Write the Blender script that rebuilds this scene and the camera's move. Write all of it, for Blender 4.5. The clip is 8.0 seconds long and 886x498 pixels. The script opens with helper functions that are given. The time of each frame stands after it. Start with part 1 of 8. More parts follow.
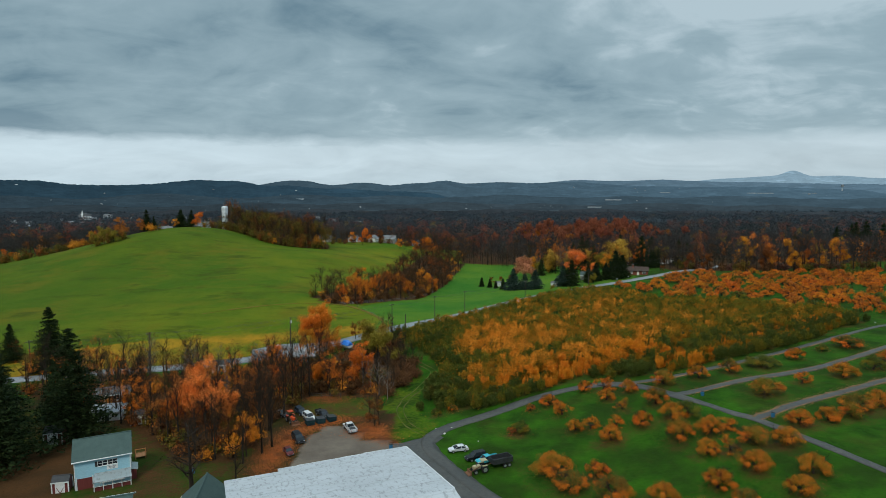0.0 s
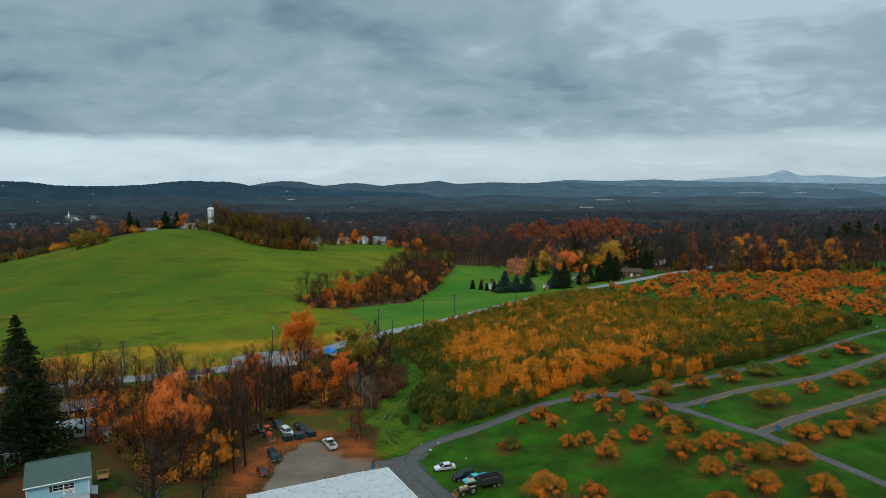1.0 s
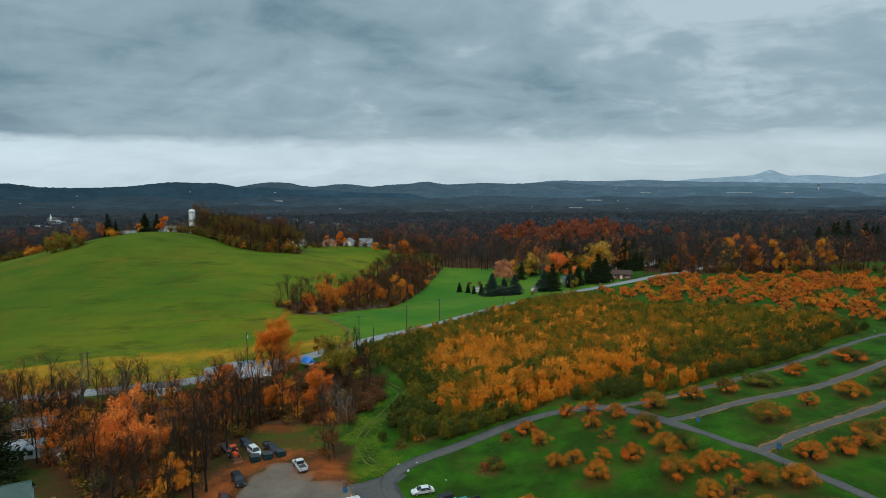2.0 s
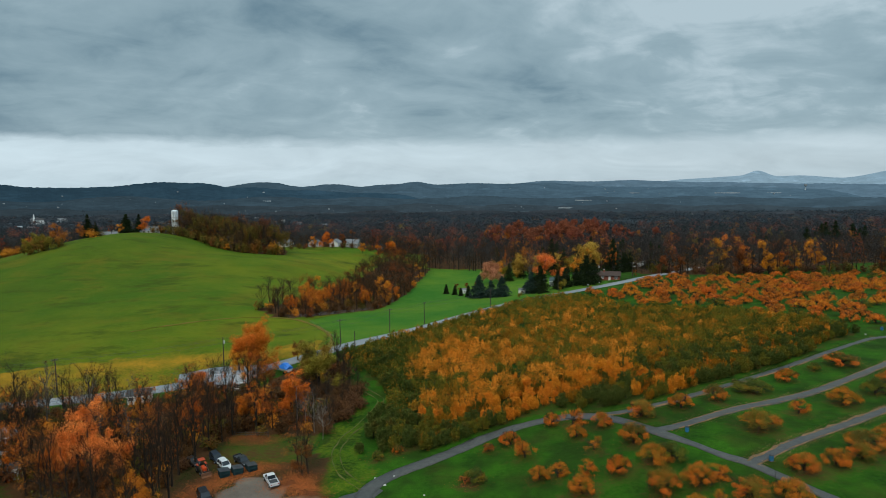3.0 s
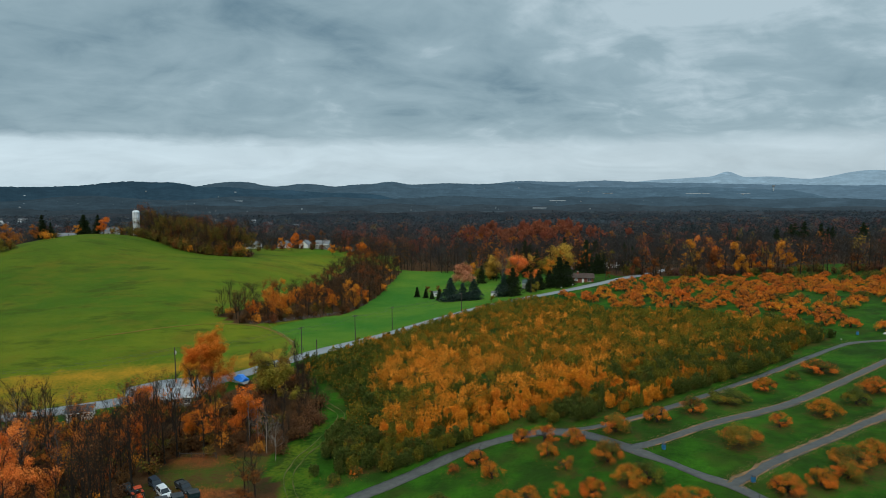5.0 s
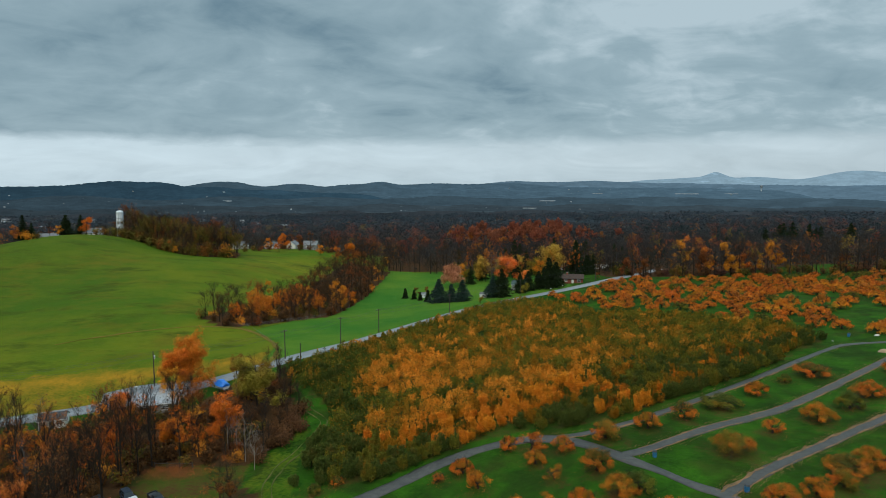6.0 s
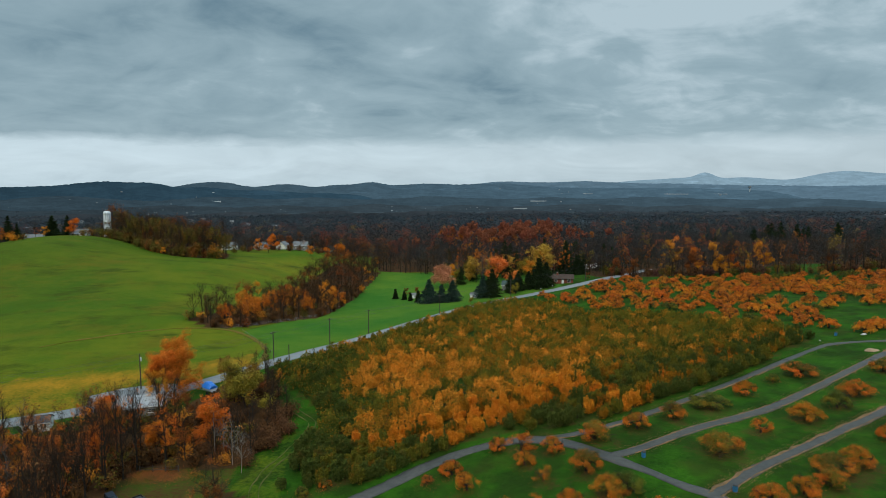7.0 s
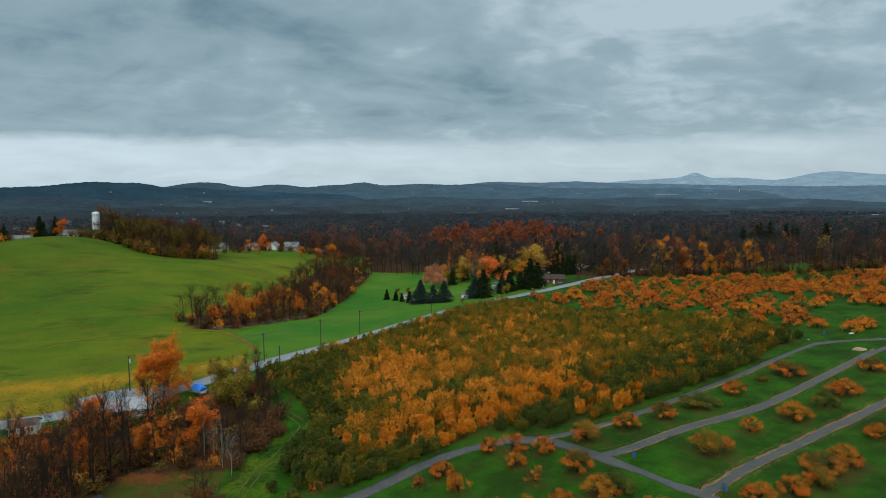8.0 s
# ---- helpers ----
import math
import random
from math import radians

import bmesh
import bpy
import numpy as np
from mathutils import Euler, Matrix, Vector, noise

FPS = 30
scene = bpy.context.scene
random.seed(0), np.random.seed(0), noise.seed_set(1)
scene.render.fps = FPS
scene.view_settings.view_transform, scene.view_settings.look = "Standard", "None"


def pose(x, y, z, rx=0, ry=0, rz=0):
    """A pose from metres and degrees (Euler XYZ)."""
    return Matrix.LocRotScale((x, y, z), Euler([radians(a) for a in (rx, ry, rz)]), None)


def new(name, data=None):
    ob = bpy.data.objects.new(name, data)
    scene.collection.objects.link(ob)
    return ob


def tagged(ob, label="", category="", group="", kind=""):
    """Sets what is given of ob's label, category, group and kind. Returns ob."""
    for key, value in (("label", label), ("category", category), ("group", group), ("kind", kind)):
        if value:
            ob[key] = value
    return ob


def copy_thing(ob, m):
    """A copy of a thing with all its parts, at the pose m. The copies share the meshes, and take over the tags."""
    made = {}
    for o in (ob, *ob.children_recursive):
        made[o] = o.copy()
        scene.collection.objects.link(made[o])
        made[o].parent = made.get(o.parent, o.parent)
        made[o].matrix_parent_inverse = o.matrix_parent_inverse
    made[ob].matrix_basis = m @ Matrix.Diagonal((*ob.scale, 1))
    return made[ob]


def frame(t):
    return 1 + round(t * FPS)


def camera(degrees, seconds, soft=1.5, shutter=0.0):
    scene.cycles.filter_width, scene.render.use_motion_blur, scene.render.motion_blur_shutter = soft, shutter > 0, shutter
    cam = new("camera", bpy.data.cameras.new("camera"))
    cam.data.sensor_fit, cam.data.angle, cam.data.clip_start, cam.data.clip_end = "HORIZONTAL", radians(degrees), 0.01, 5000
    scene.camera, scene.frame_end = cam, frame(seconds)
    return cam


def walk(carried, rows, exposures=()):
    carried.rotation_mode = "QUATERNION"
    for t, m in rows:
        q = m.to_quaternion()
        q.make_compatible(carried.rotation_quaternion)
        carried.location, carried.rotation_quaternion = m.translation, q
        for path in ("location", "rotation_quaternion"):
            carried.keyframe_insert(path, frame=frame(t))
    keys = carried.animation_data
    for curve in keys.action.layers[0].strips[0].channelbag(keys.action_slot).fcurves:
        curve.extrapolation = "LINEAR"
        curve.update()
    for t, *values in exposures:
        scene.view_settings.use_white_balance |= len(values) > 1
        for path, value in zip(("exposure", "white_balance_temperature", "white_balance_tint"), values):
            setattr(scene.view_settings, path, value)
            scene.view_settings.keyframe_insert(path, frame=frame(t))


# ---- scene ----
cam = camera(72.21, 8.0, soft=0.6)
PATH = [
    (0, 0.000, 0.000, 52.000, 84.005, -0.000, -0.000),
    (0.5, 0.527, 3.545, 51.980, 84.023, 0.072, -0.286),
    (1, 1.491, 7.728, 52.072, 84.029, 0.122, -0.724),
    (1.5, 2.647, 12.141, 52.089, 84.080, 0.228, -1.224),
    (3, 6.291, 21.327, 52.197, 84.102, 0.249, -2.609),
    (3.5, 7.040, 22.223, 52.149, 84.091, 0.222, -3.153),
    (4, 7.681, 23.799, 52.206, 84.083, 0.184, -3.774),
    (4.5, 8.449, 26.519, 52.191, 84.090, 0.151, -4.355),
    (5, 9.300, 29.830, 52.373, 84.096, 0.105, -4.920),
    (6.5, 11.112, 33.947, 52.255, 84.119, 0.052, -6.230),
    (7, 11.244, 34.005, 52.260, 84.137, 0.065, -6.668),
    (7.5, 11.336, 34.078, 52.284, 84.148, 0.071, -7.076),
    (8, 11.424, 34.138, 52.319, 84.162, 0.084, -7.456),
]
walk(cam, [(t, pose(*p)) for t, *p in PATH])

# ---- world, sun ----
SUN_UP, SUN_TURN = 48.0, 200.0


def build_world():
    world = bpy.data.worlds.new("overcast_sky")
    scene.world = world
    world.use_nodes = True
    nt = world.node_tree
    nt.nodes.clear()
    N, L = nt.nodes.new, nt.links.new

    def math_node(op, a, b=None, clamp=False):
        n = N("ShaderNodeMath")
        n.operation, n.use_clamp = op, clamp
        for i, v in enumerate((a, b)):
            if v is None:
                continue
            if isinstance(v, (int, float)):
                n.inputs[i].default_value = v
            else:
                L(v, n.inputs[i])
        return n.outputs[0]

    coord = N("ShaderNodeTexCoord")
    sep = N("ShaderNodeSeparateXYZ")
    L(coord.outputs["Generated"], sep.inputs[0])
    up = math_node("MAXIMUM", sep.outputs[2], 0.0)
    lift = math_node("ADD", up, 0.27)
    flat = N("ShaderNodeCombineXYZ")
    L(math_node("DIVIDE", sep.outputs[0], lift), flat.inputs[0])
    L(math_node("DIVIDE", sep.outputs[1], lift), flat.inputs[1])
    turn = N("ShaderNodeMapping")
    turn.inputs["Rotation"].default_value[2] = radians(-24)
    turn.inputs["Scale"].default_value = (0.8, 1.0, 1.0)
    L(flat.outputs[0], turn.inputs[0])

    def cloud(scale, detail, rough, twist, offset):
        shift = N("ShaderNodeMapping")
        shift.inputs["Location"].default_value = (offset, offset * 0.7, offset * 0.3)
        L(turn.outputs[0], shift.inputs[0])
        n = N("ShaderNodeTexNoise")
        n.inputs["Scale"].default_value = scale
        n.inputs["Detail"].default_value = detail
        n.inputs["Roughness"].default_value = rough
        n.inputs["Distortion"].default_value = twist
        L(shift.outputs[0], n.inputs["Vector"])
        return n.outputs["Fac"]

    big = cloud(0.95, 6.0, 0.50, 0.5, 3.7)
    middle = cloud(2.1, 8.0, 0.56, 0.9, 7.9)
    fine = cloud(5.6, 9.0, 0.56, 0.6, 11.3)
    mix = math_node("ADD", math_node("MULTIPLY", big, 0.50), math_node("ADD", math_node("MULTIPLY", middle, 0.29), math_node("MULTIPLY", fine, 0.21)))
    # the cloud is thinner towards the east
    mix = math_node("ADD", mix, math_node("MULTIPLY", sep.outputs[0], 0.050))
    ramp = N("ShaderNodeValToRGB")
    e = ramp.color_ramp.elements
    e[0].position, e[0].color = 0.385, (0.142, 0.238, 0.302, 1)
    e[1].position, e[1].color = 0.615, (0.46, 0.585, 0.650, 1)
    m = ramp.color_ramp.elements.new(0.47)
    m.color = (0.245, 0.358, 0.418, 1)
    m = ramp.color_ramp.elements.new(0.55)
    m.color = (0.315, 0.437, 0.498, 1)
    L(mix, ramp.inputs[0])
    # brighter band of cloud low over the horizon
    band = N("ShaderNodeValToRGB")
    b = band.color_ramp.elements
    b[0].position, b[0].color = 0.0, (0.62, 0.62, 0.62, 1)
    b[1].position, b[1].color = 0.11, (0, 0, 0, 1)
    k = band.color_ramp.elements.new(0.035)
    k.color = (0.8, 0.8, 0.8, 1)
    k = band.color_ramp.elements.new(0.062)
    k.color = (0.72, 0.72, 0.72, 1)
    k = band.color_ramp.elements.new(0.078)
    k.color = (0.1, 0.1, 0.1, 1)
    wob = math_node("ADD", up, math_node("MULTIPLY", math_node("SUBTRACT", fine, 0.5), 0.03))
    L(wob, band.inputs[0])
    low = N("ShaderNodeMix")
    low.data_type = "RGBA"
    L(band.outputs[0], low.inputs["Factor"])
    L(ramp.outputs[0], low.inputs["A"])
    # and brightest in the west
    glow = N("ShaderNodeMapRange")
    glow.inputs["From Min"].default_value, glow.inputs["From Max"].default_value = -0.6, 0.5
    glow.inputs["To Min"].default_value, glow.inputs["To Max"].default_value = 1.26, 0.98
    L(sep.outputs[0], glow.inputs["Value"])
    bright = N("ShaderNodeVectorMath")
    bright.operation = "SCALE"
    bright.inputs[0].default_value = (0.58, 0.70, 0.765)
    veil = math_node("ADD", 0.80, math_node("MULTIPLY", middle, 0.40))
    L(math_node("MULTIPLY", glow.outputs[0], veil), bright.inputs["Scale"])
    L(bright.outputs[0], low.inputs["B"])
    # an overcast sky grows brighter towards the zenith
    gain = N("ShaderNodeMapRange")
    gain.interpolation_type = "SMOOTHSTEP"
    gain.inputs["From Min"].default_value, gain.inputs["From Max"].default_value = 0.28, 1.0
    gain.inputs["To Min"].default_value, gain.inputs["To Max"].default_value = 1.0, 2.75
    L(up, gain.inputs["Value"])
    lit = N("ShaderNodeVectorMath")
    lit.operation = "SCALE"
    L(low.outputs["Result"], lit.inputs[0])
    L(gain.outputs[0], lit.inputs["Scale"])
    sky = N("ShaderNodeTexSky")
    sky.sky_type, sky.sun_disc = "NISHITA", False
    sky.sun_elevation, sky.sun_rotation = radians(SUN_UP), radians(SUN_TURN)
    bg_sky, bg_cloud, both, out = N("ShaderNodeBackground"), N("ShaderNodeBackground"), N("ShaderNodeMixShader"), N("ShaderNodeOutputWorld")
    bg_sky.inputs["Strength"].default_value = 0.06
    L(sky.outputs[0], bg_sky.inputs["Color"])
    L(lit.outputs[0], bg_cloud.inputs["Color"])
    both.inputs[0].default_value = 0.94
    L(bg_sky.outputs[0], both.inputs[1])
    L(bg_cloud.outputs[0], both.inputs[2])
    L(both.outputs[0], out.inputs["Surface"])


build_world()
sun = new("sun", bpy.data.lights.new("sun", "SUN"))
sun.data.energy, sun.data.angle, sun.data.color = 1.5, radians(10), (1.0, 0.90, 0.76)
sun.matrix_world = pose(0, 0, 300, 90 - SUN_UP, 0, 180 - SUN_TURN)

# ---- materials ----


def shader(name):
    m = bpy.data.materials.new(name)
    m.use_nodes = True
    nt = m.node_tree
    return m, nt, nt.nodes.new, nt.links.new, nt.nodes["Principled BSDF"]


def mixed(nt, fac, a, b, mode="MIX"):
    n = nt.nodes.new("ShaderNodeMix")
    n.data_type, n.blend_type = "RGBA", mode
    for key, v in (("Factor", fac), ("A", a), ("B", b)):
        if isinstance(v, (int, float)):
            n.inputs[key].default_value = v
        elif isinstance(v, tuple):
            n.inputs[key].default_value = (*v, 1)
        else:
            nt.links.new(v, n.inputs[key])
    return n.outputs["Result"]


def noise_fac(nt, scale, lo=0.35, hi=0.65, detail=5.0, rough=0.6, coord="Object", stretch=(1, 1, 1)):
    c = nt.nodes.new("ShaderNodeTexCoord")
    mp = nt.nodes.new("ShaderNodeMapping")
    mp.inputs["Scale"].default_value = stretch
    nt.links.new(c.outputs[coord], mp.inputs[0])
    n = nt.nodes.new("ShaderNodeTexNoise")
    n.inputs["Scale"].default_value, n.inputs["Detail"].default_value, n.inputs["Roughness"].default_value = scale, detail, rough
    nt.links.new(mp.outputs[0], n.inputs["Vector"])
    r = nt.nodes.new("ShaderNodeMapRange")
    r.inputs["From Min"].default_value, r.inputs["From Max"].default_value = lo, hi
    nt.links.new(n.outputs["Fac"], r.inputs["Value"])
    return r.outputs[0]


def bumped(nt, bsdf, height, strength, distance):
    b = nt.nodes.new("ShaderNodeBump")
    b.inputs["Strength"].default_value, b.inputs["Distance"].default_value = strength, distance
    nt.links.new(height, b.inputs["Height"])
    nt.links.new(b.outputs[0], bsdf.inputs["Normal"])


def surface(name, a, b, scale=1.0, rough=0.7, metal=0.0, fine=9.0, bump=0.3, dist=0.02, stretch=(1, 1, 1), vary=0.12):
    """Two tones mixed by coarse and fine noise, with relief; each object a little lighter or darker."""
    m, nt, N, L, p = shader(name)
    f1 = noise_fac(nt, scale, stretch=stretch)
    f2 = noise_fac(nt, scale * fine, 0.3, 0.7, stretch=stretch)
    col = mixed(nt, f1, a, b)
    col = mixed(nt, 0.35, col, mixed(nt, f2, tuple(v * 0.6 for v in a), tuple(min(1, v * 1.3) for v in b)))
    info = N("ShaderNodeObjectInfo")
    r = N("ShaderNodeMapRange")
    r.inputs["To Min"].default_value, r.inputs["To Max"].default_value = 1 - vary, 1 + vary
    L(info.outputs["Random"], r.inputs["Value"])
    s = N("ShaderNodeVectorMath")
    s.operation = "SCALE"
    L(col, s.inputs[0])
    L(r.outputs[0], s.inputs["Scale"])
    L(s.outputs[0], p.inputs["Base Color"])
    p.inputs["Roughness"].default_value, p.inputs["Metallic"].default_value = rough, metal
    if rough >= 0.85:
        p.inputs["Specular IOR Level"].default_value = 0.08
    if bump:
        bumped(nt, p, f2, bump, dist)
    return m


def leaves(name, a, b, c, patch=0.5, through_light=0.14, share=0.35):
    """Foliage: every leaf of its own tone between a and b, whole patches turning to c."""
    m, nt, N, L, p = shader(name)
    geo, info = N("ShaderNodeNewGeometry"), N("ShaderNodeObjectInfo")
    col = mixed(nt, geo.outputs["Random Per Island"], a, b)
    c_node = N("ShaderNodeTexCoord")
    off = N("ShaderNodeVectorMath")
    off.operation = "ADD"
    rnd = N("ShaderNodeVectorMath")
    rnd.operation = "SCALE"
    rnd.inputs[0].default_value = (37, 61, 17)
    L(info.outputs["Random"], rnd.inputs["Scale"])
    L(c_node.outputs["Object"], off.inputs[0])
    L(rnd.outputs[0], off.inputs[1])
    n = N("ShaderNodeTexNoise")
    n.inputs["Scale"].default_value, n.inputs["Detail"].default_value = patch, 3.0
    L(off.outputs[0], n.inputs["Vector"])
    r = N("ShaderNodeMapRange")
    r.inputs["From Min"].default_value, r.inputs["From Max"].default_value = 0.62 - share * 0.4, 0.78 - share * 0.4
    L(n.outputs["Fac"], r.inputs["Value"])
    col = mixed(nt, r.outputs[0], col, c)
    hue = N("ShaderNodeHueSaturation")
    for key, src, lo, hi in (("Hue", info.outputs["Random"], 0.496, 0.507), ("Value", geo.outputs["Random Per Island"], 0.72, 1.22)):
        g = N("ShaderNodeMapRange")
        g.inputs["To Min"].default_value, g.inputs["To Max"].default_value = lo, hi
        L(src, g.inputs["Value"])
        L(g.outputs[0], hue.inputs[key])
    L(col, hue.inputs["Color"])
    L(hue.outputs[0], p.inputs["Base Color"])
    p.inputs["Roughness"].default_value = 0.65
    p.inputs["Specular IOR Level"].default_value = 0.06
    t = N("ShaderNodeBsdfTranslucent")
    L(hue.outputs[0], t.inputs["Color"])
    mix = N("ShaderNodeMixShader")
    mix.inputs[0].default_value = through_light
    L(p.outputs[0], mix.inputs[1])
    L(t.outputs[0], mix.inputs[2])
    L(mix.outputs[0], nt.nodes["Material Output"].inputs["Surface"])
    return m


def tinted(name, value=(0.7, 1.3), rough=0.8, through_light=0.08):
    """Mass foliage that takes each tree's colour, with haze painted in for far woods, from the mesh, each leaf of its
    own tone.
    """
    m, nt, N, L, p = shader(name)
    att = N("ShaderNodeAttribute")
    att.attribute_name = "species_and_haze"
    geo = N("ShaderNodeNewGeometry")
    g = N("ShaderNodeMapRange")
    g.inputs["To Min"].default_value, g.inputs["To Max"].default_value = value
    L(geo.outputs["Random Per Island"], g.inputs["Value"])
    s = N("ShaderNodeVectorMath")
    s.operation = "SCALE"
    L(att.outputs["Color"], s.inputs[0])
    L(g.outputs[0], s.inputs["Scale"])
    L(s.outputs[0], p.inputs["Base Color"])
    p.inputs["Roughness"].default_value = rough
    p.inputs["Specular IOR Level"].default_value = 0.03
    t = N("ShaderNodeBsdfTranslucent")
    L(s.outputs[0], t.inputs["Color"])
    mix = N("ShaderNodeMixShader")
    mix.inputs[0].default_value = through_light
    L(p.outputs[0], mix.inputs[1])
    L(t.outputs[0], mix.inputs[2])
    L(mix.outputs[0], nt.nodes["Material Output"].inputs["Surface"])
    return m


def glassy(name, col):
    m, nt, N, L, p = shader(name)
    p.inputs["Base Color"].default_value = (*col, 1)
    p.inputs["Roughness"].default_value = 0.08
    p.inputs["Specular IOR Level"].default_value = 0.35
    return m


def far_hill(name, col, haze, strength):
    """Wooded hills kilometres away: a backdrop whose hazy air is painted on as its own glow."""
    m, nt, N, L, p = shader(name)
    # haze glow put into the surface, stronger towards the east
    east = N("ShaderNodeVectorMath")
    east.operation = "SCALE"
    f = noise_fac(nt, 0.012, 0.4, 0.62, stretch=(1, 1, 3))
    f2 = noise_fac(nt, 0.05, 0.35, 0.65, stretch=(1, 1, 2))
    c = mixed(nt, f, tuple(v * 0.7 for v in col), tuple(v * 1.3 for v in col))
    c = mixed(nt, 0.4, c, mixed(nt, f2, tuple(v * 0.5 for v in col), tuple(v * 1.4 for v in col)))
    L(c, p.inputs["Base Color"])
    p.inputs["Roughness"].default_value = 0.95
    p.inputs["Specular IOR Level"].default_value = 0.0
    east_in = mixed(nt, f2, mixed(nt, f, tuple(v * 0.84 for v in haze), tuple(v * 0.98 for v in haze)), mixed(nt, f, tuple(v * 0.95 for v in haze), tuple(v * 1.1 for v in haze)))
    # pale fields and clearings on the slopes, drawn as a brighter haze glow
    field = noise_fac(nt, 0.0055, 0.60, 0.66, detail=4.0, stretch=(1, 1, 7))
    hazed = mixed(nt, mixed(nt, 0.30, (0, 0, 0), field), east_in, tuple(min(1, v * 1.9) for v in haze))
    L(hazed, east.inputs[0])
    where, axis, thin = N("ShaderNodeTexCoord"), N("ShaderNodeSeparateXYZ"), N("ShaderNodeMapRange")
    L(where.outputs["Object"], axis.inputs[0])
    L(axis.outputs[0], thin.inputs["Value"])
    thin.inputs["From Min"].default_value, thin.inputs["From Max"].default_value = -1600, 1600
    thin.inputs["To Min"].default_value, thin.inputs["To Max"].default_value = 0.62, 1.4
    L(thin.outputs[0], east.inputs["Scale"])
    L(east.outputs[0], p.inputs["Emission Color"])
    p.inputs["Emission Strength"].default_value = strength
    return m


def ground_material():
    m, nt, N, L, p = shader("ground_cover")
    att = N("ShaderNodeAttribute")
    att.attribute_name = "cover"
    sep = N("ShaderNodeSeparateColor")
    L(att.outputs["Color"], sep.inputs[0])
    big, mid, fine = noise_fac(nt, 0.025, 0.38, 0.62), noise_fac(nt, 0.16, 0.35, 0.65), noise_fac(nt, 1.6, 0.3, 0.7)
    band = noise_fac(nt, 0.014, 0.40, 0.62, detail=11.0, rough=0.68, stretch=(0.9, 1.1, 1))
    streak = noise_fac(nt, 0.030, 0.50, 0.70, detail=12.0, rough=0.72, stretch=(0.8, 1.1, 1))
    blade = noise_fac(nt, 6.0, 0.25, 0.75)
    lawn = mixed(nt, mid, (0.011, 0.046, 0.003), (0.038, 0.132, 0.006))
    lawn = mixed(nt, 0.40, lawn, mixed(nt, fine, (0.008, 0.028, 0.003), (0.042, 0.120, 0.009)))
    shade = noise_fac(nt, 0.10, 0.44, 0.60, detail=10.0, rough=0.68)
    lawn = mixed(nt, mixed(nt, 0.7, (0, 0, 0), shade), lawn, (0.017, 0.033, 0.005))
    worn = noise_fac(nt, 0.09, 0.52, 0.70, detail=9.0, rough=0.66)
    lawn = mixed(nt, mixed(nt, 0.30, (0, 0, 0), worn), lawn, (0.070, 0.050, 0.012))
    field = N("ShaderNodeAttribute")
    field.attribute_name = "meadow"
    # meadow's own green, with the sheen of grass seen low put into the colour
    green = mixed(nt, mid, (0.040, 0.145, 0.016), (0.076, 0.188, 0.022))
    green = mixed(nt, 0.6, green, mixed(nt, band, (0.024, 0.108, 0.010), (0.110, 0.165, 0.012)))
    lawn = mixed(nt, field.outputs["Fac"], lawn, green)
    mottle = noise_fac(nt, 0.060, 0.50, 0.64, detail=11.0, rough=0.72, stretch=(0.7, 1.2, 1))
    pasture = mixed(nt, band, (0.056, 0.130, 0.006), (0.180, 0.178, 0.009))
    # darker, greener grass to the west: the shade there is put into the colour
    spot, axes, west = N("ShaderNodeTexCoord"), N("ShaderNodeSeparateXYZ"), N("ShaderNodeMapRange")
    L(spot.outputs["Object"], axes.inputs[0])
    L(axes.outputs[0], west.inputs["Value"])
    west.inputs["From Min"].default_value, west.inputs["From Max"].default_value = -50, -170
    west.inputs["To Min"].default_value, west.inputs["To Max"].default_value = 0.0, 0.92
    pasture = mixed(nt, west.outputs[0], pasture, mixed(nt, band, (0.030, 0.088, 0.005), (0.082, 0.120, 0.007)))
    pasture = mixed(nt, mixed(nt, 0.6, (0, 0, 0), mottle), pasture, (0.048, 0.082, 0.005))
    pasture = mixed(nt, mixed(nt, 0.8, (0, 0, 0), streak), pasture, (0.170, 0.110, 0.010))
    tuft = noise_fac(nt, 0.050, 0.53, 0.64, detail=12.0, rough=0.76, stretch=(0.6, 1.2, 1))
    pasture = mixed(nt, mixed(nt, 0.85, (0, 0, 0), tuft), pasture, (0.030, 0.043, 0.004))
    pasture = mixed(nt, 0.30, pasture, mixed(nt, fine, (0.030, 0.066, 0.005), (0.120, 0.140, 0.012)))
    litter = mixed(nt, mid, (0.030, 0.020, 0.009), (0.080, 0.038, 0.014))
    litter = mixed(nt, 0.5, litter, mixed(nt, blade, (0.016, 0.013, 0.008), (0.13, 0.055, 0.020)))
    dirt = mixed(nt, mid, (0.12, 0.092, 0.070), (0.22, 0.175, 0.135))
    dirt = mixed(nt, 0.4, dirt, mixed(nt, blade, (0.06, 0.05, 0.042), (0.20, 0.17, 0.145)))

    def soft(channel, lo, hi):
        a = N("ShaderNodeMath")
        a.operation = "ADD"
        s = N("ShaderNodeMath")
        s.operation = "MULTIPLY_ADD"
        L(fine, s.inputs[0])
        s.inputs[1].default_value, s.inputs[2].default_value = 0.30, -0.15
        s2 = N("ShaderNodeMath")
        s2.operation = "MULTIPLY_ADD"
        L(mid, s2.inputs[0])
        s2.inputs[1].default_value, s2.inputs[2].default_value = 0.30, -0.15
        L(s.outputs[0], a.inputs[0])
        L(s2.outputs[0], a.inputs[1])
        b = N("ShaderNodeMath")
        b.operation = "ADD"
        L(a.outputs[0], b.inputs[0])
        L(channel, b.inputs[1])
        r = N("ShaderNodeMapRange")
        r.inputs["From Min"].default_value, r.inputs["From Max"].default_value = lo, hi
        L(b.outputs[0], r.inputs["Value"])
        return r.outputs[0]

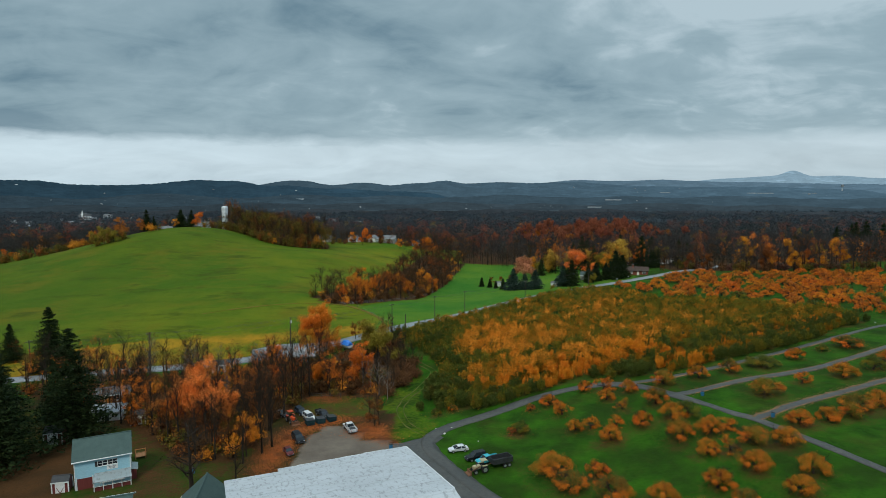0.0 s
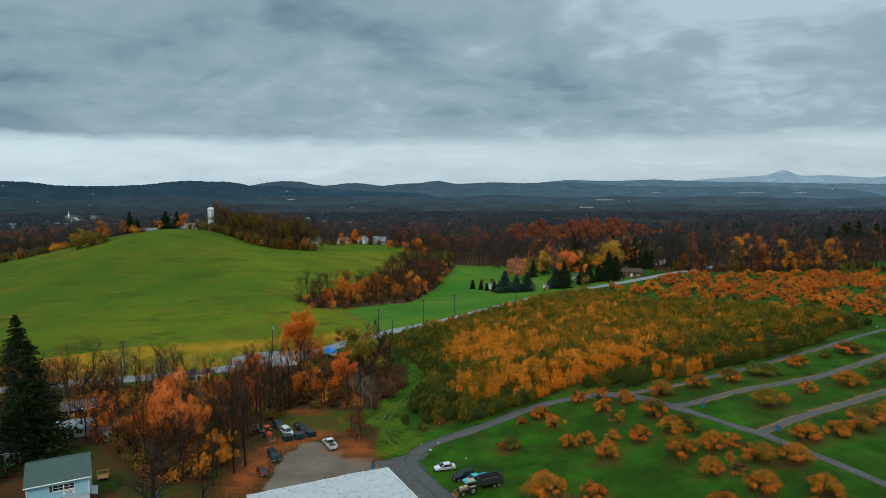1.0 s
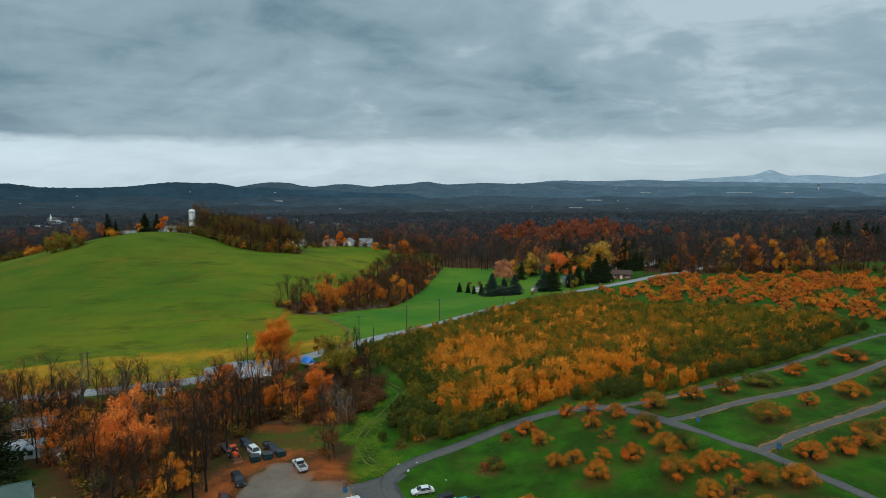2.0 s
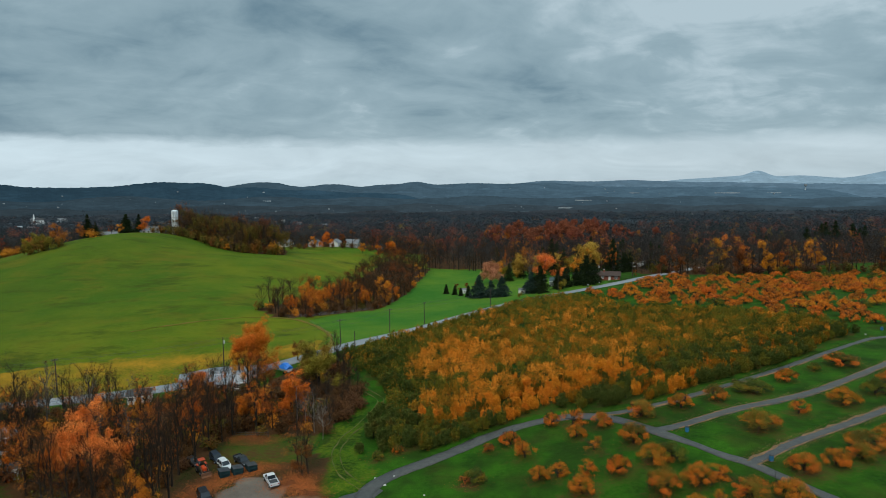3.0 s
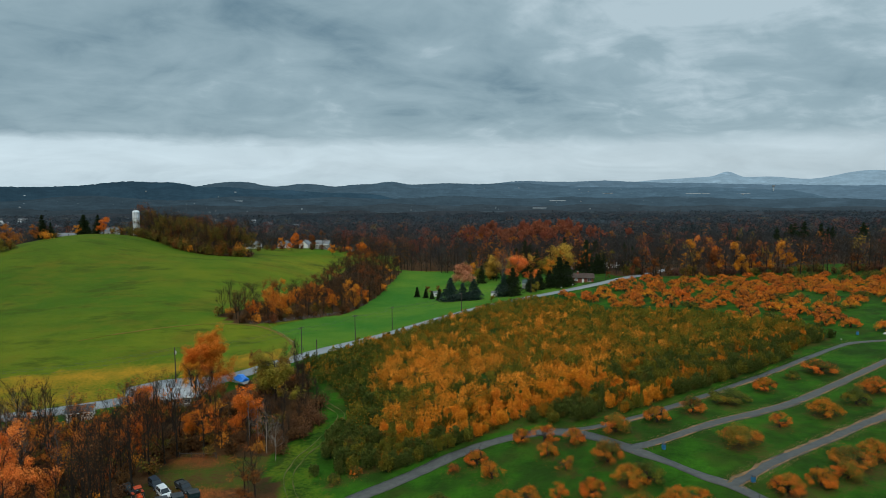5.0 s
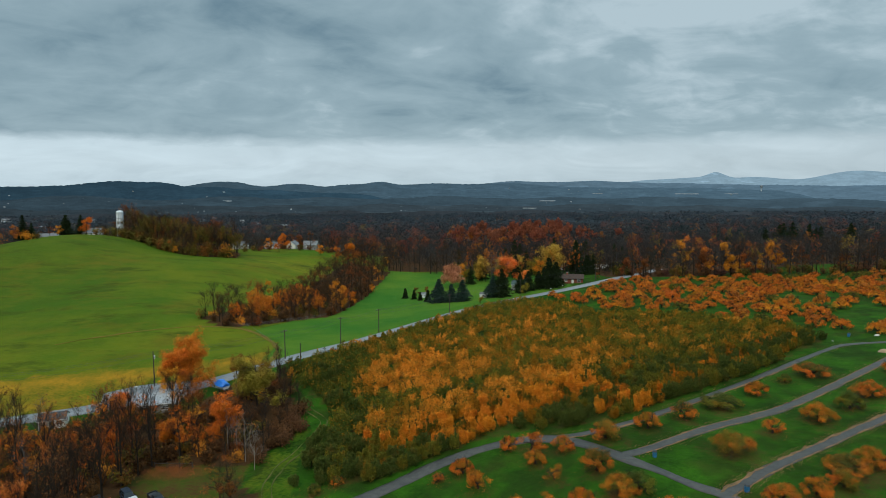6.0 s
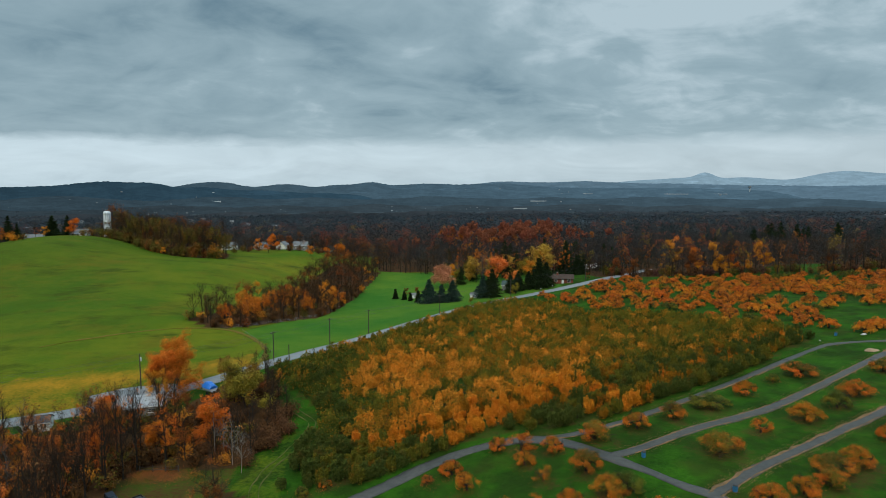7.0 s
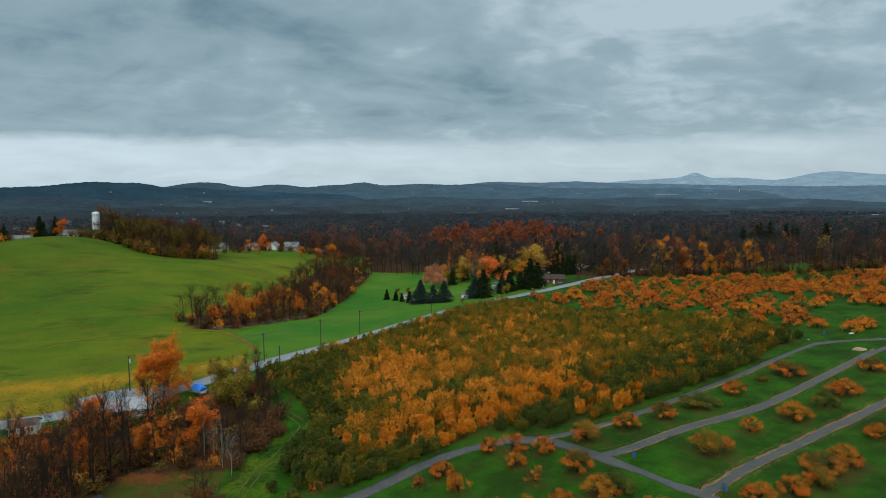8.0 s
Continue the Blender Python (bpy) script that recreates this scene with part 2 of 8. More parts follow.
    dry = mixed(nt, mid, (0.30, 0.140, 0.010), (0.44, 0.205, 0.013))
    dry = mixed(nt, 0.4, dry, mixed(nt, fine, (0.09, 0.10, 0.008), (0.30, 0.19, 0.02)))
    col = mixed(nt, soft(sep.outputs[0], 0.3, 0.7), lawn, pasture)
    col = mixed(nt, soft(sep.outputs[0], 1.35, 1.9), col, dry)
    col = mixed(nt, soft(sep.outputs[1], 0.35, 0.75), col, litter)
    col = mixed(nt, soft(sep.outputs[2], 0.35, 0.7), col, dirt)
    # haze painted on: distant ground turns an even blue-grey
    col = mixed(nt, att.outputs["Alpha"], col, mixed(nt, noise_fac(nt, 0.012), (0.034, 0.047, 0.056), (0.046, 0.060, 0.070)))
    L(col, p.inputs["Base Color"])
    p.inputs["Roughness"].default_value = 0.9
    p.inputs["Specular IOR Level"].default_value = 0.05
    bumped(nt, p, fine, 0.6, 0.2)
    return m


def road_material(name, a, b, rough):
    m, nt, N, L, p = shader(name)
    f1, f2, f3 = noise_fac(nt, 0.25, 0.38, 0.62), noise_fac(nt, 9.0, 0.3, 0.7), noise_fac(nt, 1.1, 0.45, 0.62)
    col = mixed(nt, f1, a, b)
    col = mixed(nt, 0.3, col, mixed(nt, f2, tuple(v * 0.6 for v in a), tuple(v * 1.4 for v in b)))
    col = mixed(nt, mixed(nt, 0.35, (0, 0, 0), f3), col, tuple(v * 0.62 for v in a))
    L(col, p.inputs["Base Color"])
    g = N("ShaderNodeMapRange")
    g.inputs["To Min"].default_value, g.inputs["To Max"].default_value = rough - 0.14, rough + 0.14
    L(f1, g.inputs["Value"])
    L(g.outputs[0], p.inputs["Roughness"])
    p.inputs["Specular IOR Level"].default_value = 0.18
    bumped(nt, p, f2, 0.25, 0.01)
    return m


def metal_roof(name, clean, stain):
    """Painted sheet roof: long streaks and dark scuffs that run down and across the sheets."""
    m, nt, N, L, p = shader(name)
    down = noise_fac(nt, 0.9, 0.50, 0.72, detail=8, rough=0.7, stretch=(0.35, 2.2, 1))
    across = noise_fac(nt, 1.2, 0.53, 0.62, detail=6, rough=0.7, stretch=(1.6, 0.7, 1))
    wash = noise_fac(nt, 0.12, 0.35, 0.65)
    col = mixed(nt, wash, clean, tuple(v * 0.86 for v in clean))
    col = mixed(nt, mixed(nt, 0.45, (0, 0, 0), down), col, stain)
    col = mixed(nt, mixed(nt, 0.55, (0, 0, 0), across), col, tuple(v * 0.6 for v in stain))
    L(col, p.inputs["Base Color"])
    p.inputs["Roughness"].default_value = 0.5
    bumped(nt, p, down, 0.15, 0.01)
    return m


M = {}
M["ground"] = ground_material()
M["road"] = road_material("road_asphalt", (0.20, 0.21, 0.22), (0.27, 0.28, 0.29), 0.55)
M["lane"] = road_material("lane_asphalt", (0.056, 0.056, 0.053), (0.098, 0.094, 0.086), 0.58)
M["gravel"] = road_material("gravel", (0.16, 0.14, 0.12), (0.24, 0.21, 0.18), 0.8)
M["sand"] = surface("sand_heap", (0.36, 0.24, 0.15), (0.48, 0.33, 0.21), 0.8, 0.95)
M["track"] = surface("worn_track", (0.115, 0.115, 0.014), (0.20, 0.130, 0.028), 0.3, 0.95)
M["footway"] = surface("worn_grass", (0.045, 0.085, 0.012), (0.12, 0.105, 0.035), 0.25, 0.95)
M["bark"] = surface("bark", (0.022, 0.017, 0.013), (0.048, 0.037, 0.028), 1.5, 0.9, stretch=(1, 1, 0.25))
M["bark_grey"] = surface("grey_bark", (0.085, 0.075, 0.068), (0.15, 0.13, 0.118), 1.5, 0.9, stretch=(1, 1, 0.3))
M["bark_pale"] = surface("pale_bark", (0.17, 0.14, 0.115), (0.27, 0.225, 0.19), 1.5, 0.85, stretch=(1, 1, 0.4))
M["twig"] = surface("twigs", (0.022, 0.015, 0.010), (0.050, 0.033, 0.021), 0.8, 0.9, bump=0)
M["twig_grey"] = surface("grey_twigs", (0.085, 0.075, 0.066), (0.15, 0.13, 0.115), 0.8, 0.9, bump=0)
M["orange"] = leaves("orange_leaves", (0.60, 0.124, 0.012), (0.76, 0.200, 0.022), (0.34, 0.12, 0.014), 0.45, share=0.25)
M["bright"] = leaves("bright_orange_leaves", (0.86, 0.215, 0.045), (0.95, 0.320, 0.075), (0.80, 0.19, 0.035), 0.35, 0.34, share=0.3)
M["half"] = leaves("turning_leaves", (0.56, 0.135, 0.010), (0.72, 0.215, 0.016), (0.085, 0.080, 0.010), 0.30, share=0.5)
M["olive"] = leaves("olive_leaves", (0.110, 0.106, 0.013), (0.185, 0.160, 0.020), (0.30, 0.145, 0.016), 0.45, share=0.2)
M["amber"] = leaves("amber_leaves", (0.64, 0.200, 0.016), (0.80, 0.295, 0.026), (0.34, 0.16, 0.016), 0.45, share=0.2)
M["rust"] = leaves("rust_leaves", (0.17, 0.045, 0.014), (0.30, 0.088, 0.020), (0.085, 0.035, 0.015), 0.4, share=0.35)
M["russet"] = leaves("russet_leaves", (0.26, 0.068, 0.034), (0.38, 0.115, 0.055), (0.20, 0.075, 0.045), 0.35, 0.30, share=0.35)
M["red"] = leaves("red_leaves", (0.36, 0.070, 0.014), (0.50, 0.120, 0.020), (0.22, 0.07, 0.018), 0.5, share=0.3)
M["pink"] = leaves("salmon_leaves", (0.48, 0.17, 0.085), (0.60, 0.26, 0.14), (0.36, 0.14, 0.06), 0.35, share=0.3)
M["gold"] = leaves("gold_leaves", (0.46, 0.24, 0.030), (0.60, 0.34, 0.050), (0.30, 0.20, 0.035), 0.35, share=0.35)
M["yellowgreen"] = leaves("yellow_green_leaves", (0.17, 0.15, 0.018), (0.30, 0.22, 0.026), (0.24, 0.12, 0.020), 0.35, share=0.3)
M["ochre"] = leaves("ochre_leaves", (0.27, 0.120, 0.010), (0.42, 0.175, 0.014), (0.125, 0.095, 0.012), 0.45, share=0.35)
M["deepgreen"] = leaves("deep_green_leaves", (0.056, 0.078, 0.014), (0.100, 0.118, 0.023), (0.15, 0.105, 0.020), 0.45, share=0.15)
M["copper"] = leaves("copper_leaves", (0.42, 0.115, 0.016), (0.52, 0.165, 0.028), (0.24, 0.080, 0.020), 0.4, share=0.35)
M["dusk"] = leaves("dark_brown_leaves", (0.050, 0.026, 0.010), (0.110, 0.048, 0.015), (0.15, 0.060, 0.016), 0.4, share=0.3)
M["drift"] = surface("leaf_drift", (0.10, 0.080, 0.045), (0.30, 0.16, 0.08), 0.7, 0.95, fine=7.0, vary=0.0)
M["maroon"] = leaves("maroon_twig_tips", (0.085, 0.032, 0.024), (0.15, 0.058, 0.036), (0.055, 0.030, 0.022), 0.5, share=0.4)
M["brown"] = leaves("brown_dry_leaves", (0.085, 0.038, 0.018), (0.160, 0.070, 0.026), (0.105, 0.048, 0.020), 0.4, share=0.35)
M["needles"] = leaves("dark_needles", (0.012, 0.024, 0.008), (0.030, 0.046, 0.015), (0.022, 0.030, 0.010), 0.6, 0.12)
M["needles_blue"] = leaves("blue_green_needles", (0.026, 0.050, 0.038), (0.046, 0.078, 0.058), (0.026, 0.046, 0.034), 0.6, 0.12)
M["shrub"] = leaves("shrub_leaves", (0.066, 0.066, 0.011), (0.140, 0.108, 0.018), (0.24, 0.095, 0.018), 0.4, share=0.35)
M["woods"] = tinted("woodland_mass", (0.88, 1.12), through_light=0.42)
M["rows"] = tinted("orchard_mass", (0.80, 1.20), through_light=0.22)
M["fallen_pale"] = leaves("pale_fallen_leaves", (0.30, 0.14, 0.06), (0.42, 0.21, 0.10), (0.36, 0.14, 0.05), 0.3)
M["fallen"] = leaves("fallen_leaves", (0.34, 0.085, 0.022), (0.50, 0.16, 0.035), (0.24, 0.075, 0.025), 0.3)

# ---- shape of the land ----
BASE = (-1.08, 0.43, -4.61)
# rises and hollows: centre x, y, half-widths, height
RISES = [
    (-180, 458, 62, 133, 19.5), (-241, 468, 71, 96, 14.7), (50, 94, 49, 64, -11.6), (144, 93, 133, 121, 13.8),
    (261, 231, 136, 87, 14.0), (13, 410, 65, 121, -3.2), (29, 588, 162, 109, -5.0), (-82, 367, 62, 102, 19.2),
    (-59, 352, 62, 62, -10.1), (-63, 187, 69, 40, -3.1), (43, 275, 44, 54, 2.9), (55, 102, 36, 70, 10.3),
    (280, 368, 79, 65, 10.6), (125, 361, 62, 77, 5.8), (-57, 536, 77, 66, 12.5), (-18, 207, 36, 36, 4.6),
]


def land(x, y):
    """Height of the ground; takes numbers or arrays."""
    z = BASE[0] + BASE[1] * 2 * np.tanh(x / 600) + BASE[2] * 5 * np.tanh(y / 1500)
    for cx, cy, sx, sy, h in RISES:
        z = z + h * np.exp(-(((x - cx) / sx) ** 2) - ((y - cy) / sy) ** 2)
    return z


def hgt(x, y):
    return float(land(np.float64(x), np.float64(y)))


def inside(poly, x, y):
    """Which points lie within a polygon."""
    x, y = np.asarray(x, float), np.asarray(y, float)
    res = np.zeros(x.shape, bool)
    n = len(poly)
    for i in range(n):
        (x0, y0), (x1, y1) = poly[i], poly[i - 1]
        if y0 == y1:
            continue
        cross = ((y0 > y) != (y1 > y)) & (x < (x1 - x0) * (y - y0) / (y1 - y0) + x0)
        res ^= cross
    return res


def away(line, x, y):
    """Distance of points from a line of points."""
    x, y = np.asarray(x, float), np.asarray(y, float)
    best = np.full(x.shape, 1e9)
    for (x0, y0), (x1, y1) in zip(line, line[1:]):
        dx, dy = x1 - x0, y1 - y0
        s = np.clip(((x - x0) * dx + (y - y0) * dy) / (dx * dx + dy * dy), 0, 1)
        best = np.minimum(best, np.hypot(x - x0 - s * dx, y - y0 - s * dy))
    return best


ROAD = [(205, 440), (178, 405), (160, 383), (147, 367), (132, 351), (111, 336), (93, 327.5), (77, 321), (61, 311), (47, 296), (38, 284.5), (22, 267.5), (13, 256.5),
        (4, 245), (-5, 231.8), (-13.5, 219.5), (-21, 211), (-34, 202), (-52, 197), (-70, 192), (-90, 186), (-106, 181), (-124, 173), (-152, 158), (-250, 110)]
LANE = [(12.4, 92), (8.0, 99.5), (3.9, 106), (0.3, 112.4), (-2.8, 118), (-3.6, 122.5), (-0.2, 128.6), (5.8, 133), (12.4, 136.9), (17, 140.2), (23.2, 143.7), (29.4, 145.6),
        (35, 146), (41, 145), (46.6, 140.5), (51.7, 131.9), (55.8, 124.2), (58.8, 118.4), (61.2, 115), (63.6, 109.8), (66, 104.8), (71, 92), (76, 78)]
BRANCH_A = [(51.7, 131.9), (56, 132.2), (59.9, 133), (70.3, 137.8), (81.9, 141.6), (93.9, 146.4), (106.3, 153), (120.4, 160.6), (133, 167.5), (146, 174.5), (170, 180), (210, 186)]
BRANCH_B = [(61.2, 115), (66, 117.6), (71.2, 120.5), (78.9, 124.3), (88.2, 128.4), (95.4, 131.8), (105, 135.8), (122, 143), (150, 153)]
BRANCH_C = [(43, 143.9), (48.8, 142.4), (57.7, 144), (66.7, 147.7), (77.3, 153.5), (91.5, 161.8), (104.4, 168.5), (117.3, 176.1), (129.6, 182.4), (138, 186.5), (152, 183.5), (170, 180)]
FOOTWAY = [(-3, 125), (-7.4, 130), (-10.3, 137.7), (-10.2, 145.2), (-7.8, 151.9), (-5.8, 157), (-3.5, 164), (-2.2, 170), (-5.3, 174), (-9, 180)]
FIELD_ARC = [(-23.4, 211), (-22.2, 216), (-22, 223), (-23.6, 231), (-26.6, 242), (-30.5, 252), (-36, 261), (-42, 267), (-50, 268.5), (-62, 266), (-80, 257), (-100, 246)]
ORCHARD = [(-2.5, 144), (2, 139.5), (10, 139.5), (17, 143.5), (24, 147.5), (34, 149.5), (41, 148.5), (50, 146), (62, 149), (72, 154), (86, 162.5), (103, 171.5), (126, 184.5), (137, 192),
           (139, 208), (128, 236), (117, 256), (96, 268), (92, 290), (80, 308), (70, 309), (52, 294), (42, 281), (26, 263), (17, 252), (8, 240.5), (-1, 227), (-10, 213), (-16, 206), (-15, 196), (-8, 186), (-2, 176), (-1, 158)]
OLD_ORCHARD = [(94, 318), (112, 330), (134, 345), (152, 359), (200, 356), (218, 344), (252, 324), (300, 334), (340, 330), (300, 260), (225, 205), (170, 189), (148, 193), (136, 222), (123, 258), (105, 270), (98, 292), (88, 310)]
THICKET = [(-118, 162), (-88, 176), (-60, 181), (-36, 187), (-26, 203), (-18, 204), (-14, 190), (-8, 176), (-9, 160), (-15, 152), (-23, 152), (-34, 154), (-37, 146), (-37.5, 128), (-41, 114), (-50, 113), (-64, 128), (-84, 142)]
COPSE = [(-63, 280), (-50, 268), (-38, 273), (-27, 288), (-13, 304), (-6, 336), (2, 375), (10, 425), (17, 472), (-14, 500), (-20, 470), (-26, 420), (-35, 350), (-48, 312)]
CREST_WOOD = [(-176, 494), (-150, 475), (-131, 456), (-118, 444), (-100, 445), (-86, 454), (-92, 490), (-120, 530), (-180, 530)]
LOT = [(-30, 109), (-14, 112), (-8, 117), (-10, 121.5), (-17, 124), (-20, 132), (-25.5, 131.5), (-28.5, 126), (-29, 116)]
YARD = [(-120, 90), (-50, 70), (-10, 70), (-8, 122), (-12, 128), (-16, 152), (-34, 155), (-60, 150), (-110, 160)]
BARE_YARD = [(-79, 96), (-70, 94), (-66, 100), (-70, 118), (-78, 124), (-86, 118)]


# old apple trees on the lawn: x, y, half-width, form
LAWN_NEAR = [(20, 107, 4.3, 0), (27.4, 103.8, 3.0, 4), (22.2, 100.8, 3.9, 5), (28.2, 96, 3.5, 5), (35.2, 92, 3.1, 0), (44.4, 93.6, 2.9, 4), (47.5, 104.7, 2.6, 0), (51, 103.6, 2.8, 7), (52.2, 96.6, 3.0, 0),
             (45, 111.4, 3.3, 1), (56.5, 106, 3.5, 1), (83, 118, 4.0, 5), (61.4, 103.9, 3.0, 0), (59.8, 93.8, 2.9, 0), (46.1, 87.9, 2.7, 5), (55, 88.6, 2.8, 0), (33.4, 115.9, 3.3, 0), (38, 86, 3, 1)]
LAWN_MID = [(52.1, 139.4, 3.8, 1), (61, 141, 3.2, 4), (69.9, 144.2, 2.9, 5), (80.1, 148.7, 4.7, 2), (91.9, 154.2, 2.9, 4), (102.9, 161, 2.1, 2), (111.3, 163.2, 5.2, 5), (46.6, 128.8, 3.0, 5), (47.2, 120.6, 3.2, 0), (50.3, 120.4, 2.8, 2),
            (70.4, 127.7, 4.4, 1), (81.7, 134.1, 2.7, 3), (93.4, 137.7, 3.7, 0), (103.5, 142.2, 3.3, 2), (112.1, 147.4, 3.8, 0), (129.1, 159.1, 4.0, 5), (68, 111.5, 3.4, 0), (74, 112.7, 2.6, 4)]
LAWN_FAR = [(51, 112, 2.9, 0), (54.4, 112.4, 2.5, 3), (40.9, 119.6, 2.7, 4), (43.5, 138.2, 2.6, 0), (24.9, 137.6, 2.4, 4), (20.3, 136.2, 1.6, 6), (26.7, 131.4, 2.6, 3), (14.6, 125, 1.7, 6), (16.6, 125.2, 2.6, 2), (27.6, 122.6, 2.4, 0),
            (30.8, 122.2, 2.4, 3), (34.6, 143.2, 2.2, 4), (38.4, 141, 3.0, 3), (37.6, 135.5, 2.3, 0), (39.3, 129, 2.4, 7), (35.8, 121.2, 2.3, 3), (79.6, 114.2, 3.4, 1), (88.4, 119.6, 3.0, 0), (100.8, 126.2, 2.6, 4), (-1.5, 137.2, 1.6, 2), (2.3, 139.6, 1.5, 5)]


def mesh_of(name, verts, faces, mats, smooth=False, index=None):
    """A mesh from arrays: all faces with the same number of corners."""
    verts, faces = np.asarray(verts, np.float32), np.asarray(faces, np.int32)
    me = bpy.data.meshes.new(name)
    k = faces.shape[1]
    me.vertices.add(len(verts))
    me.vertices.foreach_set("co", verts.ravel())
    me.loops.add(faces.size)
    me.loops.foreach_set("vertex_index", faces.ravel())
    me.polygons.add(len(faces))
    me.polygons.foreach_set("loop_start", np.arange(len(faces), dtype=np.int32) * k)
    if smooth:
        me.polygons.foreach_set("use_smooth", np.ones(len(faces), bool))
    for m in mats if isinstance(mats, (list, tuple)) else [mats]:
        me.materials.append(m)
    if index is not None:
        me.polygons.foreach_set("material_index", np.asarray(index, np.int32))
    me.update(calc_edges=True)
    return me


def spaced(stops):
    """Coordinates whose spacing grows: stops of (from, to, step)."""
    out = []
    for a, b, s in stops:
        out.extend(np.arange(a, b, s))
    out.append(stops[-1][1])
    return np.array(out)


def build_ground():
    xs = spaced([(-4900, -1400, 250), (-1400, -500, 60), (-500, -320, 12), (-320, -130, 4), (-130, 150, 2.0), (150, 340, 4), (340, 600, 13), (600, 1500, 60), (1500, 4900, 250)])
    ys = spaced([(-1500, -200, 130), (-200, 40, 16), (40, 70, 4), (70, 215, 2.0), (215, 540, 4), (540, 800, 13), (800, 1800, 60), (1800, 4900, 200)])
    X, Y = np.meshgrid(xs, ys)
    Z = land(X, Y)
    nx, ny = len(xs), len(ys)
    i = np.arange(nx * ny).reshape(ny, nx)
    quads = np.stack([i[:-1, :-1], i[:-1, 1:], i[1:, 1:], i[1:, :-1]], -1).reshape(-1, 4)
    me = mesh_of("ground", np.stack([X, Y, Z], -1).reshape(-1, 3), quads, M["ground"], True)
    x, y = X.ravel(), Y.ravel()
    road_side = away(ROAD, x, y)
    # the side of the road towards the hill is pasture
    hill = np.interp(x, [p[0] for p in ROAD[::-1]], [p[1] for p in ROAD[::-1]])
    pasture = ((y > hill - 1) & (x < 60)).astype(float)
    meadow = inside([(-24, 214), (-14, 222), (0, 240), (30, 275), (60, 311), (110, 340), (120, 420), (60, 470), (16, 478), (4, 420), (-8, 330), (-20, 298), (-38, 266), (-24, 240)], x, y)
    strip = np.interp(x, [-200, -60, -20, 10], [34, 34, 18, 0])
    dry_part = (pasture > 0.5) & (y < hill + strip)
    pasture[dry_part] = 1.62 + 0.5 * np.array([noise.noise((a * 0.03, c * 0.08, 4.4)) for a, c in zip(x[dry_part], y[dry_part])])
    pasture[meadow] = 0.0
    litter = np.zeros(len(x))
    for poly in (THICKET, COPSE, CREST_WOOD):
        litter[inside(poly, x, y)] = 1.0
    woods = (y > 610) | ((x > 140) & (y > 372)) | ((x > 15) & (x <= 140) & (y > 478)) | ((np.abs(x) > 420) & (y > 250)) | (np.hypot(x, y) > 800)
    litter[woods] = 1.0
    yard = inside(YARD, x, y) & ~inside([(-10.5, 126), (-14, 145), (-16, 152), (-8, 160), (0, 140)], x, y)
    litter[yard] = np.maximum(litter[yard], 0.60)
    back_lawn = inside([(-37, 135), (-18, 133), (-15, 150), (-34, 155)], x, y)
    litter[back_lawn] = 0.56
    pasture[back_lawn] = 0.5
    litter[inside([(-38, 103), (-8, 116), (-10, 126), (-15, 136), (-30, 138), (-38, 142)], x, y)] = 0.72
    litter[inside(ORCHARD, x, y)] = 0.5
    for tx, ty, tr, _ in LAWN_NEAR + LAWN_MID + LAWN_FAR:
        d = np.hypot(x - tx + 0.4, y - ty + 0.6) / tr
        litter = np.maximum(litter, np.where(d < 1.7, 0.62 - 0.22 * d, 0))
    verge = inside([(-17, 124), (-14.5, 141), (-12.9, 156), (-6, 168), (-5, 152), (-4, 138), (-1, 131), (-4, 123)], x, y)
    litter[inside([(-17, 124), (-10, 122), (-9, 130), (-13, 141), (-16, 140)], x, y)] = 0.8
    litter[verge & (x > -11)] = 0.24
    pasture[verge] = 0.46
    litter[(road_side < 5) & (x < 60) & (x > -160)] *= 0.4
    dirt = np.zeros(len(x))
    dirt[inside(LOT, x, y)] = 0.9
    dirt[inside(BARE_YARD, x, y)] = 0.12
    litter[inside(BARE_YARD, x, y)] = 0.9
    # how much distance haze is put into the ground colour
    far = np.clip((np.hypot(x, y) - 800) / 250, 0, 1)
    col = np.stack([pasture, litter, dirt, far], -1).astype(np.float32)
    flag = me.attributes.new("meadow", "FLOAT", "POINT")
    flag.data.foreach_set("value", meadow.astype(np.float32))
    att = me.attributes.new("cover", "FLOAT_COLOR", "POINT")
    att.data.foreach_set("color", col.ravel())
    return tagged(new("ground", me), "rolling grass land with leaf litter and bare patches", "ground", kind="structure")


def resampled(line, step):
    """The line made smooth and evenly stepped."""
    p = np.array(line, float)
    for _ in range(2):
        q = np.empty((2 * len(p) - 2, 2))
        q[0::2], q[1::2] = 0.75 * p[:-1] + 0.25 * p[1:], 0.25 * p[:-1] + 0.75 * p[1:]
        p = np.vstack([p[:1], q, p[-1:]])
    d = np.r_[0, np.cumsum(np.hypot(*np.diff(p, axis=0).T))]
    s = np.arange(0, d[-1], step)
    return np.stack([np.interp(s, d, p[:, 0]), np.interp(s, d, p[:, 1])], -1)


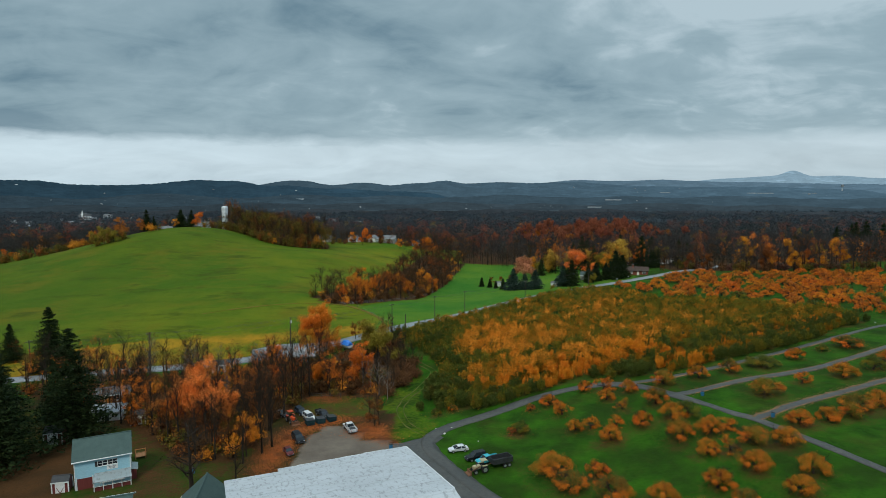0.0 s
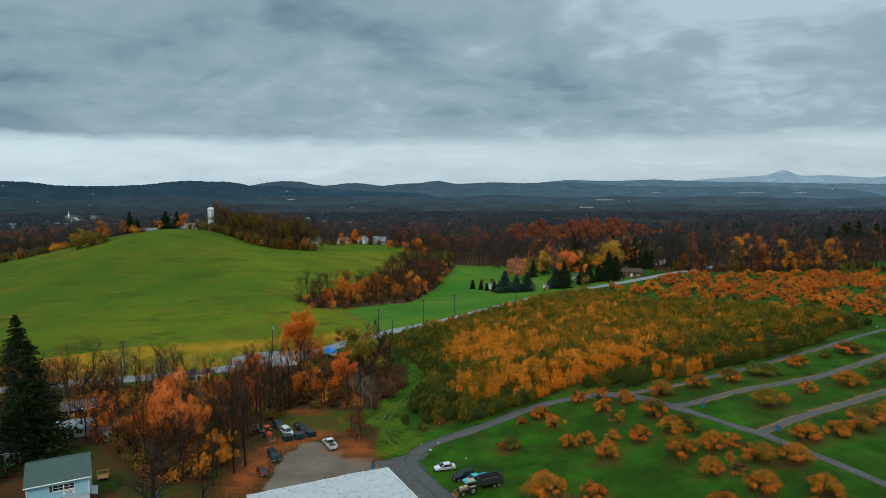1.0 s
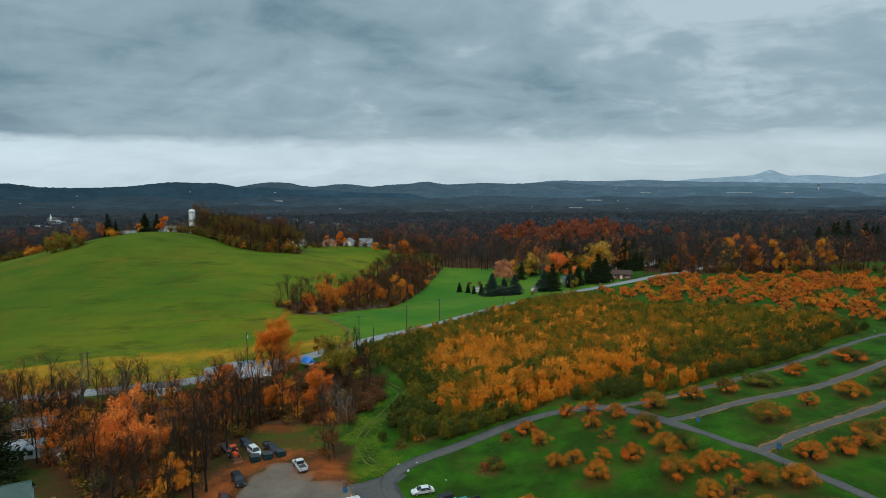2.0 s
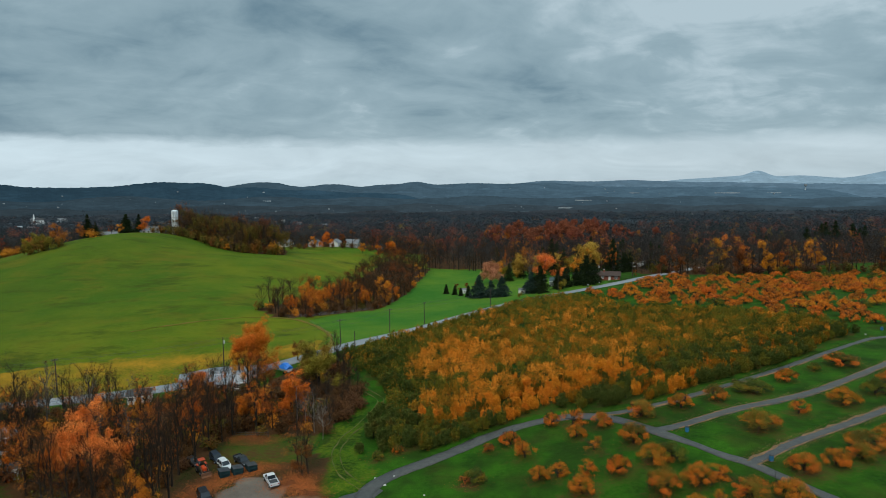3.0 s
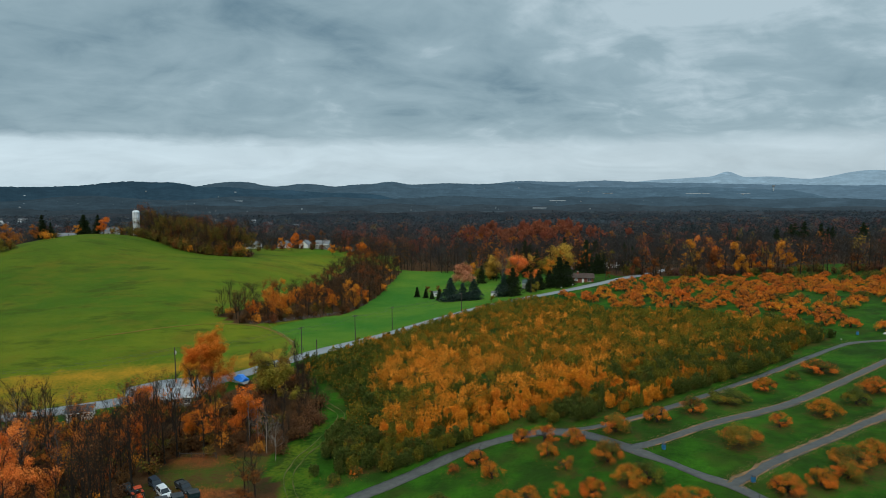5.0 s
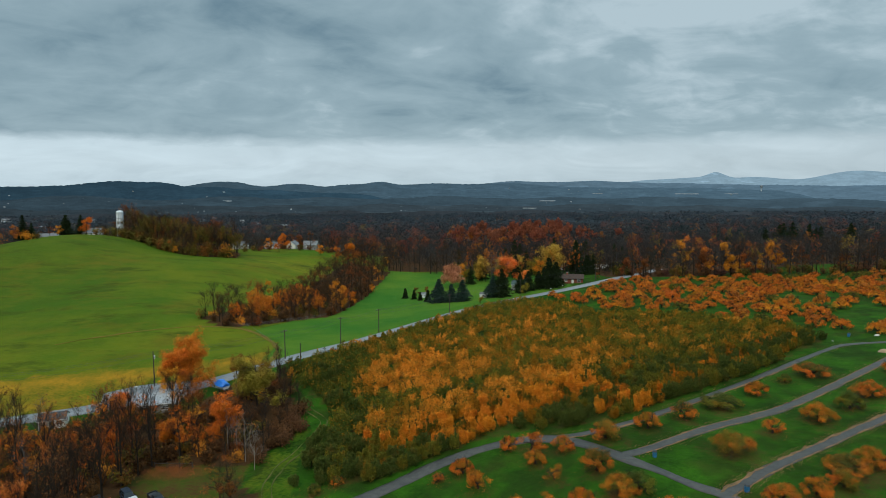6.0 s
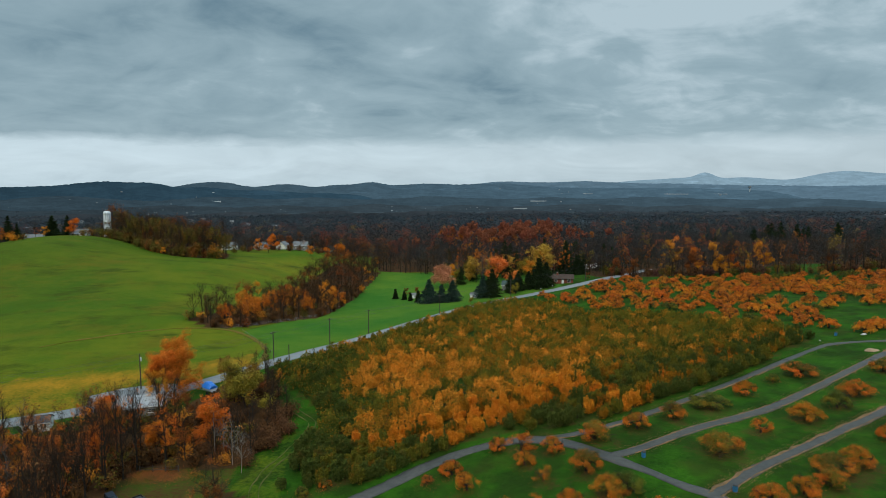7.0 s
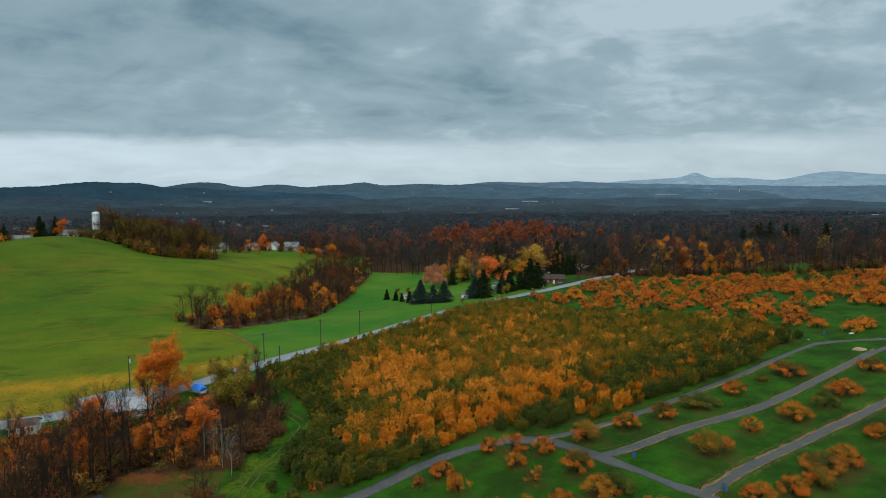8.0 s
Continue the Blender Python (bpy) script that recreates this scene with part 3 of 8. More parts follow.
def ribbon(name, line, width, lift, mat, label, category, seed=1, rag=0.12, step=1.2, thick=0.10, tail=1.0):
    """A paved strip that lies on the land, with ragged edges and a real thickness."""
    rng = np.random.default_rng(seed)
    p = resampled(line, step)
    t = np.gradient(p, axis=0)
    t /= np.linalg.norm(t, axis=1)[:, None]
    n = np.stack([-t[:, 1], t[:, 0]], -1)
    cols = []
    wob = lambda: np.convolve(rng.normal(0, rag, len(p) + 4), np.ones(5) / 2.2, "valid")
    half = width / 2 * np.interp(np.linspace(0, 1, len(p)), [0, 0.55, 0.68, 1], [1, 1, tail, tail])
    left, right = half + wob(), half + wob()
    for k, (s, dz) in enumerate(((-1, -thick), (-1, 0), (-0.5, 0.03), (0, 0.05), (0.5, 0.03), (1, 0), (1, -thick))):
        q = p + n * (s * (left if s > 0 else right))[:, None]
        cols.append(np.column_stack([q, land(q[:, 0], q[:, 1]) + lift + dz]))
    v = np.stack(cols, 1)
    c = v.shape[1]
    i = np.arange(len(p) * c).reshape(len(p), c)
    f = np.stack([i[:-1, :-1], i[:-1, 1:], i[1:, 1:], i[1:, :-1]], -1).reshape(-1, 4)[:, ::-1]
    return tagged(new(name, mesh_of(name, v.reshape(-1, 3), f, mat, True)), label, category, kind="structure")


def beside(line, off):
    """A line shifted sideways."""
    p = resampled(line, 3.0)
    t = np.gradient(p, axis=0)
    t /= np.linalg.norm(t, axis=1)[:, None]
    return [tuple(q) for q in p + np.stack([-t[:, 1], t[:, 0]], -1) * off]


build_ground()
ribbon("barn_apron", [(11, 86), (6.6, 94), (2.4, 102), (-1.8, 110.5), (-4.6, 117), (-5.8, 121.5)], 8.2, 0.045, M["lane"], "dark wet asphalt between barn and lawn", "lane", 9, 0.2, thick=0.05)
ribbon("lot_entry", [(-1, 125.5), (-4, 122.5), (-7, 120.5), (-10, 119.5)], 4.5, 0.02, M["lane"], "worn asphalt entry to the dirt lot", "parking", 10, 0.5, thick=0.04)
ribbon("road", ROAD, 6.4, 0.07, M["road"], "pale grey wet asphalt country road past the fields", "road", 1, 0.06)
ribbon("farm_lane", LANE, 3.0, 0.09, M["lane"], "dark wet asphalt lane through the orchard", "lane", 2, tail=0.66)
ribbon("orchard_lane_upper", BRANCH_A, 2.3, 0.075, M["lane"], "grey asphalt lane edged with fallen orange leaves", "lane", 3)
ribbon("orchard_lane_lower", BRANCH_B, 2.1, 0.075, M["lane"], "grey asphalt lane edged with fallen orange leaves", "lane", 4)
ribbon("orchard_lane_back", BRANCH_C, 1.9, 0.06, M["lane"], "grey lane along the edge of the orchard rows", "lane", 5)
ribbon("field_track", FIELD_ARC, 2.0, 0.10, M["track"], "worn yellow track curving through the pasture", "track", 7, 0.3, thick=0.05, tail=0.35)
for off in (-0.8, 0.8):
    ribbon("wheel_track", beside(FOOTWAY, off), 0.24, 0.06, M["footway"], "worn wheel track in the grass beside the orchard", "track", 12, 0.10, 0.5, 0.04)
ribbon("gravel_apron", [(-64, 199), (-58, 201), (-48, 200.2), (-38, 196.5)], 12.0, 0.05, M["road"], "grey paved apron beside the road", "parking", 8, 0.3, thick=0.05)


def drift(line, off, width, seed):
    ob = ribbon("leaf_drift", beside(line, off), width, 0.085, M["drift"], "strip of pale peach fallen leaves along a lane", "fallen leaves", seed, width * 0.42, 0.45, 0.12)
    ob["kind"] = "stuff"


drift(BRANCH_A[1:-2], 1.05, 0.24, 51)
drift(BRANCH_A[1:-2], -1.0, 0.20, 52)
drift(BRANCH_B, 0.9, 0.45, 53)
drift(BRANCH_B, -0.95, 0.22, 54)
drift(BRANCH_C[:8], -0.95, 0.38, 55)

# ---- trees ----


class Bits:
    """Four-cornered faces gathered for one mesh."""

    def __init__(self):
        self.v, self.f, self.n, self.tag = [], [], 0, []

    def add(self, v, f, tag=None):
        self.v.append(np.asarray(v, np.float32))
        self.f.append(np.asarray(f, np.int64) + self.n)
        if tag is not None:
            self.tag.append(np.tile(np.asarray(tag, np.float32), (len(f), 1)))
        self.n += len(v)

    def mesh(self, name, mats, smooth=False):
        me = mesh_of(name, np.vstack(self.v), np.vstack(self.f), mats, smooth)
        if self.tag:
            c = np.vstack(self.tag)
            a = me.attributes.new("species_and_haze", "FLOAT_COLOR", "FACE")
            a.data.foreach_set("color", np.column_stack([c, np.ones(len(c))]).astype(np.float32).ravel())
        return me


def tube(bits, path, radii, sides):
    path, n = np.asarray(path, float), len(path)
    d = np.gradient(path, axis=0)
    d /= np.linalg.norm(d, axis=1)[:, None] + 1e-9
    ref = np.where(np.abs(d[:, 2:3]) > 0.9, [[1.0, 0, 0]], [[0, 0, 1.0]])
    a = np.cross(d, ref)
    a /= np.linalg.norm(a, axis=1)[:, None] + 1e-9
    b = np.cross(d, a)
    ang = np.arange(sides) * 2 * np.pi / sides
    ring = path[:, None] + (a[:, None] * np.cos(ang)[None, :, None] + b[:, None] * np.sin(ang)[None, :, None]) * np.asarray(radii)[:, None, None]
    i = np.arange(n * sides).reshape(n, sides)
    j = np.roll(i, -1, 1)
    bits.add(ring.reshape(-1, 3), np.stack([i[:-1], j[:-1], j[1:], i[1:]], -1).reshape(-1, 4))


def leaf_quads(rng, centres, size, flat=0.0, out=None, wild=0.38, slim=1.0):
    """A small bent four-cornered leaf spray at every centre, turned at random, or facing roughly outwards."""
    n = len(centres)
    if out is None:
        a = rng.normal(size=(n, 3))
        a[:, 2] *= 1 - flat
        b = np.cross(a, rng.normal(size=(n, 3)))
    else:
        o = out / (np.linalg.norm(out, axis=1)[:, None] + 1e-9) + rng.normal(0, wild, (n, 3))
        a = np.cross(o, rng.normal(size=(n, 3)))
        b = np.cross(o, a)
    a /= np.linalg.norm(a, axis=1)[:, None] + 1e-9
    b /= np.linalg.norm(b, axis=1)[:, None] + 1e-9
    s = size * rng.uniform(0.6, 1.35, (n, 1))
    w = rng.uniform(0.45, 0.9, (n, 1)) * slim
    v = np.stack([centres - a * s * 0.5, centres + b * s * w * 0.5, centres + a * s * 0.5, centres - b * s * w * 0.5], 1)
    v += rng.normal(0, 0.06, v.shape) * size
    return v.reshape(-1, 3), np.arange(4 * n).reshape(n, 4)


def shoots(rng, centres, out, length, slim, rise=0.5, wild=0.3):
    """A slender four-cornered spray at every centre that points outwards and up."""
    n = len(centres)
    a = out / (np.linalg.norm(out, axis=1)[:, None] + 1e-9) * (1 - rise) + np.array([0, 0, rise]) + rng.normal(0, wild, (n, 3))
    a /= np.linalg.norm(a, axis=1)[:, None] + 1e-9
    b = np.cross(a, rng.normal(size=(n, 3)))
    b /= np.linalg.norm(b, axis=1)[:, None] + 1e-9
    s = length * rng.uniform(0.55, 1.35, (n, 1))
    w = slim * rng.uniform(0.7, 1.4, (n, 1))
    v = np.stack([centres - a * s * 0.4, centres + b * s * w * 0.5, centres + a * s * 0.6, centres - b * s * w * 0.5], 1)
    return v.reshape(-1, 3), np.arange(4 * n).reshape(n, 4)


def grow(rng, wood, twigs, start, way, length, radius, level, plan, tips):
    """One limb and, from it, the next finer ones."""
    n, kink, spread, ratio, droop = plan
    way = np.asarray(way, float) / np.linalg.norm(way)
    steps = 4 if level > 1 else 2
    pts, d = [np.asarray(start, float)], way.copy()
    for _ in range(steps):
        d = d + rng.normal(0, kink, 3) + np.array([0, 0, droop])
        d /= np.linalg.norm(d)
        pts.append(pts[-1] + d * length / steps)
    rad = np.linspace(radius, radius * (0.45 if level else 0.25), steps + 1)
    if level:
        tube(wood, pts, rad, 5 if level > 1 else 3)
    else:
        p = np.array(pts)
        side = np.cross(p[-1] - p[0], rng.normal(size=3))
        side *= 1.3 * radius / (np.linalg.norm(side) + 1e-9)
        wd = np.array([1.0, 0.75, 0.35])[:, None]
        twigs.add(np.vstack([p[:3] - side * wd, p[:3] + side * wd]), [(0, 1, 4, 3), (1, 2, 5, 4)])
    tips.append((pts[-1], level))
    if level == 0:
        return
    for k in range(n[level]):
        s = rng.uniform(0.3, 1.0)
        p = pts[int(s * steps)] * (1 - (s * steps) % 1) + pts[min(steps, int(s * steps) + 1)] * ((s * steps) % 1)
        turn = rng.normal(size=3)
        turn -= d * np.dot(turn, d)
        turn /= np.linalg.norm(turn) + 1e-9
        grow(rng, wood, twigs, p, d * (1 - spread) + turn * spread, length * ratio * rng.uniform(0.75, 1.2), radius * (1 - 0.45 * s) * 0.55, level - 1, plan, tips)


def thing_of(name, parts, label, category, group=""):
    """An empty at the foot of a thing with its parts as children."""
    root = tagged(new(name), label, category, group)
    root.empty_display_size = 0.3
    for pname, me in parts:
        ob = new(pname, me)
        ob.parent = root
        if pname in ("crown", "branchwork"):
            ob["kind"] = "stuff"
    return root


class Kind:
    """A kind of thing with some forms of it; plant() places the next one."""

    def __init__(self, name, builders, label, category, group=""):
        self.name, self.builders, self.label, self.category, self.group = name, builders, label, category, group
        self.made = {}

    def plant(self, form, x, y, size=1.0, tall=1.0, turn=0.0, label="", sink=0.05, lean=0.0, z=None):
        m = pose(x, y, (hgt(x, y) if z is None else z) - sink, lean, lean * 0.5, turn) @ Matrix.Diagonal((size, size, size * tall, 1))
        form %= len(self.builders)
        if form not in self.made:
            ob = self.made[form] = thing_of(self.name, self.builders[form](), self.label, self.category, self.group)
            ob.matrix_basis = m
        else:
            src = self.made[form]
            ob = copy_thing(src, m)
            ob.matrix_basis = m
        if label:
            ob["label"] = label
        return ob


def apple_form(seed, leaf, count, bare=0.0, trunk="bark", size=0.20):
    """Old apple tree about 6.6 m wide: short trunk, wide crooked limbs, low ragged crown."""
    def build():
        rng = np.random.default_rng(seed)
        wood, tips = Bits(), []
        top = np.array([rng.normal(0, 0.15), rng.normal(0, 0.15), 1.0])
        tube(wood, [(0, 0, -0.2), (0.03, 0, 0.4), top], [0.30, 0.22, 0.19], 7)
        for k in range(6):
            a = k * 1.05 + rng.normal(0, 0.25)
            grow(rng, wood, wood, top, (math.cos(a), math.sin(a), rng.uniform(0.2, 0.75)), rng.uniform(1.8, 2.4), 0.12, 2, ([0, 4, 4], 0.28, 0.62, 0.58, 0.02), tips)
        out = [("trunk", wood.mesh("apple_trunk", M[trunk], True))]
        if count:
            ends = np.array([p for p, lv in tips if lv <= 1])
            keep = ends[rng.random(len(ends)) > bare]
            k = keep[rng.integers(0, len(keep), min(48, len(keep)))]
            o = rng.normal(0, 1, (count, 3))
            o /= np.linalg.norm(o, axis=1)[:, None]
            c = k[rng.integers(0, len(k), count)] + o * (0.80, 0.80, 0.40) * rng.uniform(0.35, 1.15, (count, 1))
            c[:, 2] = np.maximum(c[:, 2], 0.25 + rng.random(count) * 0.4)
            crown = Bits()
            crown.add(*leaf_quads(rng, c, size, out=o * (1, 1, 1.5) + (c - (0, 0, 1.0)) * 0.3 + (0, 0, 0.3)))
            out.append(("crown", crown.mesh("apple_crown", M[leaf])))
        return out
    return build


def dome_form(seed, skirt, top_leaf, count=9500, size=0.125, share=0.45, trunk="bark", gaps=0.08):
    """Old apple tree as a wide low dome: crooked limbs, a full ragged crown down to the grass, greener on top."""
    def build():
        rng = np.random.default_rng(seed)
        wood, tips = Bits(), []
        top = np.array([rng.normal(0, 0.15), rng.normal(0, 0.15), 0.9])
        tube(wood, [(0, 0, -0.2), (0.03, 0, 0.4), top], [0.30, 0.22, 0.19], 7)
        for k in range(7):
            a = k * 0.9 + rng.normal(0, 0.25)
            grow(rng, wood, wood, top, (math.cos(a), math.sin(a), rng.uniform(0.1, 0.9)), rng.uniform(1.9, 2.6), 0.12, 2, ([0, 4, 4], 0.28, 0.62, 0.58, 0.02), tips)
        k = 46
        a, r = rng.uniform(0, 2 * np.pi, k), 2.75 * np.sqrt(rng.random(k)) * rng.uniform(0.8, 1.06, k)
        z = 0.55 + 2.2 * np.clip(1 - (r / 2.9) ** 2, 0, 1) * rng.uniform(0.55, 1.08, k)
        lump = np.stack([np.cos(a) * r, np.sin(a) * r, z], -1)
        keep = rng.random(k) > gaps
        lump, r = lump[keep], r[keep]
        green = (r < 1.9) & (rng.random(len(r)) < share * 1.5) | (rng.random(len(r)) < share * 0.25)
        pick = rng.integers(0, len(lump), count)
        o = rng.normal(0, 1, (count, 3))
        o /= np.linalg.norm(o, axis=1)[:, None]
        o[:, 2] = np.where(rng.random(count) < 0.6, np.abs(o[:, 2]), o[:, 2])
        rad = rng.uniform(0.42, 0.80, len(lump))
        spire = np.where(green[pick], 1.35, 0.85)
        c = lump[pick] + o * (rad[pick] * rng.uniform(0.5, 1.2, count))[:, None]
        c[:, 2] = lump[pick, 2] + (c[:, 2] - lump[pick, 2]) * spire
        c[:, 2] = np.maximum(c[:, 2], 0.12 + rng.random(count) * 0.35)
        crown = Bits()
        crown.add(*leaf_quads(rng, c, size, out=o * (1, 1, 1.3) + (c - (0, 0, 0.8)) * 0.35 + (0, 0, 0.2)))
        me = mesh_of("apple_crown", np.vstack(crown.v), np.vstack(crown.f), [M[skirt], M[top_leaf]], False, (green[pick] & (rng.random(count) < 0.85)).astype(int))
        return [("trunk", wood.mesh("apple_trunk", M[trunk], True)), ("crown", me)]
    return build


def lumpy(rng, count, k):
    """Shoot spots and facings of a small bushy crown: k uneven upright tufts about the limbs."""
    a = rng.uniform(0, 2 * np.pi, k)
    q = 1.25 * np.sqrt(rng.random(k))
    tall = (2.2 - 0.65 * q) * rng.uniform(0.75, 1.3, k)
    pick = rng.integers(0, k, count)
    t = rng.random(count) ** 0.75
    o = rng.normal(0, 1, (count, 3))
    o /= np.linalg.norm(o, axis=1)[:, None]
    lean = 0.75 + 0.40 * t
    c = np.column_stack([np.cos(a[pick]) * q[pick] * lean, np.sin(a[pick]) * q[pick] * lean, 0.55 + t * tall[pick] * 1.25])
    c += o * (0.46 * (1.12 - 0.7 * t))[:, None]
    c[:, 2] = np.clip(c[:, 2], 0.2, 4.4)
    return c, o + (c - (0, 0, 1.4)) * 0.5


def row_form(seed, leaf, count=1700, size=0.30):
    """Young row tree about 3.6 m wide and high, with upright shoots."""
    def build():
        rng = np.random.default_rng(seed)
        wood, crown = Bits(), Bits()
        tube(wood, [(0, 0, -0.1), (0.05, 0, 0.7), (0, 0.06, 1.8)], [0.10, 0.08, 0.03], 5)
        c, o = lumpy(rng, count, 15)
        crown.add(*shoots(rng, c, o, size, 0.5, 0.25, 0.5))
        return [("trunk", wood.mesh("row_trunk", M["bark"], True)), ("crown", crown.mesh("row_crown", M[leaf]))]
    return build


def bare_form(seed, height=15.0, leaf="", count=0, wood_mat="bark", twig_mat="twig", spread=0.42, wide=1.0, low=0.25, leafsize=0.36, limbs=10, clump=0.5, thick=1.0, joined=False, kink=0.16, lobes=0, upright=0.0):
    """Tall tree: straight trunk, rising limbs, fine twigs, and as many leaves as are left on it."""
    def build():
        rng = np.random.default_rng(seed)
        wood, twigs, tips = Bits(), Bits(), []
        h = height
        bend = rng.normal(0, 0.25, (6, 2)).cumsum(0) * 0.5
        zs = np.linspace(-0.3, h * 0.86, 6)
        path = np.column_stack([bend * (zs / h)[:, None], zs])
        tube(wood, path, np.linspace(h * 0.017, h * 0.003, 6) * thick, 7)
        for k in range(limbs):
            s = rng.uniform(low, 0.97)
            p = np.array([np.interp(s * h * 0.86, zs, path[:, j]) for j in range(3)])
            a = k * 2.4 + rng.normal(0, 0.3)
            up = rng.uniform(0.55, 1.3) + upright
            grow(rng, wood, twigs, p, (math.cos(a) * wide, math.sin(a) * wide, up), h * rng.uniform(0.22, 0.34) * (1.15 - 0.45 * s) * (1 + 0.35 * upright), h * 0.0065 * thick * (1.15 - 0.6 * s), 2, ([0, 6, 5 + round(2 * upright)], kink, spread, 0.55, 0.03 + 0.05 * upright), tips)
        if joined:
            nw = sum(len(f) for f in wood.f)
            for v, f, n0 in zip(twigs.v, twigs.f, np.cumsum([0] + [len(v) for v in twigs.v])):
                wood.add(v, f - n0)
            nt = sum(len(f) for f in wood.f) - nw
            out = [("trunk", mesh_of("tree_trunk", np.vstack(wood.v), np.vstack(wood.f), [M[wood_mat], M[twig_mat]], False, [0] * nw + [1] * nt))]
        else:
            out = [("trunk", wood.mesh("tree_trunk", M[wood_mat], True)), ("branchwork", twigs.mesh("tree_twigs", M[twig_mat]))]
        if count:
            ends = np.array([p for p, lv in tips if lv <= 1])
            o = rng.normal(0, 1, (count, 3))
            o /= np.linalg.norm(o, axis=1)[:, None]
            k = ends[rng.integers(0, len(ends), lobes or 46 + count // 40)]
            r = rng.uniform(0.6, 1.35, len(k))
            pick = rng.integers(0, len(k), count)
            if lobes:
                # full lobes, each rising to a blunt tip
                c = k[pick] + o * (clump * r[pick] * rng.uniform(0.55, 1.1, count))[:, None] * (1, 1, 1.35)
            else:
                c = k[pick] + o * clump * rng.uniform(0.5, 1.9, (count, 1))
            crown = Bits()
            crown.add(*leaf_quads(rng, c, leafsize, out=o * (1.6 if lobes else 1) + (c - (0, 0, height * 0.55)) * 0.06 + (0, 0, 0.3)))
            out.append(("crown", crown.mesh("tree_crown", M[leaf])))
        return out
    return build


def spruce_form(seed, height=18.0, width=3.6, leaf="needles", tiers=26, gap=0.0):
    """Conifer: tapering trunk with tiers of drooping needled boughs."""
    def build():
        rng = np.random.default_rng(seed)
        wood, crown = Bits(), Bits()
        tube(wood, [(0, 0, -0.3), (0.05, 0, height * 0.5), (0, 0, height * 0.97)], [height * 0.016, height * 0.009, 0.02], 6)
        for k in range(tiers):
            s = (k + rng.uniform(-0.3, 0.3)) / tiers
            z = height * (0.07 + 0.92 * s)
            reach = width * (1 - s) ** 0.85 * rng.uniform(0.8, 1.15) + 0.12
            for j in range(20 if s < 0.6 else 12):
                if rng.random() < gap:
                    continue
                a = rng.uniform(0, 2 * np.pi)
                r = reach * rng.uniform(0.6, 1.12)
                d = np.array([math.cos(a), math.sin(a), 0])
                side = np.array([-d[1], d[0], 0])
                m = 13
                t = np.linspace(0.12, 1, m)
                c = d * (r * t)[:, None] + np.array([0, 0, 1]) * (z - 0.30 * r * t**1.4 + 0.12 * r * t**3)[:, None]
                c = np.repeat(c, 3, 0) + rng.normal(0, 0.13 * r, (3 * m, 1)) * side + rng.normal(0, 0.12, (3 * m, 3))
                crown.add(*leaf_quads(rng, c, 0.40 + 0.06 * r, 0.6, slim=0.42))
        return [("trunk", wood.mesh("spruce_trunk", M["bark"], True)), ("crown", crown.mesh("spruce_crown", M[leaf]))]
    return build


def shrub_form(seed, leaf, count=260, size=0.34, wide=1.6, high=1.3, joined=False):
    """A thicket bush: many stems from the ground and leaves about their ends."""
    def build():
        rng = np.random.default_rng(seed)
        stems, crown, ends = Bits(), Bits(), []
        for k in range(12):
            a, lean = rng.uniform(0, 6.28), rng.uniform(0.15, 1.0)
            e = np.array([math.cos(a) * wide * lean, math.sin(a) * wide * lean, high * rng.uniform(0.8, 1.7) * (1.2 - 0.4 * lean)])
            tube(stems, [(0, 0, -0.1), e * (0.4, 0.4, 0.6), e], [0.05, 0.035, 0.012], 3)
            ends.append(e)
        ends = np.array(ends)
        c = ends[rng.integers(0, 12, count)] * rng.uniform(0.45, 1.05, (count, 1)) + rng.normal(0, 0.38, (count, 3))
        c[:, 2] = np.maximum(c[:, 2], 0.08)
        crown.add(*leaf_quads(rng, c, size, out=c - (0, 0, 0.5) + (0, 0, 0.3)))
        if joined:
            nw = sum(len(f) for f in stems.f)
            stems.add(np.vstack(crown.v), np.vstack(crown.f))
            return [("crown", mesh_of("hedge_crown", np.vstack(stems.v), np.vstack(stems.f), [M["twig"], M[leaf]], False, [0] * nw + [1] * count))]
        return [("branchwork", stems.mesh("shrub_stems", M["twig"])), ("crown", crown.mesh("shrub_crown", M[leaf]))]
    return build


apple = Kind("apple_tree", [dome_form(11, "orange", "olive", share=0.35), dome_form(12, "orange", "olive", share=0.5), dome_form(13, "olive", "deepgreen", share=0.45), apple_form(14, "orange", 1700, 0.6), dome_form(15, "orange", "ochre", share=0.5, gaps=0.22), dome_form(16, "orange", "deepgreen", share=0.7), dome_form(17, "red", "copper", 4200, share=0.3, gaps=0.2), apple_form(18, "orange", 500, 0.7)],
             "old apple tree with orange autumn leaves on the lawn", "tree", "old apple trees on the lawn")
APPLE_LABELS = ["spreading old apple tree with orange leaves", "apple tree half orange and half green", "low apple tree with olive green leaves", "gnarled apple tree nearly bare with few orange leaves",
                "apple tree with bright orange leaves", "apple tree turning from green to orange", "small apple tree with red leaves", "crooked dark apple tree almost bare of leaves"]
rng = np.random.default_rng(5)
for spot in LAWN_NEAR + LAWN_MID + LAWN_FAR:
    x, y, r, form = spot
    apple.plant(form, x, y, r / 3.15 * rng.uniform(0.85, 1.08), rng.uniform(0.85, 1.05) * min(1.15, 3.4 / r), rng.uniform(0, 360), APPLE_LABELS[form])

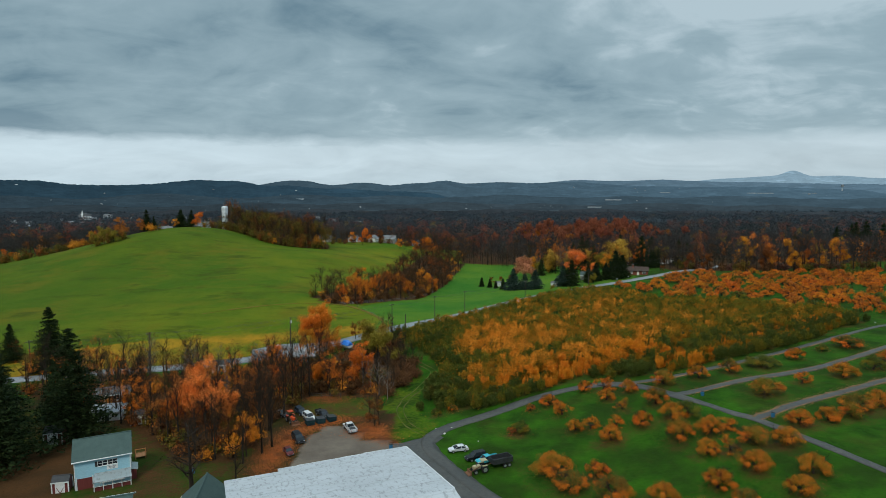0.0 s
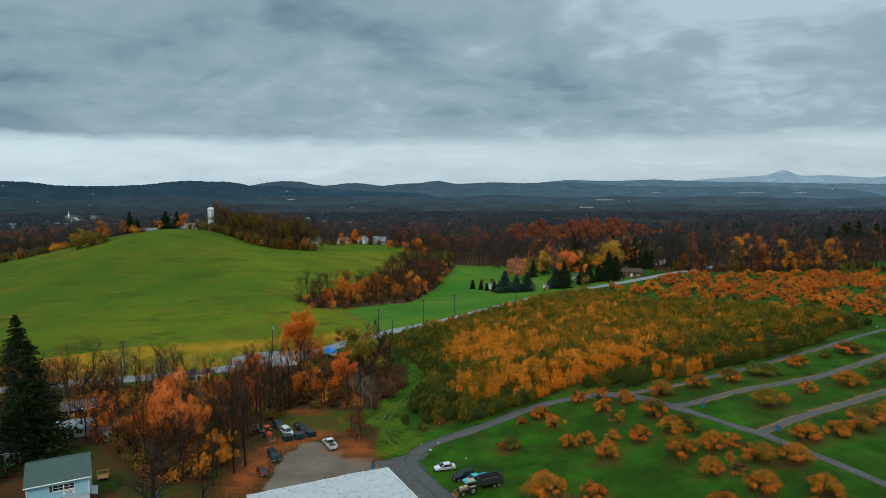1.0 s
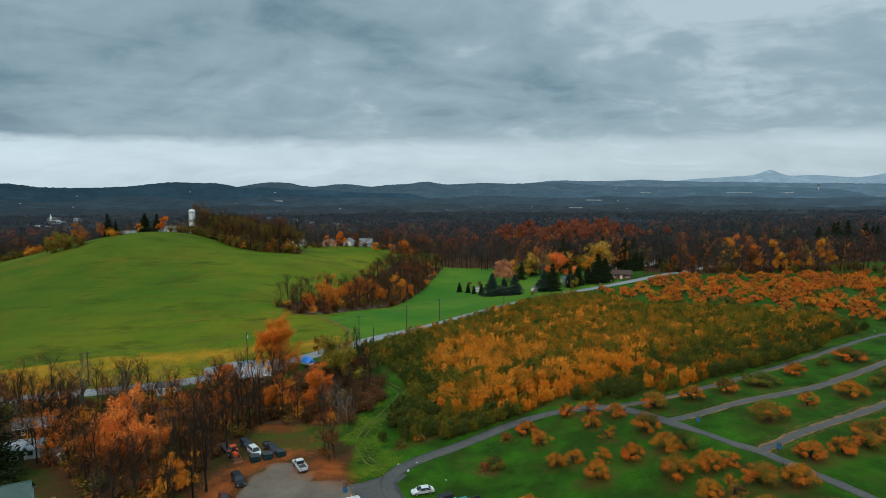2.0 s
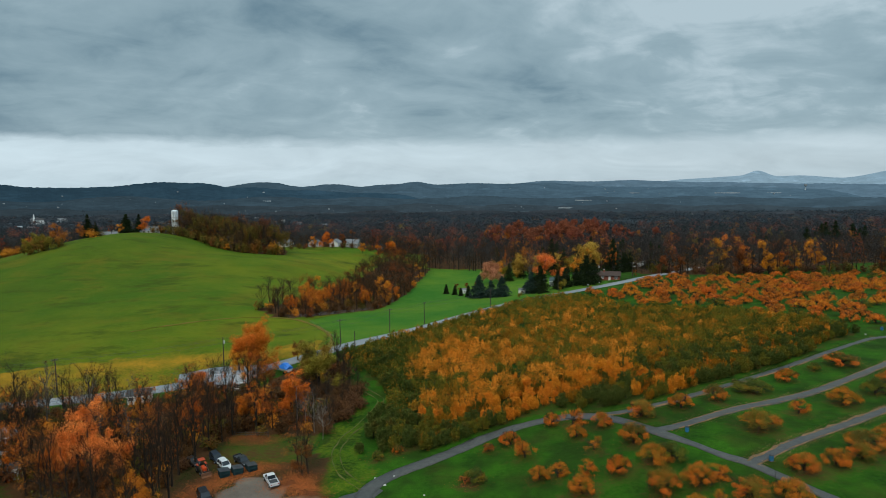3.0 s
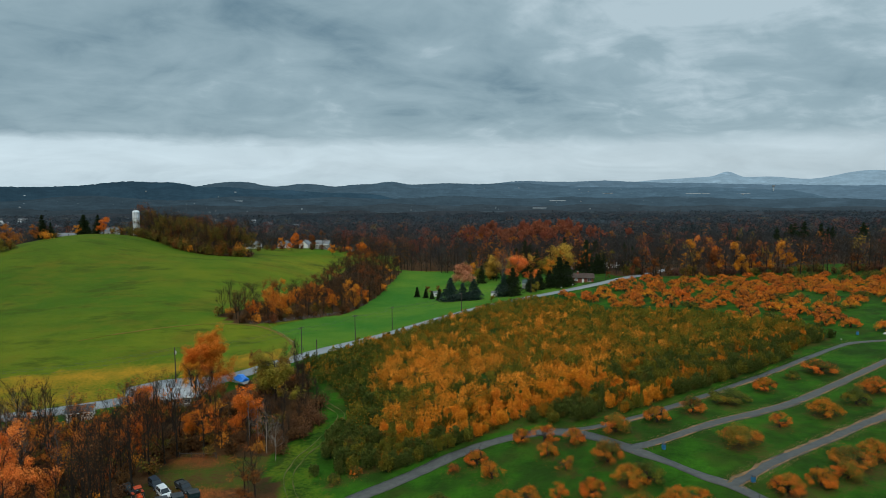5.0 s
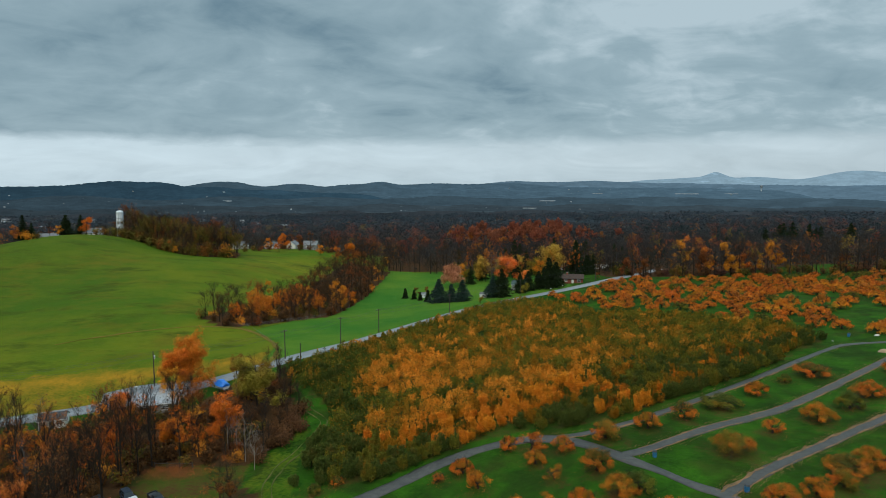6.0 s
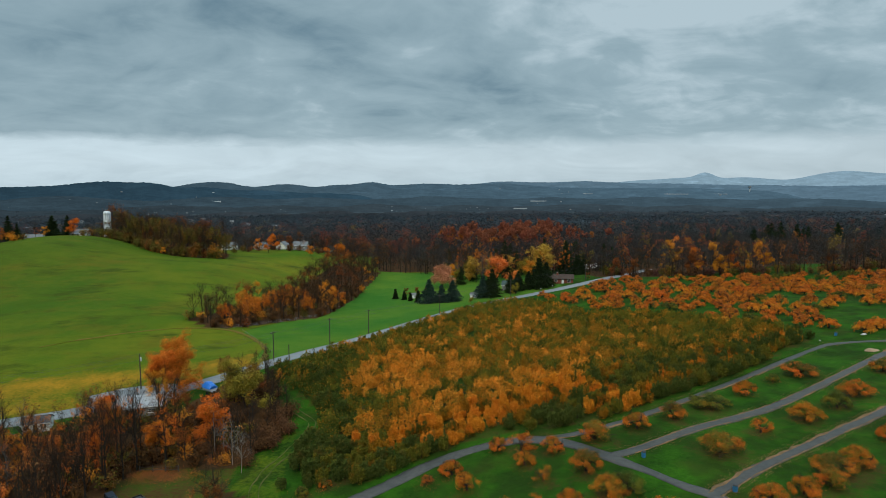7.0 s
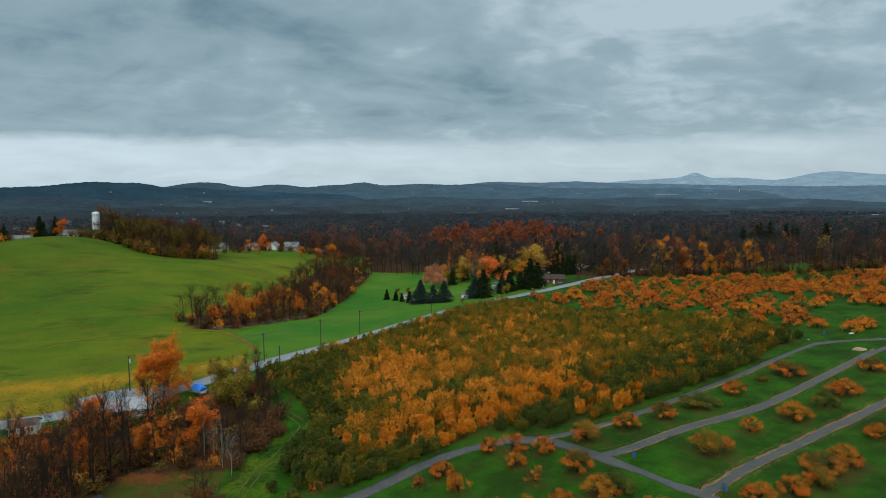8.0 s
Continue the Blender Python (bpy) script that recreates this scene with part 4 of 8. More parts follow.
# the old orchard on the far slope
old = Kind("apple_tree", [dome_form(31, "orange", "orange", 1500, 0.30, 0.2, gaps=0.25), dome_form(32, "orange", "copper", 1500, 0.30, 0.3, gaps=0.3), dome_form(33, "amber", "orange", 1500, 0.30, 0.3, gaps=0.25), dome_form(34, "orange", "olive", 1500, 0.30, 0.35), dome_form(35, "olive", "deepgreen", 1500, 0.30, 0.4)],
           "old apple tree with rust orange leaves", "tree", "old apple trees of the upper orchard")
u, w = np.array([0.887, 0.462]), np.array([-0.462, 0.887])
count = 0
for i in range(-6, 34):
    for j in range(-14, 26):
        p = np.array([88, 205]) + u * (i * 9.0 + rng.normal(0, 1.2)) + w * (j * 8.0 + rng.normal(0, 1.2))
        keep = rng.random()
        if not inside(OLD_ORCHARD, p[0], p[1]) or away(ROAD, p[0], p[1]) < 9 or keep < 0.13:
            continue
        g = noise.noise((p[0] * 0.022, p[1] * 0.022, 3.3))
        if g < -0.43:
            continue
        form = int(rng.choice([0, 1, 2, 0, 1, 3, 4], p=[0.24, 0.24, 0.16, 0.1, 0.1, 0.1, 0.06]))
        old.plant(form, p[0], p[1], rng.uniform(0.95, 1.32), rng.uniform(0.85, 1.05), rng.uniform(0, 360), "olive green apple tree among orange ones" if form == 4 else "")
        count += 1

# the young orchard in rows
rows_kind = Kind("orchard_tree", [row_form(s, leaf) for s, leaf in ((41, "deepgreen"), (42, "olive"), (43, "olive"), (44, "ochre"), (45, "amber"), (46, "amber"), (47, "half"))],
                 "young orchard tree with olive and amber leaves in a row", "tree", "young orchard trees in rows")
ROW_WORDS = ("deep green", "olive green", "olive green", "ochre brown", "amber", "amber", "half orange and half green")
# blocks of the orchard that have turned: outline, share of turned trees
TURNED = [([(3.6, 192), (8.5, 211), (21.5, 218), (34.7, 206), (34.6, 189), (24.3, 175.6), (18.3, 173), (7.6, 181.4)], 0.86),
          ([(17, 166), (27.3, 176.3), (38.6, 181), (53.3, 190), (63.7, 177.6), (60, 164), (46.2, 158.5), (40.2, 153), (31, 149), (23.6, 147.5), (17.5, 153)], 0.84),
          ([(54, 147.5), (58, 154.4), (70, 157.8), (74, 153), (57.7, 144)], 0.75),
          ([(10, 217), (39, 250), (74, 266), (94, 215), (66, 180), (54.5, 194), (37, 188)], 0.47),
          ([(5.5, 169), (18, 169.7), (17.9, 151.3), (16, 141.6), (8, 148)], 0.5)]
# the rim towards the lane is still green
NEAR_RIM = [(-8, 186), (-2, 176), (-1, 158), (-2.5, 144), (2, 139.5), (10, 139.5), (17, 143.5), (24, 147.5), (34, 149.5), (41, 148.5), (50, 146), (62, 149), (72, 154), (86, 162.5), (103, 171.5)]
spots = []
for i in range(-28, 76):
    for j in range(-22, 50):
        p = np.array([40, 195]) + u * (i * 2.35 + rng.normal(0, 0.3)) + w * (j * 3.8 + rng.normal(0, 0.25))
        if not inside(ORCHARD, p[0], p[1]) or away(ROAD, p[0], p[1]) < 6 or rng.random() < 0.03:
            continue
        e = p + 5 * np.array([noise.noise((p[0] * 0.09, p[1] * 0.09, 3.1)), noise.noise((p[0] * 0.09, p[1] * 0.09, 7.4))])
        warm = max([s for poly, s in TURNED if inside(poly, e[0], e[1])] or [0.26 if e[0] > 3 else 0.06])
        warm += 0.30 * noise.noise((j * 0.9, i * 0.08, 1.7)) + 0.24 * noise.noise((p[0] * 0.12, p[1] * 0.12, 8.1))
        rim = away(NEAR_RIM, p[0], p[1])
        q = warm + rng.normal(0, 0.15) - 0.42 * max(0.0, 1 - rim / (9.0 if p[0] < 14 else 4.5))
        green = p[0] < 6 or p[1] - 0.5 * p[0] < 150
        if q > 0.62:
            form = int(rng.choice([4, 5, 4, 5, 6]))
        elif q > 0.34:
            form = int(rng.choice([3, 3, 6, 1]))
        else:
            form = int(rng.choice([0, 0, 1] if green else [1, 2, 0]))
        spots.append((p[0], p[1], form, rng.uniform(0.84, 1.12), rng.uniform(0.8, 1.08), rng.uniform(0, 360)))
spots.sort(key=lambda s: s[1] - 0.35 * s[0])
for x, y, form, size, tall, turn in spots[:300]:
    rows_kind.plant(form, x, y, size, tall, turn, "young orchard tree with %s leaves" % ROW_WORDS[form])
# bushy green trees at the corner of the orchard and along the road
for x, y, s in ((-3.1, 153.8, 1.25), (1.3, 148, 1.2), (-3.1, 147.2, 1.3), (3.7, 153.2, 1.2), (-1.8, 178.5, 1.15), (0.4, 179.4, 1.2), (3.6, 172.5, 1.25), (0.3, 156.5, 1.2), (-5.4, 139.8, 0.75), (-0.6, 140.2, 0.8), (4.8, 163, 1.2), (-2.2, 159.8, 1.0),
                (-16.5, 200.2, 0.85), (-14.2, 201, 0.9), (-11.7, 201.6, 0.95), (-9.2, 202.2, 0.95), (-6.4, 199.6, 1.15), (-3.6, 192.5, 1.2), (-1.3, 196.4, 1.2)):
    rows_kind.plant(0, x, y, s, 0.95, x * 31, "bushy deep green tree at the orchard edge")
SPECIES = [(0.084, 0.100, 0.016), (0.160, 0.146, 0.020), (0.168, 0.150, 0.020), (0.36, 0.170, 0.018), (0.72, 0.262, 0.026), (0.78, 0.300, 0.034), (0.56, 0.205, 0.022)]
mass = Bits()
for x, y, form, size, tall, turn in spots[300:]:
    n = 330 if y - 0.35 * x < 200 else 250
    c, o = lumpy(rng, n, 14)
    c = c * (size, size, size * tall)
    base = np.array(SPECIES[form]) * rng.uniform(0.85, 1.15)
    lead = c + (x, y, hgt(x, y))
    v, f = shoots(rng, lead, o, 0.44 if n == 330 else 0.53, 0.5, 0.25, 0.5)
    tag = np.tile(base, (n, 1))
    mixin = rng.random(n) < (0.4 if form == 6 else 0.12)
    tag[mixin] = SPECIES[1] if form > 2 else SPECIES[3]
    mass.add(v, f)
    mass.tag.append(tag.astype(np.float32))
tagged(new("orchard_rows", mass.mesh("orchard_rows", M["rows"])), "rows of young orchard trees, olive and amber", "trees", kind="stuff")

# ---- woods, thickets and single trees ----
bare = Kind("bare_tree", [bare_form(51, 15, joined=True, wide=0.6, kink=0.09, upright=0.7, spread=0.36, limbs=12), bare_form(52, 14, "rust", 750, leafsize=0.22, clump=0.6, joined=True, kink=0.12, upright=0.3), bare_form(53, 16, spread=0.46, joined=True, kink=0.12, upright=0.3, limbs=11), bare_form(54, 14, "copper", 900, leafsize=0.24, clump=0.6, joined=True, kink=0.12, upright=0.3), bare_form(55, 15, "brown", 120, "bark_grey", "twig_grey", joined=True, kink=0.10, upright=0.5), bare_form(56, 13, "orange", 1100, leafsize=0.24, clump=0.6, joined=True, kink=0.12, lobes=26), bare_form(57, 15, "brown", 200, wide=0.5, joined=True, kink=0.09, upright=0.8, spread=0.34)],
            "tall bare tree with fine brown twigs", "tree", "trees of the thicket")
BARE_LABELS = ["tall leafless tree with brown twigs", "tree with a few brown dry leaves", "leafless tree with wide forked limbs", "tree with thin copper leaves", "leafless tree with grey twigs", "tree with sparse orange leaves", "slim tree with hardly any leaves"]
maple = Kind("maple_tree", [bare_form(61, 17, "bright", 16000, low=0.26, wide=1.05, leafsize=0.27, clump=1.05, lobes=100, limbs=13), bare_form(62, 15, "orange", 14000, low=0.12, leafsize=0.27, clump=1.1, limbs=16, lobes=110), bare_form(63, 12, "amber", 7500, low=0.14, leafsize=0.25, clump=0.80, limbs=14, lobes=60),
                            bare_form(64, 14, "rust", 3600, low=0.2, leafsize=0.33, clump=0.65), bare_form(65, 13, "yellowgreen", 12000, low=0.1, leafsize=0.28, clump=1.1, limbs=15, wide=1.3, lobes=100), bare_form(70, 16, "orange", 15000, low=0.12, leafsize=0.28, clump=1.15, limbs=18, lobes=120)],
             "maple with a full orange autumn crown", "tree")
MAPLE_LABELS = ["maple with a full bright orange crown", "tree with a dense orange crown", "tree with an amber yellow crown", "tree with a rust red crown", "tree with a yellow green crown", "tall tree with an orange crown"]
far_maple = Kind("maple_tree", [bare_form(61, 17, "bright", 2600, low=0.22, leafsize=0.55, clump=0.8, limbs=7), bare_form(62, 15, "orange", 3000, low=0.10, leafsize=0.55, clump=1.0, limbs=8), bare_form(63, 12, "amber", 2400, low=0.12, leafsize=0.5, clump=0.85, limbs=8),
                                bare_form(64, 14, "rust", 2200, low=0.2, leafsize=0.5, clump=0.8, limbs=7), bare_form(65, 13, "yellowgreen", 2600, low=0.1, leafsize=0.5, clump=1.0, limbs=8, wide=1.3), bare_form(70, 16, "copper", 2600, low=0.2, leafsize=0.52, clump=0.9, limbs=7)],
                 "maple with a full orange autumn crown", "tree")
oak = Kind("oak_tree", [bare_form(66, 11, "pink", 7000, low=0.1, wide=1.4, leafsize=0.45, clump=0.9, limbs=14), bare_form(67, 11, "gold", 6500, low=0.12, wide=1.1, leafsize=0.42, clump=0.8, limbs=13), bare_form(68, 14, "gold", 7500, low=0.12, wide=1.45, leafsize=0.5, clump=1.0, limbs=16), bare_form(69, 12, "bright", 7000, low=0.1, wide=1.2, leafsize=0.45, clump=0.85, limbs=14)],
           "broad tree with a gold autumn crown", "tree")
OAK_LABELS = ["round tree with a salmon pink crown", "small tree with a golden yellow crown", "broad tree with thin gold and pink leaves", "round tree with an orange crown"]
spruce = Kind("spruce_tree", [spruce_form(71, 18, 6.2), spruce_form(72, 21, 7.8, gap=0.1), spruce_form(73, 9, 4.6, "needles_blue", 16), spruce_form(74, 9, 3.6, "needles", 16), spruce_form(75, 20, 6.5, gap=0.2)],
              "tall dark green spruce with drooping boughs", "tree")
cone = Kind("arborvitae", [spruce_form(76, 5.5, 1.5, "needles", 18)], "small dark green conical evergreen on the lawn", "tree", "small evergreens on the lawn")
birch = Kind("birch_tree", [bare_form(81, 11, "", 0, "bark_pale", "bark_pale", limbs=14, wide=1.0, thick=0.5, low=0.2, spread=0.5), bare_form(82, 12, "orange", 1500, "bark_pale", "twig", limbs=8, thick=0.6)], "slim birch with pale bare branches", "tree")
shrub = Kind("shrub", [shrub_form(91, "shrub"), shrub_form(92, "dusk", 420), shrub_form(93, "rust", 340), shrub_form(94, "brown", 900, 0.22), shrub_form(95, "amber")], "dense thicket shrub with dull autumn leaves", "shrub", "shrubs of the thicket")
hedge = Kind("hedge_shrub", [shrub_form(96, "shrub", 420, 0.30, joined=True), shrub_form(97, "brown", 380, 0.30, joined=True), shrub_form(98, "rust", 380, 0.30, joined=True), shrub_form(99, "maroon", 380, joined=True), shrub_form(100, "amber", 380, 0.30, joined=True)], "dense hedge shrub with dull autumn leaves", "shrub", "shrubs along the field edges")
SHRUB_LABELS = ["thicket shrub with olive green leaves", "thicket shrub with brown dry leaves", "thicket shrub with rust red leaves", "dark brown twiggy thicket shrub", "thicket shrub with amber yellow leaves"]

# single trees of the thicket by the lot, x, y, size, form
maple.plant(0, -51.0, 126, 0.92, 0.95, 20, MAPLE_LABELS[0])
maple.plant(1, -57.5, 131, 0.66, 0.95, 80, MAPLE_LABELS[1])
maple.plant(1, -62.2, 133, 0.5, 0.85, 40, "low tree with a dense orange crown")
maple.plant(2, -38.8, 115, 0.68, 0.95, 50, "amber tree at the edge of the dirt lot")
maple.plant(5, -41.2, 200.5, 1.08, 0.80, 130, "tall copper and orange tree beside the road")
maple.plant(1, -43.2, 197.5, 0.98, 0.8, 30, "full amber orange tree beside the road")
maple.plant(2, -43.5, 191, 0.85, 0.85, 130, MAPLE_LABELS[2])
maple.plant(1, -23.6, 161.5, 0.72, 0.8, 200, MAPLE_LABELS[1])
maple.plant(4, -19.8, 180.5, 1.35, 0.70, 10, "wide yellow green tree beside the orchard")
maple.plant(4, -23.5, 186, 0.72, 0.9, 100, MAPLE_LABELS[4])
maple.plant(1, -50.5, 180, 0.62, 0.85, 10, MAPLE_LABELS[1])
maple.plant(1, -33.5, 160, 0.5, 0.95, 70, MAPLE_LABELS[1])
maple.plant(5, -45, 158, 0.5, 0.95, 140, MAPLE_LABELS[5])
maple.plant(2, -58.5, 163, 0.6, 0.95, 210, MAPLE_LABELS[2])
maple.plant(3, -31, 168, 0.75, 1.0, 10, MAPLE_LABELS[3])
maple.plant(3, -30, 204, 0.42, 1.0, 70, "dark rust red tree beside the road")
birch.plant(1, -21.6, 159, 0.95, 1.0, 0, "birch with orange leaves and a pale trunk")
birch.plant(0, -16.5, 152, 0.9, 1.0, 40)
birch.plant(0, -14.0, 148, 0.75, 0.95, 140, lean=8)
birch.plant(0, -19.5, 158, 0.85, 1.0, 240)
maple.plant(3, -15.2, 130.5, 0.46, 0.95, 30, "low tree with rust red leaves above fallen leaves")
bare.plant(3, -16.6, 133.5, 0.62, 1.0, 30, "leaning bare tree above red fallen leaves")
bare.plant(2, -14.4, 132, 0.66, 1.0, 200, BARE_LABELS[2], lean=5)
fan = Kind("ash_tree", [bare_form(58, 16, wide=0.8, kink=0.07, upright=0.8, spread=0.34, limbs=24, low=0.16)], "fan-shaped leafless tree with fine brown twigs", "tree")
fan.plant(0, -75.5, 147, 1.0, 0.98, 15)
gnarled = Kind("walnut_tree", [bare_form(141, 11, spread=0.55, wide=1.3, low=0.16, limbs=15, thick=1.5), bare_form(142, 10, spread=0.55, wide=1.2, low=0.2, limbs=13, thick=1.4)], "gnarled spreading leafless tree with dark limbs", "tree")
gnarled.plant(0, -43.6, 100.5, 1.55, 0.75, 0)
gnarled.plant(1, -36.8, 103, 0.85, 1.0, 70)
gnarled.plant(1, -47.5, 109, 0.9, 1.0, 200)
bare.plant(0, -36.2, 116.5, 0.86, 1.0, 40, "leafless tree at the edge of the dirt lot")
bare.plant(6, -35, 119.5, 0.9, 1.0, 140, "leafless tree at the edge of the dirt lot")
bare.plant(0, -38.5, 112, 0.75, 1.0, 240, "leafless tree at the edge of the dirt lot")
for x, y, s, form in ((-120, 181.5, 1.15, 0), (-80, 127, 1.2, 1), (-139, 191, 0.7, 0), (-86, 112, 1.25, 1), (-98, 125, 1.15, 1), (-92, 140, 0.8, 0), (-96, 106, 0.9, 4), (-108, 143, 0.95, 4), (-90, 100, 0.8, 1)):
    spruce.plant(form, x, y, s, 1.0, x * 7)

rng = np.random.default_rng(8)


def scatter(poly, gap, tries=6000):
    """Spots within a polygon, no two nearer than gap."""
    p = np.array(poly)
    lo, hi = p.min(0), p.max(0)
    out = []
    for q in rng.uniform(lo, hi, (tries, 2)):
        if inside(poly, q[0], q[1]) and all((q[0] - o[0]) ** 2 + (q[1] - o[1]) ** 2 > gap * gap for o in out):
            out.append(q)
    return out


KEEP_OFF = [(-60, 168, 5), (-64.5, 177, 6), (-41, 175, 6), (-74, 152, 8), (-63, 137, 5), (-75.5, 147, 6), (-19.5, 181, 7), (-24, 173, 5), (-42, 199, 6), (-48.8, 125.5, 6), (-43.5, 127.5, 4), (-33, 199, 6.5), (-27, 199, 4), (-30.5, 187, 8), (-28.5, 178, 4.5), (-46, 189, 7), (-71, 192, 7)]
for x, y in scatter(THICKET, 3.4):
    if any(math.hypot(x - a, y - b) < r for a, b, r in KEEP_OFF) or away(ROAD, x, y) < 6.5:
        continue
    if -34 < x < -25 and y > 164:
        continue
    form = int(rng.choice(7, p=[0.15, 0.17, 0.11, 0.19, 0.08, 0.18, 0.12]))
    if x > -22 or (x > -43 and y < 146):
        form = (0, 2, 6)[form % 3]
    bare.plant(form, x, y, rng.uniform(0.38, 0.55) if x > -22 else rng.uniform(0.6, 0.98) * (0.5 if -34 < x and 158 < y < 193 else 0.72 if y > 172 else 1.0), rng.uniform(0.9, 1.12), rng.uniform(0, 360), BARE_LABELS[form])
for x, y in scatter(THICKET, 3.3):
    if away(ROAD, x, y) < 5 or any(math.hypot(x - a, y - b) < r - 2.5 for a, b, r in KEEP_OFF):
        continue
    form = int(rng.choice(5, p=[0.42, 0.22, 0.16, 0.12, 0.08]))
    if x > -15:
        form = 3
    shrub.plant(form, x, y, rng.uniform(0.9, 1.6), rng.uniform(0.8, 1.3), rng.uniform(0, 360), SHRUB_LABELS[form])

for x, y, s in ((-7.8, 165.5, 1.5), (-10.7, 164.1, 1.6), (-12.6, 158.6, 1.4), (-13.6, 151.2, 1.3), (-9.4, 168.5, 1.5)):
    shrub.plant(3, x, y, s, 1.0, x * 17, SHRUB_LABELS[3])

# copse in the fields
grove = Kind("copse_tree", [bare_form(101, 14, "dusk", 500, limbs=11, leafsize=0.36, joined=True, kink=0.11, upright=0.4), bare_form(102, 15, "rust", 900, limbs=10, leafsize=0.36, clump=0.8, joined=True, kink=0.12, upright=0.2), bare_form(103, 14, "dusk", 120, "bark", "twig", limbs=13, joined=True, kink=0.10, upright=0.6, spread=0.38), bare_form(104, 13, "orange", 2000, limbs=10, low=0.16, leafsize=0.36, clump=1.0, joined=True, lobes=34), bare_form(105, 14, "amber", 2000, limbs=10, low=0.12, leafsize=0.36, clump=1.0, joined=True, lobes=34), bare_form(106, 13, "shrub", 1500, limbs=11, low=0.14, leafsize=0.40, clump=0.95, joined=True, lobes=40)],
              "tree of a copse with thin autumn leaves", "tree", "trees of the copse")
GROVE_LABELS = ["copse tree with thin brown leaves", "copse tree with rust red leaves", "leafless dark brown copse tree", "tree with an orange crown", "tree with thin amber leaves", "tree with dull olive leaves"]
for x, y in scatter(COPSE, 5.7):
    deep = y > 345
    form = int(rng.choice(5, p=[0.5, 0.14, 0.33, 0.02, 0.01] if deep else [0.22, 0.13, 0.23, 0.24, 0.18]))
    if x < -48:
        form = 2 if y > 274 else 0
    grove.plant(form, x, y, rng.uniform(0.8, 1.05) * 0.88, rng.uniform(0.9, 1.1), rng.uniform(0, 360), GROVE_LABELS[form])
for x, y in scatter(COPSE, 5.2):
    if y < 400:
        form = int(rng.choice(5, p=[0.16, 0.38, 0.08, 0.3, 0.08]))
        shrub.plant(form, x, y, rng.uniform(1.1, 2.0), rng.uniform(0.8, 1.3), rng.uniform(0, 360), SHRUB_LABELS[form])

# wood on the crest of the hill, and the hedge that falls to its left
for x, y in scatter(CREST_WOOD, 7.0):
    form = int(rng.choice(6, p=[0.28, 0.09, 0.26, 0.03, 0.02, 0.32]))
    grove.plant(form, x, y, rng.uniform(0.95, 1.8), rng.uniform(0.85, 1.1), rng.uniform(0, 360), GROVE_LABELS[form])
for s in np.linspace(0, 1, 44):
    x, y = np.interp(s, [0, 0.35, 0.65, 0.8, 1], [-172, -146, -128, -108, -88]) + rng.normal(0, 1), np.interp(s, [0, 0.35, 0.65, 0.8, 1], [488, 472, 453, 446, 452]) + rng.normal(0, 1.5)
    form = int(rng.choice(5, p=[0.72, 0.12, 0.08, 0.04, 0.04]))
    hedge.plant(form, x, y, rng.uniform(2.0, 3.2), rng.uniform(0.9, 1.4), rng.uniform(0, 360), SHRUB_LABELS[form])
for s in np.linspace(0, 1, 46):
    x, y = np.interp(s, [0, 1], [-330, -262]) + rng.normal(0, 2), np.interp(s, [0, 1], [400, 474]) + rng.normal(0, 2) + 3
    if rng.random() < 0.6:
        form = int(rng.choice(5, p=[0.6, 0.15, 0.1, 0.0, 0.15]))
        hedge.plant(form, x, y, rng.uniform(1.8, 3.0), rng.uniform(0.8, 1.2), rng.uniform(0, 360), SHRUB_LABELS[form])
    else:
        form = int(rng.choice(5, p=[0.3, 0.25, 0.2, 0.15, 0.10]))
        grove.plant(form, x - 3, y + 6, rng.uniform(0.7, 1.0), 1.0, rng.uniform(0, 360), GROVE_LABELS[form])
for x, y, s, form in ((-234, 418, 1.05, 4), (-225.5, 422, 1.0, 5), (-226.2, 415, 0.9, 4), (-237.1, 412, 0.9, 4), (-226.1, 452, 0.7, 5), (-207.4, 470, 0.55, 2), (-191.5, 474, 0.8, 1), (-149.6, 492, 0.7, 1), (-129.7, 455, 0.5, 1), (-124.8, 448, 0.4, 2), (-150, 496, 1.2, 5)):
    far_maple.plant(form, x, y, s, 0.9, x * 3, MAPLE_LABELS[form])
for x, y, s, form in ((-223.7, 458, 0.95, 0), (-217.3, 456, 0.6, 0), (-204.6, 474, 1.6, 3), (-207, 500, 0.9, 0), (-171.3, 502, 1.1, 3)):
    spruce.plant(form, x, y, s, 1.0, x * 5)
for x, y, s, form in ((-236.7, 414, 3.2, 0), (-229.5, 416, 3.0, 0), (-222.3, 420, 2.6, 0), (-213.9, 445, 2.4, 4), (-209.9, 448, 1.8, 0), (-184.1, 485, 2.6, 0), (-178, 485, 2.8, 0), (-171.5, 484, 3.0, 0), (-163.9, 480, 3.2, 0), (-155.7, 474, 3.0, 0), (-146.1, 466, 3.0, 0), (-137.2, 458, 2.6, 0), (-193.2, 492, 2.2, 0)):
    hedge.plant(form, x, y, s, 1.0, x * 7, SHRUB_LABELS[form])
for x, y, s in ((-211.3, 466, 0.75), (-186, 505, 0.8), (-240.4, 470, 0.6)):
    grove.plant(2, x, y, s, 0.9, x * 9, GROVE_LABELS[2])
